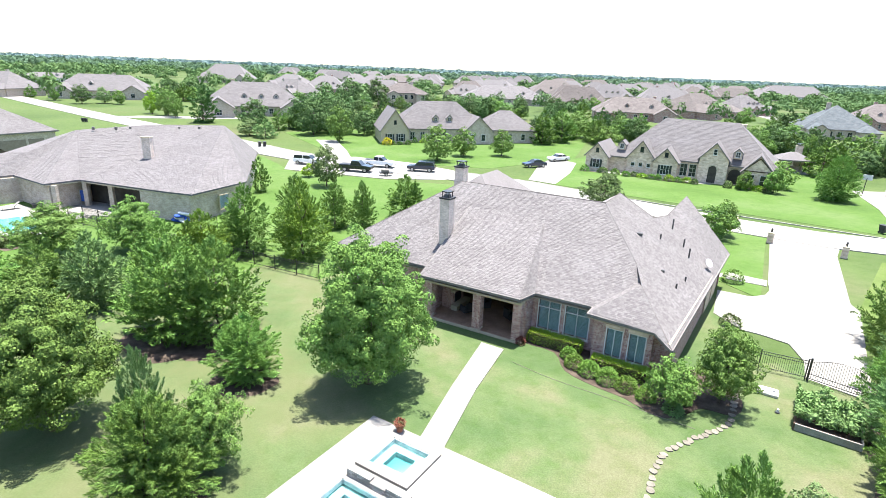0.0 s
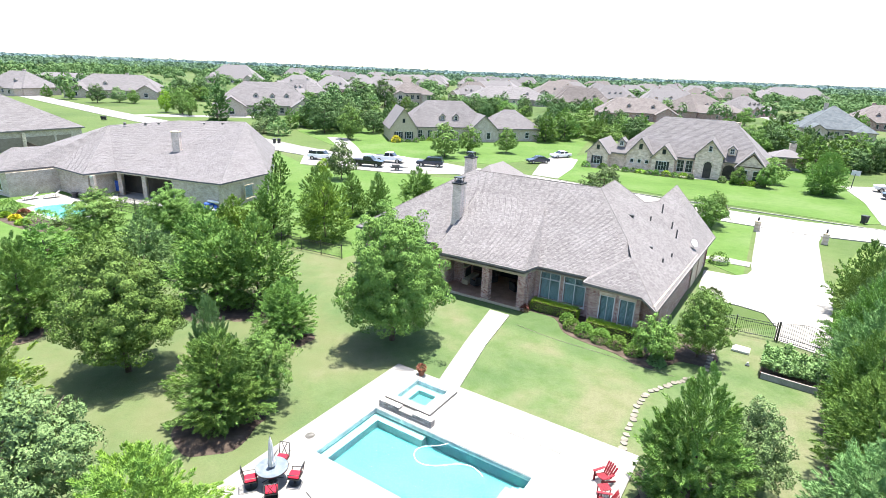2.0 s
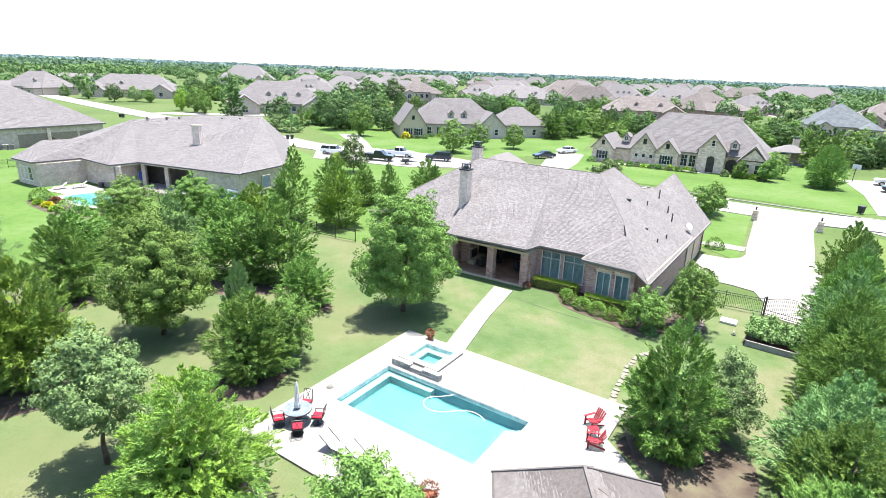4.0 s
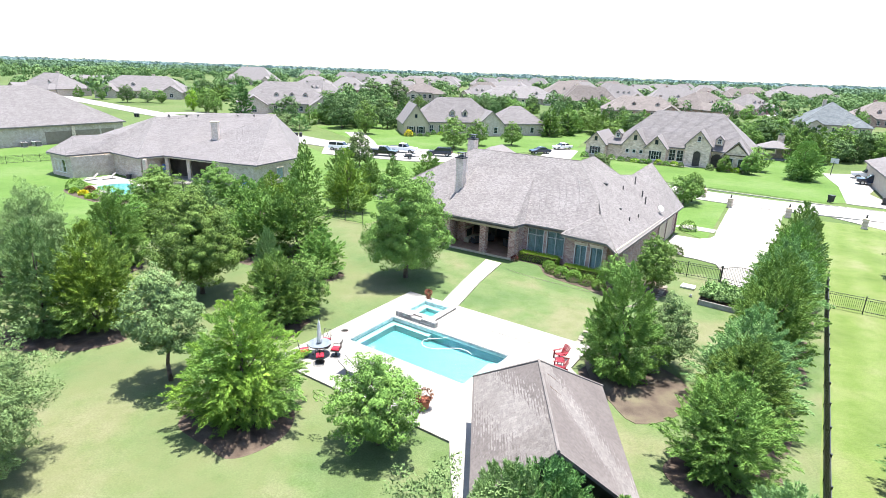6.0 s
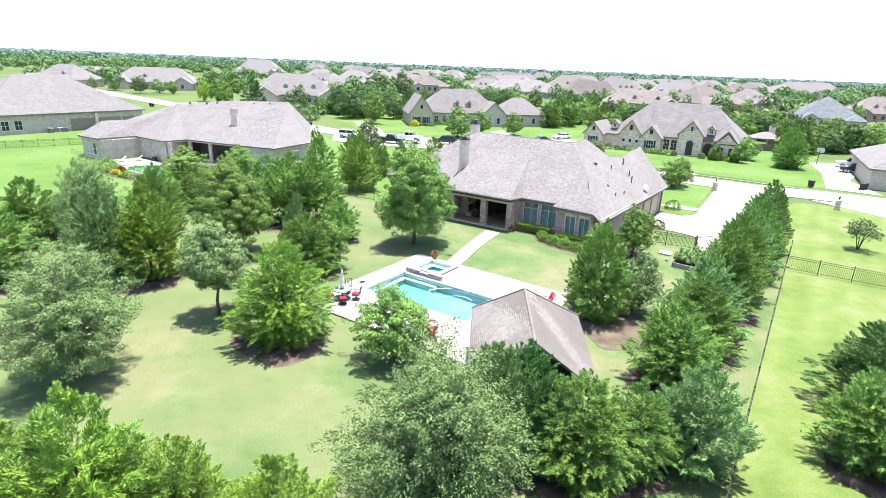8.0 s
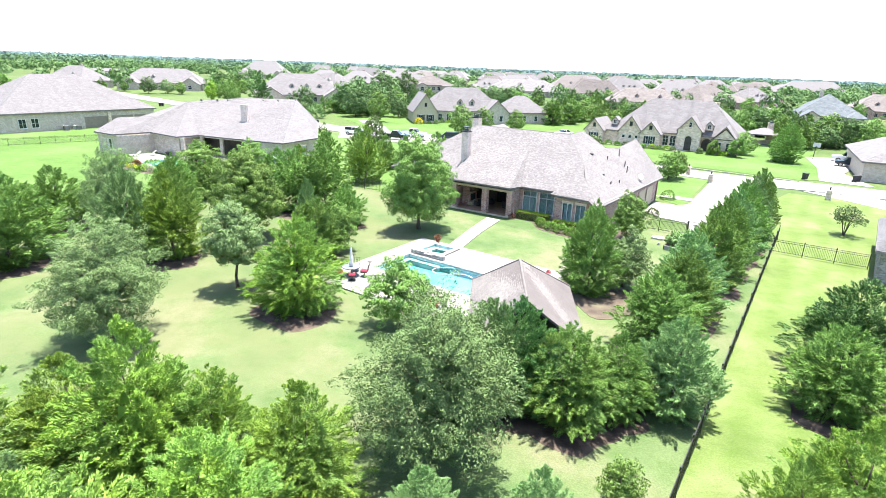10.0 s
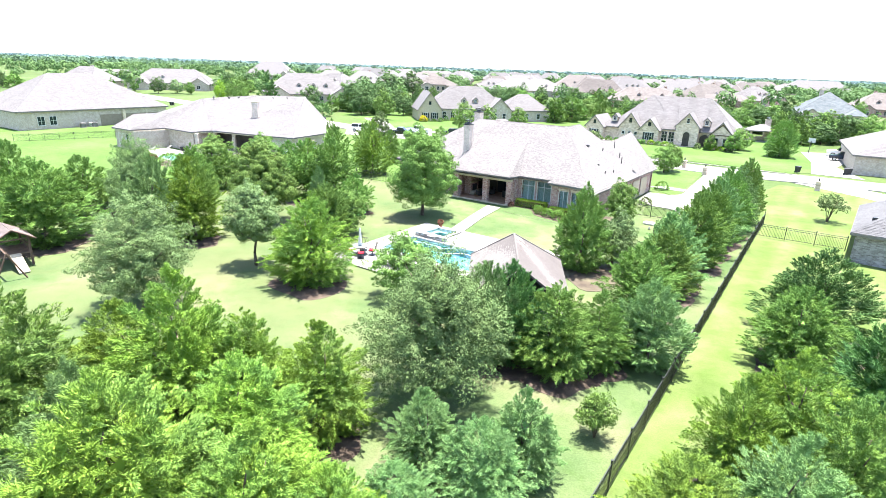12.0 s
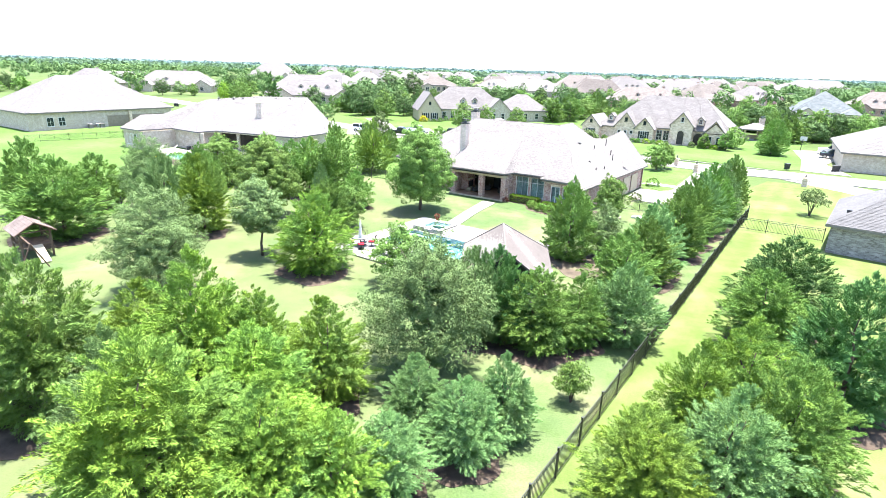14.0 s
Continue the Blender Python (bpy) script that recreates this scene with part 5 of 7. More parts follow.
window(stone_house, pose(1.85, -0.33, 3.6), 0.45, 0.7, 1, 1, "dark")
window(stone_house, pose(9.75, 0.57, 4.3), 0.5, 0.8, 1, 1, "dark")
for u in (8.4, 9.8, 11.2):
    window(stone_house, pose(u, 0.57, 1.6), 0.55, 0.6, 1, 1)
window(stone_house, pose(14.2, -0.33, 0.8), 1.4, 1.6, 3, 2, shutters=True)
window(stone_house, pose(14.2, -0.33, 3.9), 0.5, 0.7, 1, 1, "dark")
for u in (17.1, 18.6):
    window(stone_house, pose(u, 2.17, 0.6), 1.1, 2.1, 2, 3, "white")
arch_opening(stone_house, pose(21.9, 0.68, 0.1), 1.35, 3.0)
part("front_door", box(21.2, 22.6, 0.95, 1.05, 0.1, 2.5), "wood", stone_house, "dark wooden front door")
window(stone_house, pose(21.9, 0.67, 5.0), 0.5, 0.9, 1, 2)
arch_opening(stone_house, pose(25.4, 2.18, 0.1), 2.0, 2.6)
for u in (28.0, 29.8):
    window(stone_house, pose(u, -0.63, 0.7), 0.8, 1.7, 1, 2)
for s in (-1, 1):
    part("timber", rod((28.9 + s * 2.2, -0.66, 3.05), (28.9, -0.66, 5.2), 0.09), "wood", stone_house)
part("timber", box(26.7, 31.1, -0.7, -0.6, 2.95, 3.12), "wood", stone_house)
chimney(stone_house, 25.2, 10.2, 7, 9.7, 0.9, 0.8, "stone", False)

gabled = thing("house", "cream brick house with steep front gable and dormers", "house", pose(-12.9, 109.0, 0, 0, 0, 12))
wing(gabled, 0, 6.6, 0, 15, 3.3, 1.38, "v", "cream", "shingle_far")
wing(gabled, 4.0, 27, 3.5, 17, 3.3, 0.86, "h", "brick_tan", "shingle_far", 0.45, 0.7)
wing(gabled, 20.5, 27.5, 0.5, 12, 3.2, 0.95, "v", "brick_tan", "shingle_far")
wing(gabled, 26, 40, 3.0, 14, 3.2, 0.75, "h", "brick_tan", "shingle_far", 0.45, 0.7)
for u in (14.0, 17.5):
    dormer(gabled, u, 5.0, 4.6, 1.4, 1.2, "shingle_far", "cream")
window(gabled, pose(4.6, -0.03, 0.7), 1.1, 1.6, 2, 2, shutters=True)
window(gabled, pose(2.0, -0.03, 0.7), 1.1, 1.6, 2, 2, shutters=True)
window(gabled, pose(3.3, -0.03, 4.6), 0.5, 0.8, 1, 1, "dark")
for u in (8.0, 10.5, 13.0, 16.0):
    window(gabled, pose(u, 3.47, 0.7), 1.0, 1.7, 2, 2)
for u in (22.5, 25.2):
    window(gabled, pose(u, 0.47, 0.8), 0.9, 1.5, 1, 2)
for u in (30, 33, 36.5):
    window(gabled, pose(u, 2.97, 0.8), 0.9, 1.4, 1, 2)


def yard_house(x, y, turn, w, d, h, roof, wall, seed, label, storeys=1):
    """A neighbourhood house of two or three hips with windows and a chimney; w across, d deep, h to the ridge."""
    rng = random.Random(seed)
    ob = thing("house", label, "house", pose(x, y, 0, 0, 0, turn))
    e = 3.2 * storeys
    pitch = (h - e) / (d / 2 + 0.45)
    wing(ob, -w / 2, w / 2, 0, d, e, pitch, "h", wall, roof, 0.45, 0.9 if y < 300 else 0.0)
    for k in (-0.1, 0.06, 0.2):
        if storeys == 1 and y < 420 and roof != "shingle_blue" and rng.random() < 0.75:
            dormer(ob, k * w, d * 0.16, e + d * 0.16 * pitch - 0.4, 1.5, 1.3, roof, wall, 3.0)
    a = rng.uniform(0.22, 0.3) * w
    bars = 2 if y < 330 else 1
    wing(ob, -w / 2 + 1, -w / 2 + 1 + a, -d * 0.3, d * 0.5, e * 0.95, pitch * 0.95, "h" if rng.random() < 0.4 else "v", wall, roof)
    wing(ob, w / 2 - 1 - a * 0.9, w / 2 - 0.6, -d * 0.22, d * 0.5, e * 0.95, pitch * 0.9, "v" if rng.random() < 0.5 else "h", wall, roof)
    for s in range(storeys):
        for k in range(3):
            window(ob, pose(-w * 0.12 + k * w * 0.13, -0.03, 0.8 + 3.1 * s), 1.2, 1.6, bars, bars)
        window(ob, pose(-w / 2 + 1 + a / 2, -d * 0.3 - 0.03, 0.8 + 3.1 * s), 1.5, 1.6, bars, bars)
        window(ob, pose(w / 2 - 0.8 - a * 0.45, -d * 0.22 - 0.03, 0.8 + 3.1 * s), 1.4, 1.6, bars, bars)
    chimney(ob, rng.uniform(-0.2, 0.25) * w, d * 0.55, e, h + 0.6, 1.2, 0.9, wall, False)
    return ob


HG = "far house with hipped shingle roof among trees"
yard_house(-142, 219, 12, 37, 17, 9.6, "shingle_far", "brick_tan", 1, "long ranch house with dormers and pale grey roof")
yard_house(-186, 214, -20, 26, 16, 9.6, "shingle_far", "brick_tan", 2, "tan brick house with steep grey roofs")
yard_house(-60, 166, 20, 34, 20, 10.6, "shingle_far", "brick_tan", 3, "tan brick house with tall chimney and grey roof")
yard_house(-168, 430, 0, 40, 22, 14, "shingle_far", "brick_tan", 4, HG)
yard_house(-14, 230, 15, 20, 16, 10.5, "shingle_brown", "brick_tan", 5, "two-storey tan house with pinkish roof", 2)
yard_house(38, 280, 8, 44, 22, 9.5, "shingle_far", "brick_tan", 6, HG)
yard_house(84, 380, 0, 36, 22, 12, "shingle_brown", "brick_tan", 7, HG)
yard_house(80, 205, -12, 32, 16, 8.8, "shingle_brown", "brick", 8, "long brown-roofed brick house")
yard_house(128, 236, 35, 34, 22, 10.6, "shingle_brown", "brick", 9, "brown-roofed house with several hips")
yard_house(131, 158, -22, 21, 21, 10.5, "shingle_blue", "brick_tan", 10, "house with steep blue-grey roof among trees")
yard_house(180, 200, -20, 24, 18, 10, "shingle_brown", "brick", 11, HG)
yard_house(340, 520, -20, 60, 25, 13, "shingle_far", "white", 12, HG)
yard_house(86.5, 47.0, 62, 26, 17, 7.4, "shingle_far", "brick_tan", 14, "low tan house with garage beside a driveway")
yard_house(-235, 330, 10, 40, 14, 6, "shingle_far", "white", 15, "long low pale roofed barn")

corner = thing("house", "dark grey brick house wall under a grey shingle roof", "house", pose(34.3, -4.4, 0, 0, 0, -36))
part("wall", box(0, 18, 0, 13, -0.1, 2.6), "brick_grey", corner)
hip_roof(corner, 0, 18, 0, 13, 2.65, 0.62, "shingle_slate", 0.4, 0.36)
for u, v in ((1.0, 2.2), (4.4, 2.3), (5.6, 4.0), (7.0, 5.2)):
    z = 2.65 + 0.62 * (min(u, v) + 0.4)
    part("roof_vent", box(u - 0.2, u + 0.2, v - 0.2, v + 0.2, z - 0.1, z + 0.2), "dark", corner)

# ---- poolside pavilion ----
pav = thing("pavilion", "open poolside pavilion with brown shingle roof on posts", "pavilion", pose(4.3, -18.5, 0, 0, 0, -3.5))
pe, pz = 2.5, 4.85
pv = dict(nw=(-3.1, 4.05, pe), ne=(3.1, 4.05, pe), se=(3.0, -4.2, pe), sw=(-3.0, -4.2, pe), n=(-0.3, 1.8, pz), s=(-0.15, -4.2, pz))
pf = [[pv[k] for k in f] for f in (("nw", "sw", "s", "n"), ("ne", "nw", "n"), ("se", "ne", "n", "s"))]
bm = None
for f in pf:
    bm = slab(f, 0.14, bm)
part("roof", bm, "shingle_brown", pav)
M["shingle_pav"] = mat("shingle_pavilion", [(0.11, 0.098, 0.093), (0.13, 0.117, 0.112), (0.15, 0.136, 0.13)], 0.5, 26, 0.95, 0.5, island=0.13, detail=8)
shingles("shingle", pf, pav, "shingle_pav", 0.125, 0.18, 0.014, 9, 300, lambda c: c[1] < -2.2, "pavilion_piece")
for a, b in (("n", "s"), ("nw", "n"), ("ne", "n")):
    part("ridge_cap", rod(pv[a], pv[b], 0.06), "ridge", pav)
for x in (-2.6, 2.6):
    for y in (-3.8, 0, 3.6):
        part("post", box(x - 0.1, x + 0.1, y - 0.1, y + 0.1, 0.0, 2.45), "wood", pav)
for x in (-2.6, 2.6):
    part("beam", box(x - 0.09, x + 0.09, -4.0, 3.8, 2.15, 2.4), "wood", pav)
for y in (-3.8, 3.6):
    part("beam", box(-2.7, 2.7, y - 0.09, y + 0.09, 2.14, 2.36), "wood", pav)
# Dark sheet added across the open gable, standing in for shade under the roof.
gp = [Vector(v) for v in ((-2.75, -3.95, 2.42), (2.75, -3.95, 2.42), (0, -3.95, 4.55))]
part("gable_shade_panel", slab(gp, 0.06), "dark", pav)
for i in range(7):
    y = -3.9 + i * 1.0
    for s in (-1, 1):
        part("rafter", rod((s * 2.95, y, 2.34), (0, y, 4.62), 0.05, None, 4), "wood", pav)

# ---- trees ----
NEAR = [
    ("oak0", "oak", -3.5, 5.3, 9.2, 7.2), ("oak1", "oak", -18.4, 0.3, 7.9, 6.6), ("round0", "silver", -14.9, -11.7, 6.5, 4.5),
    ("lcedar2", "cedar", -11.3, -4.0, 5.0, 5.0), ("ash2", "oak", -9.7, -2.2, 4.4, 3.4), ("lcedar1", "cedar_blue", -12.3, -2.4, 6.1, 2.6),
    ("lcedar3", "cedar", -10.6, 5.6, 4.0, 4.2), ("lcedar3", "cedar", -17.2, 10.6, 6.6, 6.8), ("lcedar2", "cedar", -13.9, 10.4, 6.9, 6.4),
    ("lcedar1", "cedar_blue", -25.4, -6.6, 7.2, 5.2), ("lcedar3", "cedar_lime", -22.4, -5.8, 7.0, 5.8), ("cedar3", "cedar_lime", -9.8, -14.3, 6.2, 6.1),
    ("ash0", "oak", -2.9, -16.4, 4.6, 4.5), ("elm1", "elm", -0.2, -28.2, 7.5, 7.0), ("cedar3", "cedar", 5.8, -25.0, 4.7, 5.0), ("lcedar3", "cedar_dark", 3.5, -24.0, 5.5, 4.4), ("cedar1", "cedar", 8.2, -24.4, 4.2, 3.6),
    ("lcedar2", "cedar_blue", 11.0, -24.0, 4.8, 4.4), ("lcedar1", "cedar_blue", 2.2, -24.2, 5.5, 4.2), ("lcedar0", "cedar", 10.2, -9.2, 6.7, 4.7), ("ash1", "silver", 13.1, -7.9, 4.8, 3.8),
    ("crape1", "oak", 13.5, 3.6, 3.2, 3.0), ("ash2", "oak", 16.7, 4.3, 4.9, 3.8),
    ("lcedar2", "cedar", 32.7, 12.0, 6.2, 4.4), ("lcedar1", "cedar", 30.8, 8.4, 6.2, 4.4), ("lcedar0", "cedar_blue", 28.6, 5.2, 6.4, 4.6), ("lcedar1", "cedar", 26.4, 2.6, 6.6, 5.0), ("lcedar0", "cedar_blue", 24.3, -0.2, 6.3, 5.0), ("lcedar2", "cedar", 22.0, -3.6, 6.3, 5.0), ("lcedar1", "cedar", 19.9, -7.0, 6.0, 5.0),
    ("lcedar0", "cedar_blue", 16.3, -11.6, 5.6, 5.4), ("lcedar3", "oak", 12.5, -17.2, 4.8, 5.2), ("lcedar1", "cedar", 15.0, -14.0, 5.0, 4.6),
    ("cedar0", "cedar_lime", -10.7, -31.2, 7.0, 6.4), ("cedar1", "cedar_lime", -4.9, -31.0, 5.0, 4.6), ("cedar2", "cedar_lime", -9.3, -37.8, 6.4, 7.2), ("cedar1", "cedar_lime", -5.0, -38.0, 5.2, 5.6), ("cedar3", "cedar_lime", -2.8, -38.2, 4.0, 4.2),
    ("cedar0", "cedar_blue", -12.0, -35.6, 5.4, 4.4), ("cedar2", "cedar", -16.9, -33.2, 7.2, 6.8), ("cedar1", "cedar_lime", -13.7, -30.4, 5.2, 5.2), ("cedar3", "cedar_lime", -8.2, -30.5, 5.0, 4.4), ("cedar2", "cedar_lime", -7.0, -34.0, 5.0, 5.6), ("cedar1", "cedar_blue", -0.4, -33.2, 3.6, 3.0), ("cedar2", "cedar_blue", 1.7, -34.9, 3.6, 3.3),
    ("cedar0", "cedar_blue", 3.4, -33.2, 3.8, 3.0), ("cedar2", "cedar_blue", -1.0, -36.8, 3.2, 3.2), ("crape1", "oak", 6.8, -30.6, 2.3, 1.8),
    ("lcedar2", "cedar_dark", 22.3, -19.6, 5.4, 6.6), ("lcedar1", "cedar", 19.0, -23.4, 4.6, 5.0), ("lcedar0", "cedar_dark", 19.8, -29.8, 6.6, 5.8), ("cedar0", "cedar_lime", 13.8, -32.3, 5.4, 5.4), ("cedar2", "cedar_lime", 8.1, -37.2, 4.2, 4.8), ("cedar3", "cedar", 14.0, -35.4, 5.4, 4.6), ("cedar1", "cedar_lime", 11.3, -33.4, 4.9, 3.8),
    ("cedar1", "cedar_blue", 11.2, -36.9, 5.0, 4.4), ("lcedar2", "cedar", -33.8, -8.4, 6.8, 8.4), ("lcedar1", "cedar", -41.5, -2.0, 7.4, 5.4), ("lcedar1", "cedar", -36.8, 1.2, 5.6, 6.0), ("elm2", "silver", -31.8, 1.8, 7.6, 5.4), ("elm2", "silver", -19.0, -19.8, 7.2, 6.4),
    ("lcedar0", "cedar", -27.9, 5.6, 6.3, 5.4), ("lcedar1", "cedar_blue", -24.6, 14.8, 5.6, 5.2), ("lcedar2", "cedar", -32.2, 14.2, 4.4, 6.6), ("lcedar0", "cedar", -28.4, 14.6, 4.6, 5.0), ("lcedar2", "cedar", -22.0, 20.0, 5.2, 5.6),
    ("ash0", "oak", -34.3, 24.6, 5.1, 6.4), ("ash2", "oak", -28.4, 27.3, 5.2, 5.4), ("lcedar0", "cedar", -17.9, 28.0, 6.5, 5.6), ("lcedar1", "cedar_lime", -12.3, 26.8, 7.5, 5.6), ("lcedar2", "cedar_lime", -20.5, 24.2, 5.0, 5.0),
    ("lcedar0", "cedar", -11.1, 37.4, 5.1, 3.8), ("lcedar1", "cedar", -8.1, 37.9, 5.2, 3.4), ("lcedar2", "cedar", -3.5, 42.3, 5.3, 4.9), ("lcedar0", "cedar", -14.6, 34.0, 6.4, 4.8)]
beds = 0
for key, tone, x, y, h, w in NEAR:
    tree(key.replace("lcedar", "fcedar") if y > 10 else key, tone, x, y, h, w)
    if "cedar" in key and y < 12 and w > 3 and abs((x - 2.75) * 0.8437 - (y + 39.9) * 0.5369) > 0.55 * w:
        rg = random.Random(int(x * 10))
        ring = [(x + math.cos(a) * w * rg.uniform(0.36, 0.52), y - 0.1 * w + math.sin(a) * w * rg.uniform(0.36, 0.5)) for a in np.linspace(0, 6.283, 14)[:-1]]
        beds = beds + 1
        sheet("mulch_bed", smooth_ring(ring, 3), -0.016 + 0.0006 * beds, "mulch", "bare brown soil and mulch under a cedar", "mulch bed", 0.02)
MID = [
    ("mid0", "elm", -16.3, 59.4, 6.1, 4.8), ("mid1", "oak", 0.4, 86.7, 7.0, 7.0), ("mid2", "oak", 5.9, 94.1, 6.0, 5.6), ("mid0", "oak", 14.2, 96.2, 5.6, 5.2), ("mid1", "elm", 23.5, 52.1, 4.8, 6.4),
    ("mid2", "oak", 32.4, 37.6, 4.4, 4.2), ("mid0", "oak", 34.4, 39.6, 4.2, 3.4), ("cedar3", "cedar", 62.8, 61.4, 7.2, 6.2), ("mid1", "cedar", 59.0, 70.4, 4.6, 6.0), ("midcedar0", "cedar", -24.5, 54.0, 4.9, 2.8),
    ("crape0", "elm", 40.9, 9.6, 3.1, 3.4), ("midcedar0", "cedar_dark", -67.5, 141.0, 11.6, 8.6), ("mid1", "silver", -45.9, 115.1, 4.0, 6.5), ("mid2", "oak", -85.3, 157.5, 8.7, 7.8), ("mid0", "woods", -36, 134, 9.8, 11), ("mid1", "woods", -28, 137, 9.4, 10),
    ("mid2", "oak", -22.9, 109.7, 8.4, 6.6), ("midcedar1", "cedar", 27.0, 119.3, 8.4, 7.0), ("midcedar0", "cedar", 33.0, 124, 8.6, 7.0), ("mid0", "woods", -38, 224, 12.2, 14), ("mid1", "woods", -26, 228, 12, 13), ("mid2", "shrub", -92.3, 161.6, 7.4, 5.4),
    ("mid0", "woods", -132.1, 190, 7, 7.5), ("mid1", "silver", -126.8, 195.5, 6, 7), ("mid2", "oak", -80.9, 152.7, 7.5, 6), ("mid1", "woods", -49.9, 131.4, 8, 9), ("mid0", "woods", -31.5, 121.1, 9, 9), ("mid1", "woods", -25, 126, 9, 9), ("mid2", "oak", -148, 199, 5, 4), ("mid0", "woods", -118, 232, 9, 10), ("mid1", "woods", -108, 228, 9, 10), ("mid2", "woods", -162, 240, 9, 10), ("midcedar0", "cedar", -176, 240, 9, 8), ("midcedar1", "cedar", -167, 213, 5, 5), ("midcedar2", "cedar", -123, 243, 8, 8), ("mid1", "shrub", -20.5, 66.0, 2.2, 2.6), ("midcedar1", "cedar", -50, 100, 3.6, 5), ("midcedar2", "cedar_blue", -41, 112, 4.4, 6)]
rng = random.Random(4)
for x0, x1, y0, y1, n in ((74, 125, 82, 128, 74), (66, 110, 110, 150, 16), (-46, -14, 122, 150, 20), (26, 56, 120, 140, 14), (-30, 60, 190, 225, 14), (100, 150, 70, 110, 16), (30, 70, 140, 170, 8), (-15, 30, 165, 205, 12), (-60, -20, 185, 215, 10), (110, 190, 170, 215, 12), (40, 120, 240, 265, 12), (-130, -70, 190, 235, 10), (-230, -180, 150, 220, 8), (130, 220, 100, 150, 14)):
    for _ in range(n):
        x, y = rng.uniform(x0, x1), rng.uniform(y0, y1)
        if 92 < x < 140 and 104 < y < 152:
            continue
        MID.append((f"mid{rng.randrange(3)}" if rng.random() < 0.55 else f"midcedar{rng.randrange(3)}", rng.choice(("woods", "woods", "oak", "woods", "cedar")), x, y, rng.uniform(4.8, 7.8), rng.uniform(5, 8.5)))
for key, tone, x, y, h, w in MID:
    tree(key, tone, x, y, h, w)

# far houses and the woods that run to the horizon
rng = random.Random(8)
taken = [(-142, 226), (-186, 220), (-60, 166), (-168, 430), (-14, 230), (38, 280), (84, 380), (84, 205), (128, 236), (130, 156), (180, 200), (340, 520)]
for k in range(150):
    y = rng.uniform(250, 720)
    x = rng.uniform(-0.3, 0.62) * y if k % 3 else rng.uniform(0.05, 0.45) * y
    if min(math.hypot(x - a, y - b) for a, b in taken) < 34:
        continue
    taken.append((x, y))
    yard_house(x, y, rng.uniform(-35, 35), rng.uniform(22, 34), rng.uniform(14, 18), rng.uniform(8.5, 11.5), rng.choice(("shingle_far", "shingle_far", "shingle_far", "shingle_brown")), rng.choice(("brick_tan", "brick", "stone")), 100 + k, HG)
nrng = np.random.default_rng(3)
groves = [(nrng.uniform(-0.9, 0.9), nrng.uniform(200, 800), nrng.uniform(14, 45)) for _ in range(90)]
near_woods, mid_woods, far_woods = [], [], []
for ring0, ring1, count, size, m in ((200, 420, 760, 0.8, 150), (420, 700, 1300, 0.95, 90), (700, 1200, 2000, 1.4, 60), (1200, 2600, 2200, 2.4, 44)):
    for k in range(count):
        if ring1 <= 700 and k % 4:
            gx, gy, gr = groves[int(nrng.integers(len(groves)))]
            xx, yy = gx * gy + nrng.normal() * gr, gy + nrng.normal() * gr * 0.6
            if not ring0 < yy < ring1:
                continue
        else:
            yy = math.sqrt(nrng.uniform(ring0**2, ring1**2))
            xx = yy * nrng.uniform(-0.95, 0.95)
        if min(math.hypot(xx - a, yy - b) for a, b in taken) < 22:
            continue
        h, w = nrng.uniform(4.5, 10.5) * (1 + 0.2 * (size - 1)), nrng.uniform(6, 12) * size
        d = unit(nrng.normal(size=(m, 3)))
        d[:, 2] = np.abs(d[:, 2]) - 0.12
        c = np.array([xx, yy, h * 0.42]) + d * [w / 2, w / 2, h * 0.58] * nrng.uniform(0.7, 1.1, (m, 1))
        s = unit(np.cross(d, nrng.normal(size=(m, 3))))
        t = np.cross(unit(d + nrng.normal(scale=0.5, size=(m, 3))), s)
        a = (1.25 / math.sqrt(m) * w * nrng.uniform(0.6, 1.3, (m, 1)))
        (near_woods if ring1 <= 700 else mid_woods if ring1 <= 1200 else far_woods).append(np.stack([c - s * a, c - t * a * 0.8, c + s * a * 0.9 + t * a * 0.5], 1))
# The two outer belts carry painted haze in their leaf colours.
for vs, tone, label in ((near_woods, "woods", "green groves and yard trees between the distant houses"), (mid_woods, "woods_mid", "green woods beyond the houses, haze painted into their colour"), (far_woods, "woods_far_haze", "distant woods filling the plain to the horizon, blue haze painted into their colour")):
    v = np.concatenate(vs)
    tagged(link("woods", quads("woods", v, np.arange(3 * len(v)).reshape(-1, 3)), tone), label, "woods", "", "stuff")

# ---- hedges and beds ----
def bush(name, label, x, y, r, h, tone, n=900, size=0.14, z=0.0, category="bush", group=""):
    """Clipped rounded bush: a skin of small leaves over a dark inner body."""
    rng = np.random.default_rng(int(abs(x * 77 + y * 31)) + 1)
    d = unit(rng.normal(size=(n, 3)))
    d[:, 2] = np.abs(d[:, 2])
    p = d * [r, r, h] * lumps(rng, d, 12, 0.16, 4.0)[:, None] * rng.uniform(0.85, 1.05, (n, 1))
    p[:, 2] += 0.04
    me = leaves(name, p, d + rng.normal(scale=0.5, size=d.shape), size, size * 0.6, rng)
    ob = tagged(link(name, me, tone), label, category, group)
    ob.matrix_basis = pose(x, y, z)
    return ob


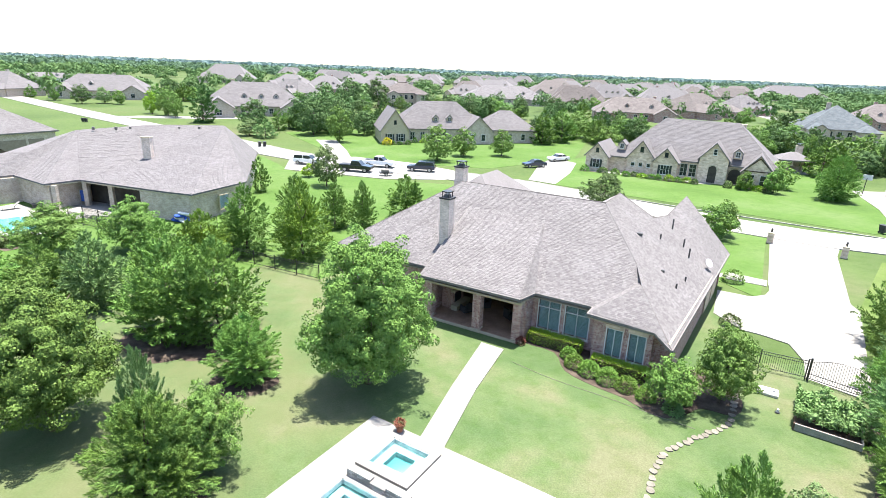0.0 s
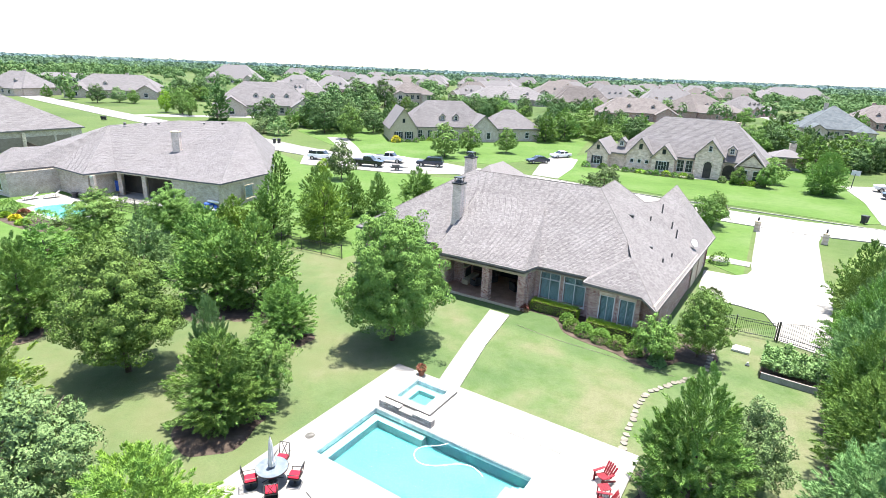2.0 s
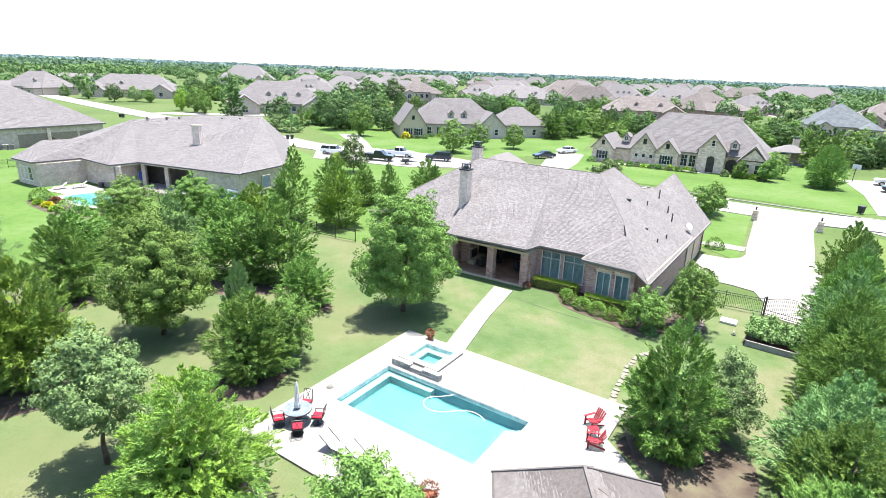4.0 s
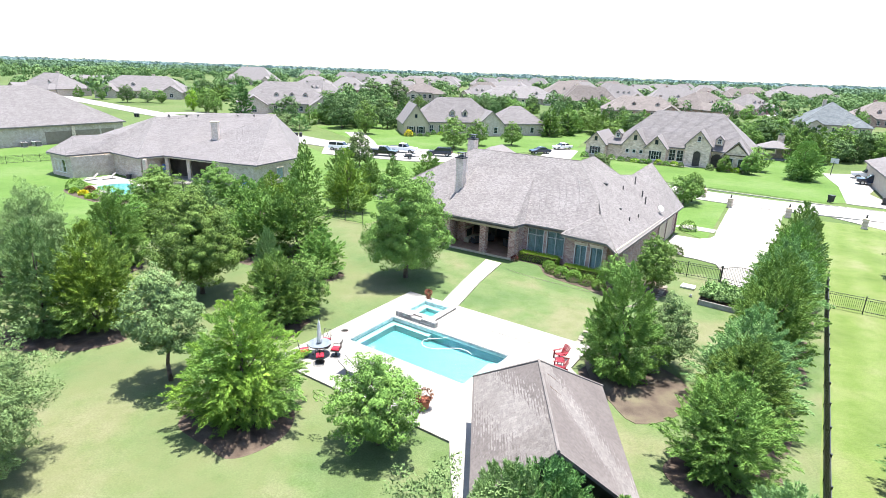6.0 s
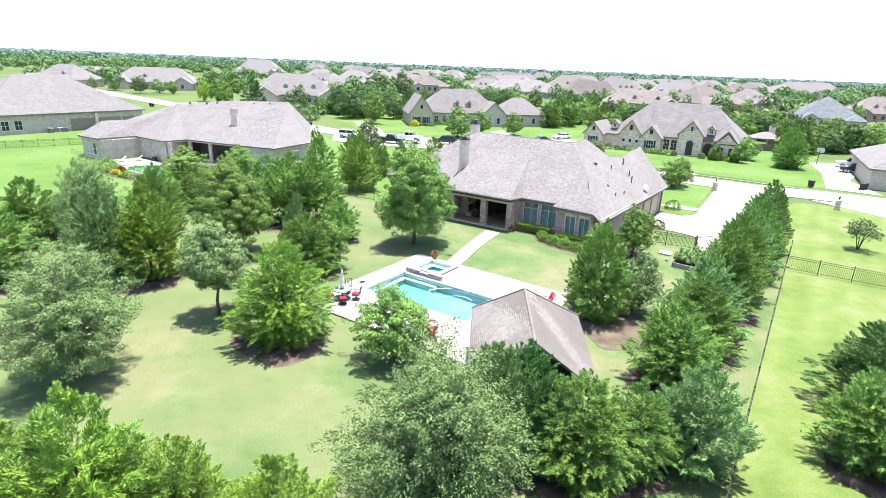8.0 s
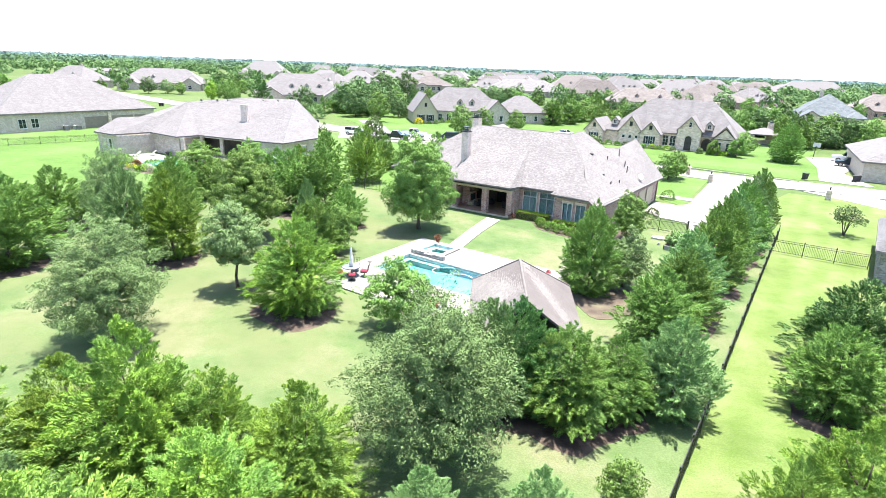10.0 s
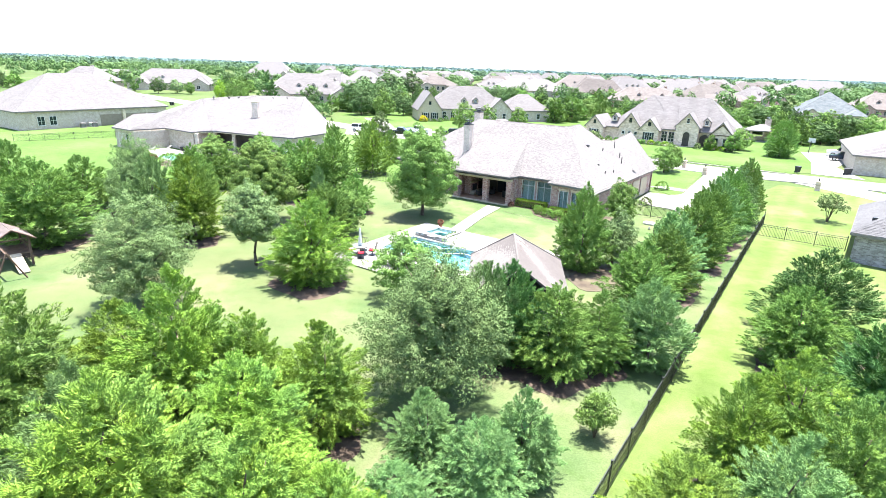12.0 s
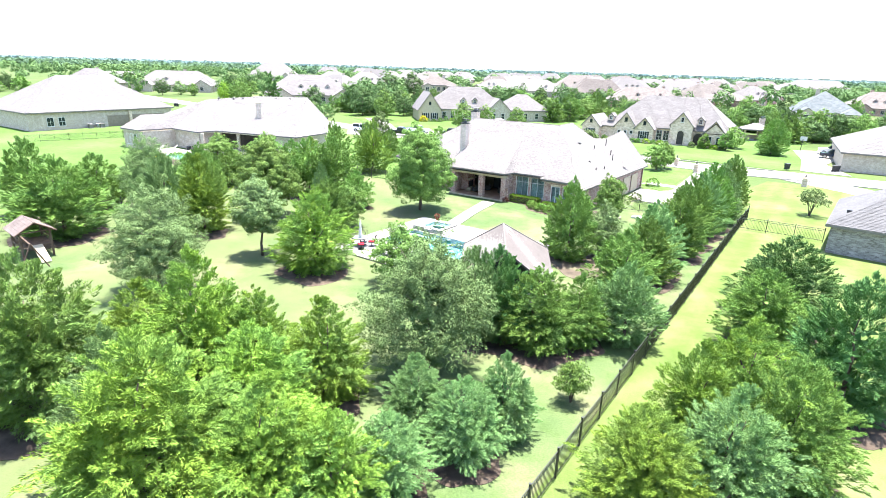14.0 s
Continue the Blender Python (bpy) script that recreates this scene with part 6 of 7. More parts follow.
def hedge(p, q, width, h, label, tone="shrub"):
    """Box hedge clipped flat, with small leaves standing out of its faces."""
    p, q = Vector(p), Vector(q)
    L = (q - p).length
    rng = np.random.default_rng(int(L * 100))
    n = int(L * 900)
    v = rng.uniform([0, -0.5, 0], [1, 0.5, 1], (n, 3))
    f = rng.integers(0, 5, n)
    v[f < 2, 2] = 1
    v[f == 2, 1], v[f == 3, 1] = -0.5, 0.5
    e = f == 4
    v[e, 0] = np.round(v[e, 0])
    pos = v * [L, width, h] + rng.normal(scale=0.035, size=(n, 3))
    way = np.stack([rng.normal(scale=0.5, size=n), v[:, 1] * 1.5 + rng.normal(scale=0.4, size=n), v[:, 2] + rng.normal(scale=0.4, size=n)], 1)
    ob = thing("hedge", label, "hedge", pose(p.x, p.y, 0, 0, 0, math.degrees(math.atan2(q.y - p.y, q.x - p.x))))
    link("foliage", leaves("foliage", pos, way, 0.13, 0.075, rng), tone, ob)
    part("foliage", box(0.04, L - 0.04, -width / 2 + 0.05, width / 2 - 0.05, 0, h - 0.06), "mulch", ob)
    return ob


sheet("mulch_bed", smooth_ring([(6.5, 10.9), (8.3, 9.6), (8.5, 7.3), (9.9, 5.6), (11.3, 4.4), (12.6, 2.7), (14.1, 2.9), (15.4, 3.6), (17.0, 3.0), (18.2, 4.6), (17.6, 7.4), (14.2, 8.4), (10, 10.4), (7, 12.2)], 3), -0.005, "mulch", "dark mulched planting bed along the house", "mulch bed", 0.03)
hedge((6.9, 11.35), (10.0, 9.5), 0.8, 0.8, "low clipped lime-green hedge under the windows")
hedge((10.3, 7.9), (13.2, 6.15), 0.8, 0.8, "low clipped lime-green hedge under the windows")
for x, y, r in ((9.1, 9.0, 0.5), (9.25, 7.9, 0.6), (9.9, 7.0, 0.62), (10.8, 6.15, 0.66), (11.7, 5.4, 0.62), (12.5, 4.4, 0.55), (14.6, 4.2, 0.5)):
    bush("boxwood_bush", "round clipped green boxwood bush in the mulch bed", x, y, r * 1.08, r * 1.35, "hedge_leaf", 1300, 0.12, 0, "bush", "boxwood bushes along the bed")
bush("flower_bush", "small red-leaved flowering plant beside the patio", 6.2, 10.7, 0.36, 0.5, "flower_red", 420, 0.12)
bush("agave", "grey-green spiky plant in the mulch bed", 13.6, 3.2, 0.5, 0.5, "cedar_blue", 300, 0.3)

gh = bpy.data.curves.new("hose", "CURVE")
gh.dimensions, gh.bevel_depth = "3D", 0.011
spl = gh.splines.new("NURBS")
line = [(5.3, 8.25), (7.0, 6.6), (8.8, 5.4), (11.0, 4.0), (12.5, 2.8), (14.2, 1.7)]
spl.points.add(len(line) - 1)
for p, (x, y) in zip(spl.points, line):
    p.co = (x, y, 0.0, 1)
spl.use_endpoint_u = True
tagged(link("garden_hose", gh, "flagstone"), "thin pale garden hose lying across the lawn", "hose")

# stepping stones from terrace to side yard
rg = random.Random(2)
steps = [(18.3, 5.5), (17.9, 4.7), (17.4, 3.9), (16.8, 3.0), (16.2, 2.2), (15.5, 1.7), (14.8, 1.4), (14.2, 1.0), (13.5, 0.7), (12.8, 0.35), (12.1, -0.05), (11.5, -0.6), (11.0, -1.3), (10.5, -2.1), (10.1, -2.9), (9.6, -3.7), (9.1, -4.6), (8.8, -5.3)]
for x, y in steps + [((a[0] + b[0]) / 2 + rg.uniform(-0.08, 0.08), (a[1] + b[1]) / 2 + rg.uniform(-0.08, 0.08)) for a, b in zip(steps, steps[1:])]:
    ring = [(x + math.cos(a) * rg.uniform(0.13, 0.25), y + math.sin(a) * rg.uniform(0.13, 0.24)) for a in np.linspace(0, 6.283, 8)[:-1]]
    solid("stepping_stone", prism(smooth_ring(ring, 2), -0.05, rg.uniform(0.015, 0.045)), "flagstone", "irregular pale flagstone set in the lawn", "stepping stone", None, "stepping stones to the side yard")

# raised vegetable bed
rb = thing("raised_bed", "timber raised bed full of leafy vegetables", "garden bed", pose(19.6, 1.9, 0, 0, 0, -35))
for x0, x1, y0, y1 in ((0, 2.9, -0.08, 0.0), (0, 2.9, 3.1, 3.18), (-0.08, 0, -0.08, 3.18), (2.9, 2.98, -0.08, 3.18)):
    part("board", box(x0, x1, y0, y1, 0, 0.4), "wood" if x0 < 0 else "joint", rb)
part("soil", box(0, 2.9, 0, 3.1, 0, 0.3), "mulch", rb)
prng = np.random.default_rng(6)
pp = prng.uniform([-0.15, 0.2, 0.3], [2.95, 3.4, 1.25], (4200, 3))
pp[:, 2] = 0.3 + (pp[:, 2] - 0.3) * (0.5 + 0.5 * np.sin(pp[:, 0] * 4) * np.cos(pp[:, 1] * 3)) + 0.25
link("foliage", leaves("foliage", pp, prng.normal(size=pp.shape) + [0, 0, 0.6], 0.26, 0.13, prng), "cedar_blue", rb, "dense blue-green leafy plants")
ub = thing("utility_box", "low pale utility vault lid in the lawn", "utility box", pose(20.2, 5.4, 0, 0, 0, -33))
part("body", box(-0.55, 0.55, -0.4, 0.4, 0, 0.16, None, 0.02), "white", ub)
part("lid", box(-0.5, 0.5, -0.35, 0.35, 0.16, 0.2, None, 0.015), "canvas", ub)
part("latch", box(0.25, 0.36, -0.08, 0.02, 0.2, 0.225), "dark", ub)
sp = thing("sprinkler", "small white sprinkler head in the grass", "sprinkler", pose(19.6, 3.4, 0))
part("head", cyl(0.09, 0.06, 0, 0.22, seg=10), "white", sp)
part("base", cyl(0.14, 0.14, 0, 0.04, seg=10), "dark", sp)


# ---- fences ----
PICKET = bpy.data.meshes.new("picket")
bm = box(-0.009, 0.009, -0.009, 0.009, 0.06, 1.27)
bm.to_mesh(PICKET)
bm.free()
PICKET.materials.append(M["metal_black"])


def fence(p, q, label, step=2.4, h=1.3, single=0, gap=0.125):
    """Black metal picket fence from p to q; the first `single` panels have their pickets as objects of their own."""
    p, q = Vector(p), Vector(q)
    L = (q - p).length
    ob = thing("fence", label, "fence", pose(p.x, p.y, 0, 0, 0, math.degrees(math.atan2(q.y - p.y, q.x - p.x))), kind="structure")
    n = max(1, round(L / step))
    joined = None
    for i in range(n + 1):
        post = part("post", box(L * i / n - 0.035, L * i / n + 0.035, -0.035, 0.035, -0.05, h + 0.08), "metal_black", ob)
        part("post_cap", box(L * i / n - 0.045, L * i / n + 0.045, -0.045, 0.045, h + 0.08, h + 0.11), "metal_black", post)
    for i in range(n):
        a, b = L * i / n + 0.035, L * (i + 1) / n - 0.035
        for z in (0.16, h - 0.22, h - 0.04):
            part("rail", box(a, b, -0.016, 0.016, z - 0.016, z + 0.016), "metal_black", ob)
        k = int((b - a) / gap)
        for j in range(1, k + 1):
            x = a + (b - a) * j / (k + 1)
            if i < single:
                o = link("picket", PICKET, None, ob)
                o.location = (x, 0, 0)
            else:
                joined = box(x - 0.009, x + 0.009, -0.009, 0.009, 0.06, h - 0.03, joined) if joined is None or i < 0 else joined
                if joined is not None:
                    bmesh.ops.create_cube(joined, size=1.0, matrix=Matrix.LocRotScale((x, 0, (h + 0.03) / 2), None, (0.018, 0.018, h - 0.09)))
    if joined is not None:
        tagged(part("pickets", joined, "metal_black", ob), "", "", "", "stuff")
    return ob


fence((2.75, -39.9), (29.8, 2.6), "long black metal picket fence between the lawns", single=14)
fence((29.8, 2.6), (36.0, -1.2), "black metal picket fence across the side lawn")
fence((29.8, 2.6), (32.8, 7.2), "black metal picket fence behind the cedars")
fence((18.9, 9.4), (23.5, 7.1), "black metal picket fence beside the driveway gate")
fence((-40, 36), (-9.6, 21.2), "black metal picket fence behind the back yard trees")
fence((-41, -12), (-30.5, 6.5), "black metal picket fence at the edge of the lawn")
fence((-78, 43), (-66.3, 53.4), "dark metal fence across the neighbour's field")
fence((-39.6, 37.8), (-34.4, 35.0), "black metal picket fence round the neighbour's pool")
fence((-26.2, 34.2), (-23.6, 35.4), "black metal picket fence beside the neighbour's house")
fence((-66.3, 53.4), (-66.4, 66), "dark metal fence across the neighbour's field")

gate = thing("driveway_gate", "arched black metal driveway gate, closed", "gate", pose(23.6, 7.0, 0, 0, 0, math.degrees(math.atan2(-2.5, 2.6))))
GL = 3.65
for x in (0, GL):
    part("gate_post", box(x - 0.06, x + 0.06, -0.06, 0.06, -0.05, 1.5), "metal_black", gate)
arc = lambda x: 1.25 + 0.5 * math.sin(math.pi * x / GL)
for k in range(12):
    x0, x1 = 0.06 + (GL - 0.12) * k / 12, 0.06 + (GL - 0.12) * (k + 1) / 12
    part("top_rail", rod((x0, 0, arc(x0)), (x1, 0, arc(x1)), 0.022), "metal_black", gate)
for z in (0.15, 0.45):
    part("rail", box(0.06, GL - 0.06, -0.018, 0.018, z - 0.018, z + 0.018), "metal_black", gate)
for k in range(28):
    x = 0.14 + (GL - 0.28) * k / 27
    part("bar", box(x - 0.01, x + 0.01, -0.01, 0.01, 0.12, arc(x)), "metal_black", gate)


# ---- terrace furniture ----
def ring_pts(r, n):
    return [(r * math.cos(2 * math.pi * i / n), r * math.sin(2 * math.pi * i / n)) for i in range(n)]


tb = thing("patio_table", "round slate-topped patio table with metal base", "table", pose(-7.5, -8.35, 0.1))
part("tabletop", prism(ring_pts(0.68, 40), 0.69, 0.73), "table", tb)
part("rim", merge(None, cyl(0.695, 0.695, 0.675, 0.715, seg=40)), "metal_black", tb)
part("pedestal", cyl(0.07, 0.05, 0.03, 0.68, seg=12), "metal_black", tb)
for k in range(4):
    a = k * math.pi / 2 + 0.4
    part("foot", rod((0, 0, 0.2), (0.45 * math.cos(a), 0.45 * math.sin(a), 0.02), 0.022), "metal_black", tb)
um = thing("umbrella", "closed white patio umbrella standing in the table", "umbrella", pose(-7.5, -8.35, 0.1) @ Matrix.Diagonal((0.75, 0.75, 0.9, 1)))
part("pole", cyl(0.022, 0.022, 0.0, 2.55, seg=8), "metal_grey", um)
bm = bmesh.new()
prof = [(0.9, 0.17), (1.1, 0.19), (1.35, 0.13), (1.5, 0.15), (1.8, 0.11), (2.1, 0.1), (2.4, 0.05), (2.5, 0.02)]
rows_ = [[bm.verts.new((r * (1 + 0.22 * (i % 2)) * math.cos(i * math.pi / 8), r * (1 + 0.22 * (i % 2)) * math.sin(i * math.pi / 8), z)) for i in range(16)] for z, r in prof]
for a, b in zip(rows_, rows_[1:]):
    for i in range(16):
        j = (i + 1) % 16
        bm.faces.new((a[i], a[j], b[j], b[i]))
bm.faces.new(rows_[-1])
part("canopy", bm, "canvas", um, "furled white canvas")
part("strap", cyl(0.15, 0.15, 1.36, 1.42, seg=14), "canvas", um)
part("finial", cyl(0.03, 0.01, 2.5, 2.6, seg=8), "metal_grey", um)
part("base", cyl(0.26, 0.22, 0.0, 0.1, seg=16), "metal_black", um)

ch = thing("patio_chair", "dark metal swivel patio chair with red seat cushion", "chair", pose(-8.3, -8.75, 0.1, 0, 0, 20), "chairs round the patio table")
part("cushion", box(-0.25, 0.25, -0.25, 0.25, 0.4, 0.5, None, 0.04), "red_cloth", ch, "red seat cushion")
part("seat_frame", box(-0.27, 0.27, -0.27, 0.27, 0.36, 0.4), "metal_black", ch)
part("swivel_ring", merge(None, cyl(0.27, 0.27, 0.02, 0.05, seg=20)), "metal_black", ch)
part("stem", cyl(0.05, 0.05, 0.05, 0.36, seg=8), "metal_black", ch)
for s in (-1, 1):
    part("back_post", rod((-0.26, s * 0.24, 0.38), (-0.38, s * 0.22, 1.0), 0.018), "metal_black", ch)
    part("armrest", rod((-0.3, s * 0.29, 0.64), (0.22, s * 0.29, 0.62), 0.02), "metal_black", ch)
    part("arm_support", rod((0.2, s * 0.29, 0.62), (0.22, s * 0.27, 0.38), 0.016), "metal_black", ch)
part("top_rail", rod((-0.38, -0.22, 1.0), (-0.38, 0.22, 1.0), 0.02), "metal_black", ch)
part("splat", rod((-0.27, -0.12, 0.45), (-0.37, 0.12, 0.97), 0.015), "metal_black", ch)
part("splat", rod((-0.27, 0.12, 0.45), (-0.37, -0.12, 0.97), 0.015), "metal_black", ch)
for x, y in ((-7.25, -9.35), (-6.5, -8.45), (-7.35, -7.4)):
    copy_thing(ch, pose(x, y, 0.1, 0, 0, math.degrees(math.atan2(-8.35 - y, -7.5 - x))))

ad = thing("adirondack_chair", "red painted wooden adirondack chair on the terrace", "chair", pose(7.1, -7.8, 0.1, 0, 0, 205) @ Matrix.Scale(0.86, 4), "red chairs beside the pool")
for k in range(5):
    y = -0.24 + k * 0.12
    part("back_slat", slab([(-0.25, y - 0.05, 0.32), (-0.25, y + 0.05, 0.32), (-0.58, y * 1.25 + 0.055, 1.0 - abs(k - 2) * 0.04), (-0.58, y * 1.25 - 0.055, 1.0 - abs(k - 2) * 0.04)], 0.025), "red", ad)
    part("seat_slat", box(-0.22 + k * 0.11, -0.13 + k * 0.11, -0.28, 0.28, 0.3 + k * 0.02, 0.325 + k * 0.02), "red", ad)
for s in (-1, 1):
    part("armrest", box(-0.35, 0.42, s * 0.34 - 0.07, s * 0.34 + 0.07, 0.56, 0.585), "red", ad)
    part("front_leg", box(0.28, 0.38, s * 0.31 - 0.02, s * 0.31 + 0.02, 0, 0.56), "red", ad)
    part("side_rail", slab([(0.38, s * 0.29 - 0.015, 0.38), (0.38, s * 0.29 + 0.015, 0.38), (-0.6, s * 0.29 + 0.015, 0.1), (-0.6, s * 0.29 - 0.015, 0.1)], 0.1), "red", ad)
part("back_brace", box(-0.42, -0.39, -0.36, 0.36, 0.5, 0.56), "red", ad)
copy_thing(ad, pose(6.75, -9.35, 0.1, 0, 0, 170))
copy_thing(ad, pose(-1.1, -13.4, 0.1, 0, 0, 60))
st = thing("side_table", "small red wooden side table", "table", pose(6.9, -8.6, 0.1, 0, 0, 10))
for k in range(4):
    part("slat", box(-0.24 + k * 0.125, -0.13 + k * 0.125, -0.22, 0.22, 0.4, 0.42), "red", st)
for a in (-1, 1):
    for b in (-1, 1):
        part("leg", box(a * 0.2 - 0.02, a * 0.2 + 0.02, b * 0.18 - 0.02, b * 0.18 + 0.02, 0, 0.4), "red", st)

lg = thing("sun_lounger", "pale fabric sun lounger with dark metal frame", "lounger", pose(-5.0, -10.6, 0.1, 0, 0, 150), "loungers by the pool")
part("sling", slab([(-0.9, -0.3, 0.34), (0.3, -0.3, 0.34), (0.3, 0.3, 0.34), (-0.9, 0.3, 0.34)], 0.03), "sling", lg)
part("backrest", slab([(0.3, -0.3, 0.34), (0.95, -0.3, 0.78), (0.95, 0.3, 0.78), (0.3, 0.3, 0.34)], 0.03), "sling", lg)
for s in (-1, 1):
    part("side_rail", rod((-0.92, s * 0.32, 0.33), (0.4, s * 0.32, 0.33), 0.02), "metal_black", lg)
    part("back_rail", rod((0.3, s * 0.32, 0.34), (0.97, s * 0.32, 0.8), 0.02), "metal_black", lg)
    for x in (-0.8, 0.35):
        part("leg", rod((x, s * 0.32, 0.33), (x - 0.05, s * 0.32, 0.0), 0.018), "metal_black", lg)
copy_thing(lg, pose(-3.7, -11.3, 0.1, 0, 0, 150))


def planter(x, y, r, h, tone, label, z=0.1):
    ob = thing("planter", label, "planter", pose(x, y, z))
    part("pot", cyl(r * 0.7, r, 0, h, seg=16), "terracotta", ob)
    part("rim", cyl(r * 1.08, r * 1.08, h - 0.05, h + 0.01, seg=16), "terracotta", ob)
    rng = np.random.default_rng(int(abs(x * 50)))
    d = unit(rng.normal(size=(420, 3)))
    link("flower_clump", leaves("flower_clump", d * [r * 1.5, r * 1.5, r * 1.3] * rng.uniform(0.6, 1, (420, 1)) + [0, 0, h + r * 0.8], d, 0.12, 0.08, rng), tone, ob)
    return ob


planter(-1.35, 0.75, 0.2, 0.3, "flower_red", "terracotta pot of red flowers on the terrace corner")
planter(-0.9, -13.5, 0.3, 0.5, "flower_red", "pot of red flowers at the terrace edge")
sk = solid("sprinkler_rock", prism(smooth_ring(ring_pts(0.25, 7), 2), -0.03, 0.1), "canvas", "pale stone in the grass beside the terrace", "stone", pose(-6.6, -5.2, 0))

# patio interior
fp = thing("fireplace", "cream outdoor fireplace under the patio roof", "fireplace", pose(-0.8, 14.35, 0.12, 0, 0, -31) @ pose(1.15, 3.4, 0))
part("body", box(-0.7, 0.2, -0.9, 0.9, 0, 2.9), "brick", fp)
part("hearth", box(0.2, 0.75, -1.1, 1.1, 0, 0.4, None, 0.02), "cream", fp)
part("mantel", box(0.1, 0.45, -1.0, 1.0, 1.4, 1.55, None, 0.02), "cream", fp)
part("firebox", box(0.15, 0.215, -0.5, 0.5, 0.42, 1.15), "dark", fp)
for u, v, tn in ((2.6, 2.6, 150), (3.3, 4.2, 230), (5.8, 3.4, 60)):
    c = thing("patio_armchair", "dark wicker patio armchair under the roof", "chair", pose(-0.8, 14.35, 0.12, 0, 0, -31) @ pose(u, v, 0, 0, 0, tn), "armchairs on the covered patio")
    part("seat", box(-0.35, 0.35, -0.35, 0.35, 0.1, 0.42, None, 0.04), "dark", c)
    part("backrest", box(-0.42, -0.3, -0.35, 0.35, 0.3, 0.9, None, 0.04), "dark", c)
    for s in (-1, 1):
        part("armrest", box(-0.35, 0.35, s * 0.38 - 0.05, s * 0.38 + 0.05, 0.1, 0.62, None, 0.03), "dark", c)


# ---- vehicles ----
def wheel(parent, x, y, r, w=0.22):
    m = pose(x, y, r, 90, 0, 0)
    t = part("wheel", cyl(r, r, -w / 2, w / 2, seg=20), "tyre", parent)
    t.matrix_basis = m
    part("rim", cyl(r * 0.62, r * 0.62, -w / 2 - 0.01, w / 2 + 0.01, seg=14), "metal_grey", t)


def extrude_side(profile, y0, y1, bm=None, bevel=0.0):
    own = bmesh.new()
    a, b = [own.verts.new((x, y0, z)) for x, z in profile], [own.verts.new((x, y1, z)) for x, z in profile]
    own.faces.new(a)
    own.faces.new(b[::-1])
    for i in range(len(profile)):
        j = (i + 1) % len(profile)
        own.faces.new((a[i], a[j], b[j], b[i]))
    bmesh.ops.recalc_face_normals(own, faces=own.faces)
    if bevel:
        bmesh.ops.bevel(own, geom=own.edges[:], offset=bevel, segments=2, affect="EDGES", profile=0.6)
    return merge(bm, own)


def vehicle(kind, paint, x, y, turn, label, category):
    ob = thing(category.replace(" ", "_"), label, category, pose(x, y, 0.02, 0, 0, turn))
    if kind == "pickup":
        L, W2, r = 5.8, 0.98, 0.4
        body = [(-2.9, 0.5), (2.75, 0.5), (2.9, 0.7), (2.88, 1.08), (1.35, 1.22), (-0.75, 1.25), (-2.9, 1.2)]
        cab = [(-0.85, 1.2), (1.3, 1.2), (0.65, 1.85), (-0.65, 1.88)]
    elif kind == "suv":
        L, W2, r = 5.0, 0.96, 0.38
        body = [(-2.45, 0.45), (2.35, 0.45), (2.5, 0.65), (2.45, 1.0), (1.2, 1.12), (-2.4, 1.15), (-2.5, 0.8)]
        cab = [(-2.4, 1.1), (1.2, 1.1), (0.55, 1.72), (-2.15, 1.76)]
    else:
        L, W2, r = 4.7, 0.9, 0.33
        body = [(-2.3, 0.35), (2.25, 0.35), (2.35, 0.55), (2.25, 0.78), (1.05, 0.95), (-1.7, 0.98), (-2.35, 0.9)]
        cab = [(-1.75, 0.92), (1.05, 0.92), (0.25, 1.4), (-1.0, 1.42)]
    part("body", extrude_side(body, -W2, W2, None, 0.06), paint, ob)
    part("cab_glass", extrude_side(cab, -W2 * 0.86, W2 * 0.86, None, 0.05), "glass_dark", ob)
    (xa, za), (xb, zb) = cab[2], cab[3]
    part("roof", box(xb + 0.02, xa - 0.02, -W2 * 0.8, W2 * 0.8, zb - 0.06, zb + 0.03, None, 0.03), paint, ob)
    for s in (-1, 1):
        for px in ((cab[0][0] + cab[1][0]) / 2, ):
            part("pillar", box(px - 0.05, px + 0.05, s * W2 * 0.87 - 0.02, s * W2 * 0.87 + 0.02, cab[0][1], zb), paint, ob)
        part("headlight", box(L / 2 - 0.12, L / 2 - 0.02, s * W2 * 0.7 - 0.15, s * W2 * 0.7 + 0.15, 0.72 if kind != "car" else 0.6, 0.88 if kind != "car" else 0.72), "metal_grey", ob)
        part("taillight", box(-L / 2 - 0.02, -L / 2 + 0.06, s * W2 * 0.82 - 0.08, s * W2 * 0.82 + 0.08, 0.8, 1.05 if kind != "car" else 0.92), "red", ob)
        part("mirror", box(cab[1][0] - 0.35, cab[1][0] - 0.2, s * (W2 + 0.1) - 0.1, s * (W2 + 0.1) + 0.1, 1.12 if kind != "car" else 0.92, 1.28 if kind != "car" else 1.05), paint, ob)
        for wx in (-L * 0.31, L * 0.31):
            wheel(ob, wx, s * (W2 - 0.08), r)
    if kind == "pickup":
        part("cargo_bed", box(-2.78, -0.95, -0.8, 0.8, 1.15, 1.262), "dark", ob, "dark open cargo bed")
    return ob


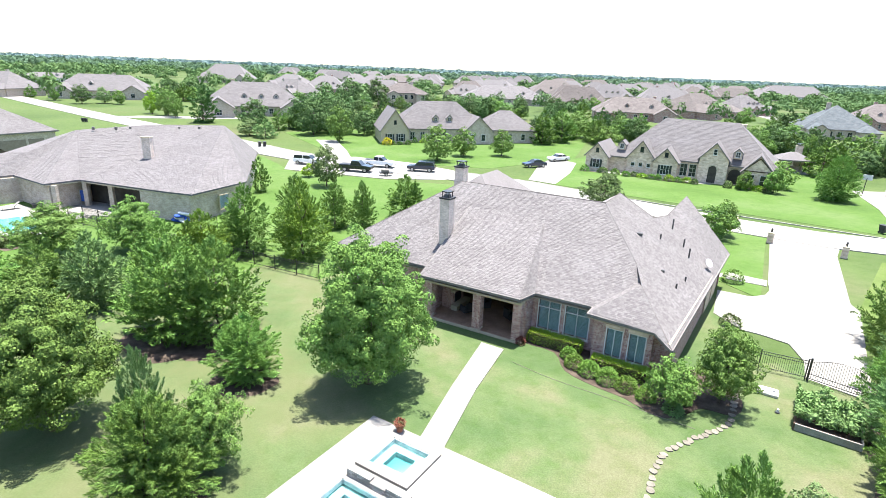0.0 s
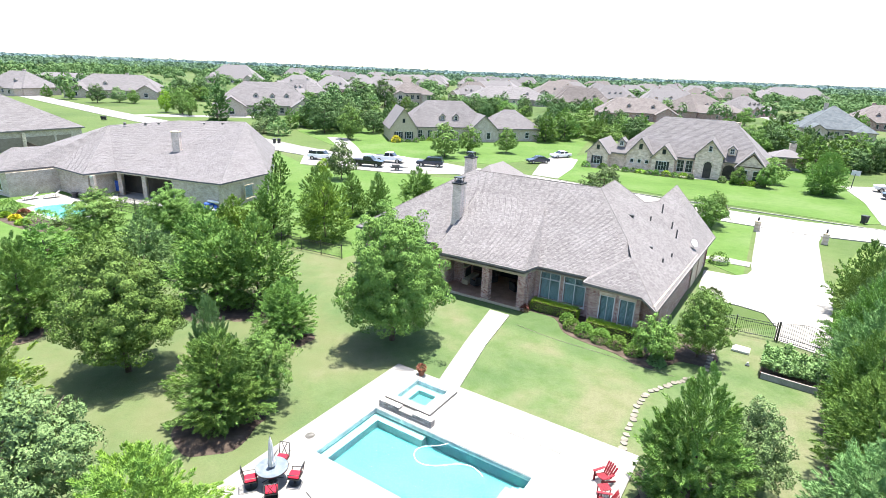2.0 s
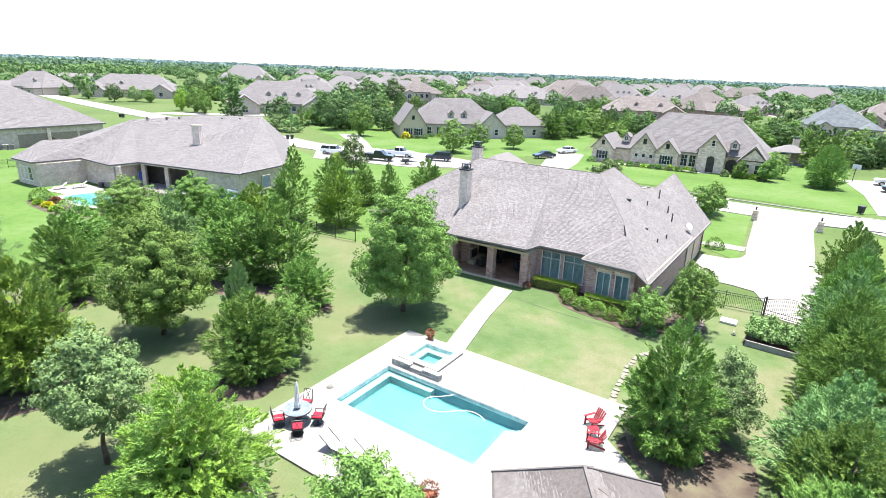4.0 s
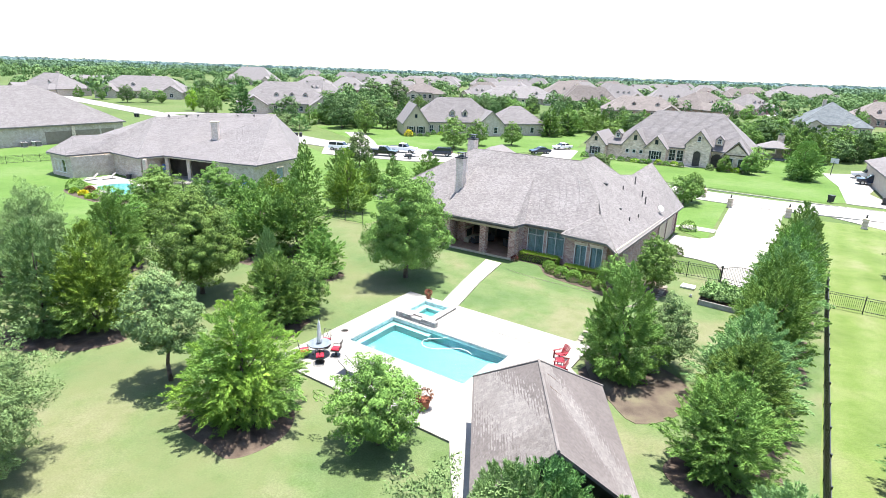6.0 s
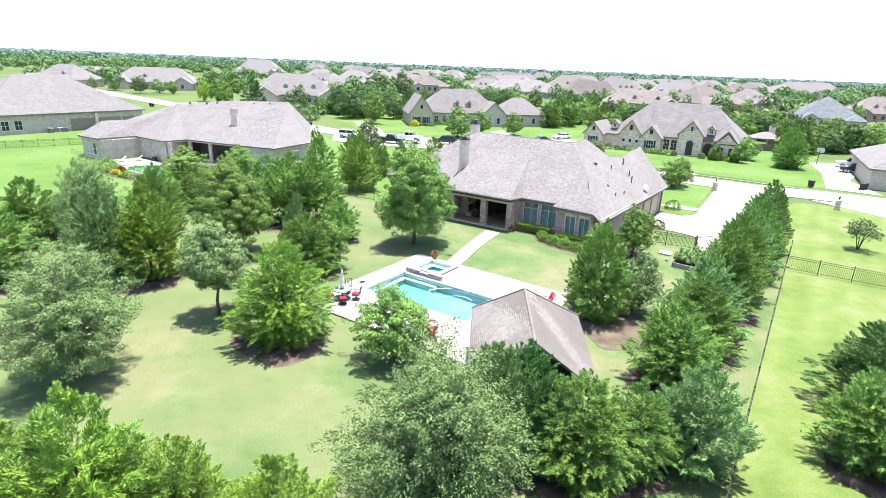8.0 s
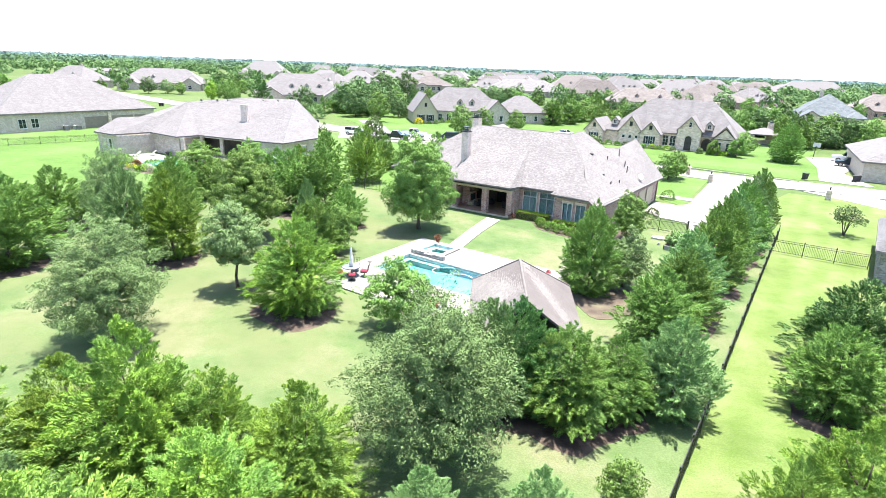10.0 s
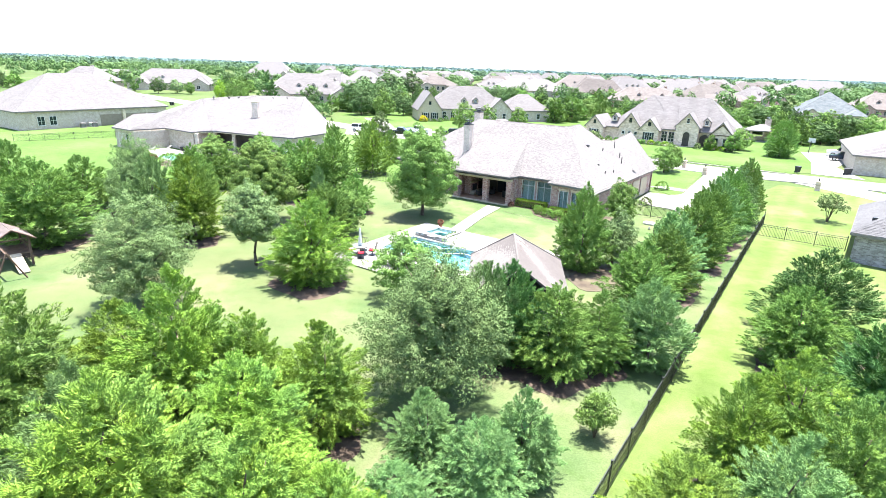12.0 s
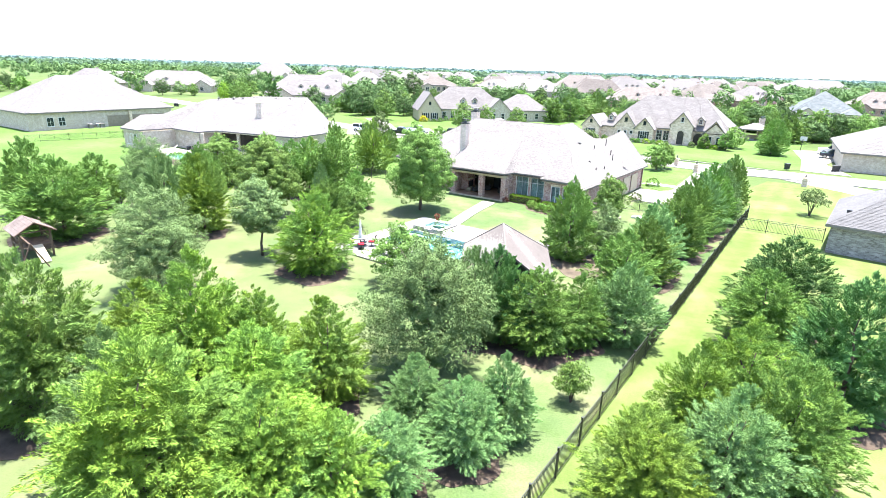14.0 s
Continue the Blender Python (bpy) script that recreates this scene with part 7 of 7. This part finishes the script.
vehicle("pickup", "car_black", -13.6, 72.3, -12, "black crew-cab pickup truck parked on the apron", "pickup truck")
vehicle("pickup", "car_white", -10.2, 77.6, -14, "white pickup truck parked on the apron", "pickup truck")
vehicle("suv", "car_blue", -2.4, 74.6, 172, "dark blue sport utility vehicle parked by the street", "car")
vehicle("suv", "car_white", -23.2, 77.6, -10, "pale silver sport utility vehicle by the street", "car")
vehicle("car", "car_blue", 19.2, 83.4, 200, "dark blue sedan on a driveway", "car")
vehicle("car", "car_white", 25.6, 92.0, 205, "white sedan on a driveway", "car")
vehicle("suv", "car_blue", 73.6, 58.6, 150, "dark blue car beside the low house", "car")
vehicle("pickup", "car_white", 77.4, 64.8, 150, "white truck beside the low house", "car")
tr = thing("utility_trailer", "small dark utility trailer with equipment parked at the street", "trailer", pose(-8.2, 69.2, 0.02, 0, 0, 10))
part("bed", box(-1.1, 1.1, -0.6, 0.6, 0.45, 0.6), "dark", tr)
part("load", box(-0.8, 0.5, -0.45, 0.45, 0.6, 1.1, None, 0.1), "fascia", tr, "grey covered load")
part("drawbar", rod((1.1, 0, 0.5), (2.0, 0, 0.45), 0.04), "dark", tr)
for s in (-1, 1):
    wheel(tr, 0, s * 0.65, 0.3, 0.18)


# ---- street furniture ----
def pillar(x, y, label):
    ob = thing("gate_pillar", label, "pillar", pose(x, y, 0, 0, 0, -40), "stone driveway pillars")
    part("shaft", box(-0.3, 0.3, -0.3, 0.3, -0.05, 1.15, None, 0.02), "stone", ob)
    part("cap", box(-0.37, 0.37, -0.37, 0.37, 1.15, 1.25, None, 0.03), "cream", ob)
    part("lantern", box(-0.09, 0.09, -0.09, 0.09, 1.3, 1.62, None, 0.02), "metal_black", ob)
    part("lantern_roof", cyl(0.15, 0.02, 1.62, 1.76, seg=8), "metal_black", ob)


for x, y in ((38.5, 36.9), (43.8, 32.2), (50.5, 27.7), (61.5, 22.5), (37.6, 43.2)):
    pillar(x, y, "short stone pillar with black lantern beside a driveway")


def bin_(x, y, turn):
    ob = thing("wheelie_bin", "dark plastic wheelie bin at the kerb", "bin", pose(x, y, 0.02, 0, 0, turn), "wheelie bins along the street")
    bm = bmesh.new()
    lo = [bm.verts.new((a * 0.26, b * 0.26, 0.08)) for a, b in ((-1, -1), (1, -1), (1, 1), (-1, 1))]
    hi = [bm.verts.new((a * 0.33, b * 0.36, 1.0)) for a, b in ((-1, -1), (1, -1), (1, 1), (-1, 1))]
    bm.faces.new(lo[::-1])
    bm.faces.new(hi)
    for i in range(4):
        bm.faces.new((lo[i], lo[(i + 1) % 4], hi[(i + 1) % 4], hi[i]))
    part("body", bm, "dark", ob)
    part("lid", box(-0.36, 0.36, -0.4, 0.4, 1.0, 1.08, None, 0.03), "dark", ob)
    for s in (-1, 1):
        t = part("wheel", cyl(0.12, 0.12, -0.03, 0.03, seg=12), "tyre", ob)
        t.matrix_basis = pose(s * 0.26, 0.26, 0.12, 0, 90, 0)


for x, y, t in ((56.0, 42.6, 20), (63.6, 42.2, 60), (64.4, 42.6, 60), (-37.9, 97.2, 30), (-37.0, 97.7, 30), (-96.1, 131.2, 10), (-95.2, 131.0, 10)):
    bin_(x, y, t)
bk = thing("basketball_hoop", "white basketball hoop on a post beside the driveway", "basketball hoop", pose(72.2, 67.8, 0, 0, 0, 30) @ Matrix.Scale(0.8, 4))
part("post", rod((0, 0, 0), (0.3, 0, 3.2), 0.08), "dark", bk)
part("backboard", box(0.5, 0.55, -0.9, 0.9, 2.9, 4.0), "white", bk)
hoop = part("hoop", merge(None, cyl(0.25, 0.25, 3.03, 3.06, 0.8, 0, seg=16)), "red", bk)
part("arm", rod((0.25, 0, 3.1), (0.5, 0, 3.3), 0.04), "dark", bk)

rp = thing("garden_pavilion", "garden pavilion with grey roof and stone chimney", "pavilion", pose(72.5, 88.6, 0, 0, 0, -15))
for x in (-2.6, 2.6):
    for y in (-2.0, 2.0):
        part("post", box(x - 0.2, x + 0.2, y - 0.2, y + 0.2, 0, 2.6), "stone", rp)
hip_roof(rp, -2.9, 2.9, -2.3, 2.3, 2.7, 0.5, "shingle_far", 0.4)
chimney(rp, 1.6, 2.4, 0, 5.0, 1.2, 0.8, "stone")
part("floor", box(-3, 3, -2.5, 2.5, -0.05, 0.1), "concrete", rp)
part("counter", box(-2.2, 2.2, 1.6, 2.2, 0.1, 1.0), "stone", rp)

# playhouse at the edge of the lawn
pl = thing("playhouse", "brown wooden playhouse with plank roof and slide", "playhouse", pose(-32.6, -13.6, 0, 0, 0, -38) @ Matrix.Scale(1.1, 4))
for x in (-1.1, 1.1):
    for y in (-0.9, 0.9):
        part("post", box(x - 0.06, x + 0.06, y - 0.06, y + 0.06, 0, 2.0), "wood", pl)
part("deck", box(-1.2, 1.2, -1.0, 1.0, 0.85, 0.93), "wood", pl)
for s in (-1, 1):
    for k in range(7):
        t0, t1 = k / 7, (k + 1) / 7 - 0.01
        part("roof_plank", slab([(-1.5, s * 1.25 * (1 - t0), 1.85 + 0.75 * t0), (1.5, s * 1.25 * (1 - t0), 1.85 + 0.75 * t0), (1.5, s * 1.25 * (1 - t1), 1.85 + 0.75 * t1), (-1.5, s * 1.25 * (1 - t1), 1.85 + 0.75 * t1)], 0.04), "playhouse_roof", pl, "weathered grey-brown plank")
    part("rake_board", rod((1.46, s * 1.25, 1.84), (1.46, 0, 2.6), 0.05), "wood", pl)
    part("tie_beam", rod((s * 1.1, -1.2, 1.86), (s * 1.1, 1.2, 1.86), 0.05), "wood", pl)
    part("railing", box(-1.1, 1.1, s * 0.92 - 0.03, s * 0.92 + 0.03, 1.35, 1.43), "wood", pl)
    for k in range(7):
        part("baluster", box(-1.0 + k * 0.33 - 0.03, -1.0 + k * 0.33 + 0.03, s * 0.92 - 0.02, s * 0.92 + 0.02, 0.93, 1.35), "wood", pl)
part("slide", slab([(1.2, -0.3, 0.95), (2.8, -0.3, 0.1), (2.8, 0.3, 0.1), (1.2, 0.3, 0.95)], 0.05), "cream", pl, "tan plastic slide")
part("swing_beam", rod((1.2, -0.9, 1.8), (3.6, -0.9, 1.7), 0.06), "wood", pl)
for s in (-1, 1):
    part("swing_leg", rod((3.6, -0.9, 1.75), (3.7, -0.9 + s * 0.8, 0), 0.05), "wood", pl)

# neighbour's pool and planting
np_ = thing("neighbour_pool", "small free-form pool with pale coping by the tan house", "pool", kind="structure")
pring = smooth_ring([(-48.0, 35.2), (-45.6, 37.6), (-42.5, 35.6), (-40.8, 32.6), (-42.6, 31.2), (-46.2, 33.2)], 4)
pc = Vector((sum(p[0] for p in pring) / len(pring), sum(p[1] for p in pring) / len(pring)))
grow = lambda k: [tuple(pc + (Vector(p) - pc) * k) for p in pring]
part("coping", prism(grow(1.3), -0.05, 0.03), "concrete", np_)
part("basin", prism(pring, -0.02, 0.036), "plaster", np_)
w = part("water", prism(pring, 0.05, 0.055), "water", np_)
w.visible_shadow = False
sheet("pool_surround", [(-53, 38.2), (-44.6, 34.5), (-39, 37.4), (-40, 42), (-45.5, 40.0), (-51, 43.2)], 0.012, "concrete", "pale concrete pool surround", "terrace")
sheet("mulch_bed", smooth_ring([(-51, 33.0), (-49, 30.4), (-43.4, 26.8), (-39.6, 26.0), (-39.3, 28.4), (-43, 30.2), (-47, 32.4)], 4), -0.004, "mulch", "edged planting bed with flowers beside the pool", "mulch bed", 0.04)
for x, y, r, h, tone, lab in ((-42.9, 28.9, 1.7, 1.5, "cedar", "large round grassy shrub"), (-49.6, 33.4, 1.4, 1.4, "cedar", "large round grassy shrub"), (-46.8, 30.2, 0.6, 0.5, "flower_yellow", "clump of yellow flowers"), (-48.6, 31.2, 0.6, 0.5, "shrub", "low bright green shrub"), (-44.8, 28.6, 0.7, 0.5, "shrub", "low bright green shrub"), (-47.2, 32.2, 0.7, 0.6, "flower_red", "dark reddish shrub"), (-40.2, 27.4, 0.8, 0.7, "elm", "grey-green low shrub"), (-11.4, 107.6, 1.2, 1.6, "flower_yellow", "bright yellow shrub by the gable")):
    bush("garden_shrub", lab + " in a planted bed", x, y, r, h, tone, 900, 0.26)
for x, y, t in ((-51.4, 39.2, 60), (-49.6, 40.4, 50)):
    copy_thing(lg, pose(x, y, 0.02, 0, 0, t))
fp = thing("pool_toys", "pile of blue and white pool floats beside the house wall", "pool toys", pose(-28.3, 37.4, 0, 0, 0, -20))
for k, (x, y, z, turn, tone) in enumerate(((-0.7, 0, 0.16, 10, "blue_cloth"), (0.3, -0.1, 0.16, -15, "canvas"), (-0.2, 0.1, 0.44, 30, "canvas"), (0.5, 0.2, 0.46, -40, "blue_cloth"), (-0.1, -0.1, 0.74, 70, "blue_cloth"), (0.3, 0.1, 1.0, 15, "canvas"))):
    bm = merge(None, box(-0.7, 0.7, -0.28, 0.28, -0.15, 0.15, None, 0.13), pose(x, y, z, 12 * (-1) ** k, 8, turn))
    part("pool_float", bm, tone, fp, "blue float" if tone == "blue_cloth" else "white float", True)
for x, y, r in ((-47.1, 41.1, 0.4), (-47.1, 43.0, 0.34)):
    tub = thing("garden_tub", "dark round garden tub on the neighbour's patio", "planter", pose(x, y, 0.02))
    part("tub", cyl(r * 0.75, r, 0, 0.6, seg=16), "dark", tub)
    part("rim", cyl(r * 1.06, r * 1.06, 0.55, 0.61, seg=16), "vent", tub)
tw = thing("beach_towel", "blue towel hanging on a rail beside the patio column", "towel", pose(-42.9, 43.4, 0, 0, 0, -18))
part("cloth", box(-0.3, 0.3, -0.03, 0.03, 0.5, 1.9, None, 0.02), "blue_cloth", tw)
part("rail", rod((-0.4, 0, 1.88), (0.4, 0, 1.88), 0.025), "metal_grey", tw)
for x in (-0.38, 0.38):
    part("post", rod((x, 0, 0), (x, 0, 1.88), 0.025), "metal_grey", tw)
for x, y in ((-81.6, 66.6), (-80.4, 68.6)):
    ac = thing("air_conditioner", "grey outdoor air conditioning unit beside the wall", "air conditioner", pose(x, y, 0, 0, 0, -31))
    part("case", box(-0.45, 0.45, -0.45, 0.45, 0.05, 0.9, None, 0.03), "fascia", ac)
    part("fan_grille", cyl(0.36, 0.36, 0.9, 0.93, seg=16), "dark", ac)
    part("pad", box(-0.55, 0.55, -0.55, 0.55, -0.02, 0.05), "concrete", ac)

# foundation planting along the stone house and the gabled house
rg = random.Random(12)
SM = pose(29.2, 83.0, 0, 0, 0, -30)
for u in (0.2, 3.6, 6.0, 8.0, 9.4, 10.8, 12.4, 13.6, 15.4, 16.8, 18.4, 19.6, 24.8, 26.6, 27.8, 29.4, 30.8):
    p = SM @ Vector((u, -1.3 - rg.random(), 0))
    bush("foundation_shrub", "low garden shrub along the house front", p.x, p.y, rg.uniform(0.6, 1.0), rg.uniform(0.7, 1.3), rg.choice(("shrub", "cedar", "elm", "oak")), 260, 0.36, 0, "bush", "shrubs along the house fronts")
for u, s in ((27.2, 1.0), (31.6, 1.35)):
    p = SM @ Vector((u, -1.8, 0))
    tree("mid1", "oak", p.x, p.y, 3.2 * s, 2.8 * s)
sheet("mulch_bed", [tuple((SM @ Vector((u, v, 0))).xy) for u, v in ((-0.6, -0.3), (-0.6, -2.2), (8, -1.6), (16, -2.6), (20, -1.5), (20, 0.4))], 0.0, "mulch", "planted bed along the stone house", "mulch bed", 0.03)
GM = pose(-12.9, 109.0, 0, 0, 0, 12)
for u in (0.4, 2.4, 4.2, 6.2, 8.4, 10.4, 12.6):
    p = GM @ Vector((u, -1.2 if u < 6.5 else 2.2, 0))
    bush("foundation_shrub", "low garden shrub along the house front", p.x, p.y, rg.uniform(0.6, 0.9), rg.uniform(0.6, 1.2), rg.choice(("shrub", "cedar", "oak")), 220, 0.38, 0, "bush", "shrubs along the house fronts")
bush("garage_shrub", "round clipped shrub by the garage corner", 27.6, 24.0, 1.0, 1.1, "cedar", 700, 0.2)
bush("garage_shrub", "round clipped shrub by the garage corner", 22.6, 14.6, 0.8, 0.8, "elm", 500, 0.2)

# air conditioners and board fence beside the long brown house
for x, y in ((-82.05, 67.0), (-81.1, 68.55)):
    ac = thing("air_conditioner", "grey outdoor air conditioning unit on a pad", "air conditioner", pose(x, y, 0, 0, 0, 30))
    part("pad", box(-0.55, 0.55, -0.55, 0.55, -0.02, 0.08), "concrete", ac)
    part("body", box(-0.42, 0.42, -0.42, 0.42, 0.08, 0.95, None, 0.04), "metal_grey", ac)
    part("fan_grille", cyl(0.34, 0.34, 0.95, 0.985, seg=16), "dark", ac)
    for k in range(6):
        part("louvre", box(-0.43, 0.43, -0.428, -0.42, 0.2 + k * 0.11, 0.24 + k * 0.11), "dark", ac)

bf = thing("board_fence", "weathered brown board fence between the neighbouring houses", "fence", pose(-76.6, 74.4, 0, 0, 0, -42))
BOARD = box(-0.068, 0.068, -0.012, 0.012, 0.05, 1.8)
BOARD_MESH = bpy.data.meshes.new("board")
BOARD.to_mesh(BOARD_MESH)
for k in range(72):
    o = link("board", BOARD_MESH, "wood", bf)
    o.matrix_basis = pose(0.08 + k * 0.15, 0, 0)
for z in (0.5, 1.4):
    part("rail", box(0, 10.9, 0.014, 0.06, z, z + 0.09), "wood", bf)
for k in range(5):
    part("post", box(k * 2.7, k * 2.7 + 0.09, 0.06, 0.15, 0, 1.7), "wood", bf)

sheet("bare_soil", smooth_ring([(8.9, -7.0), (8.5, -9.8), (9.0, -12.1), (9.8, -14.0), (12.3, -13.1), (13.9, -10.4), (12.9, -8.0), (10.6, -6.9)], 3), 0.006, "soil", "bare brown soil with fallen needles beside the terrace", "soil", 0.02)
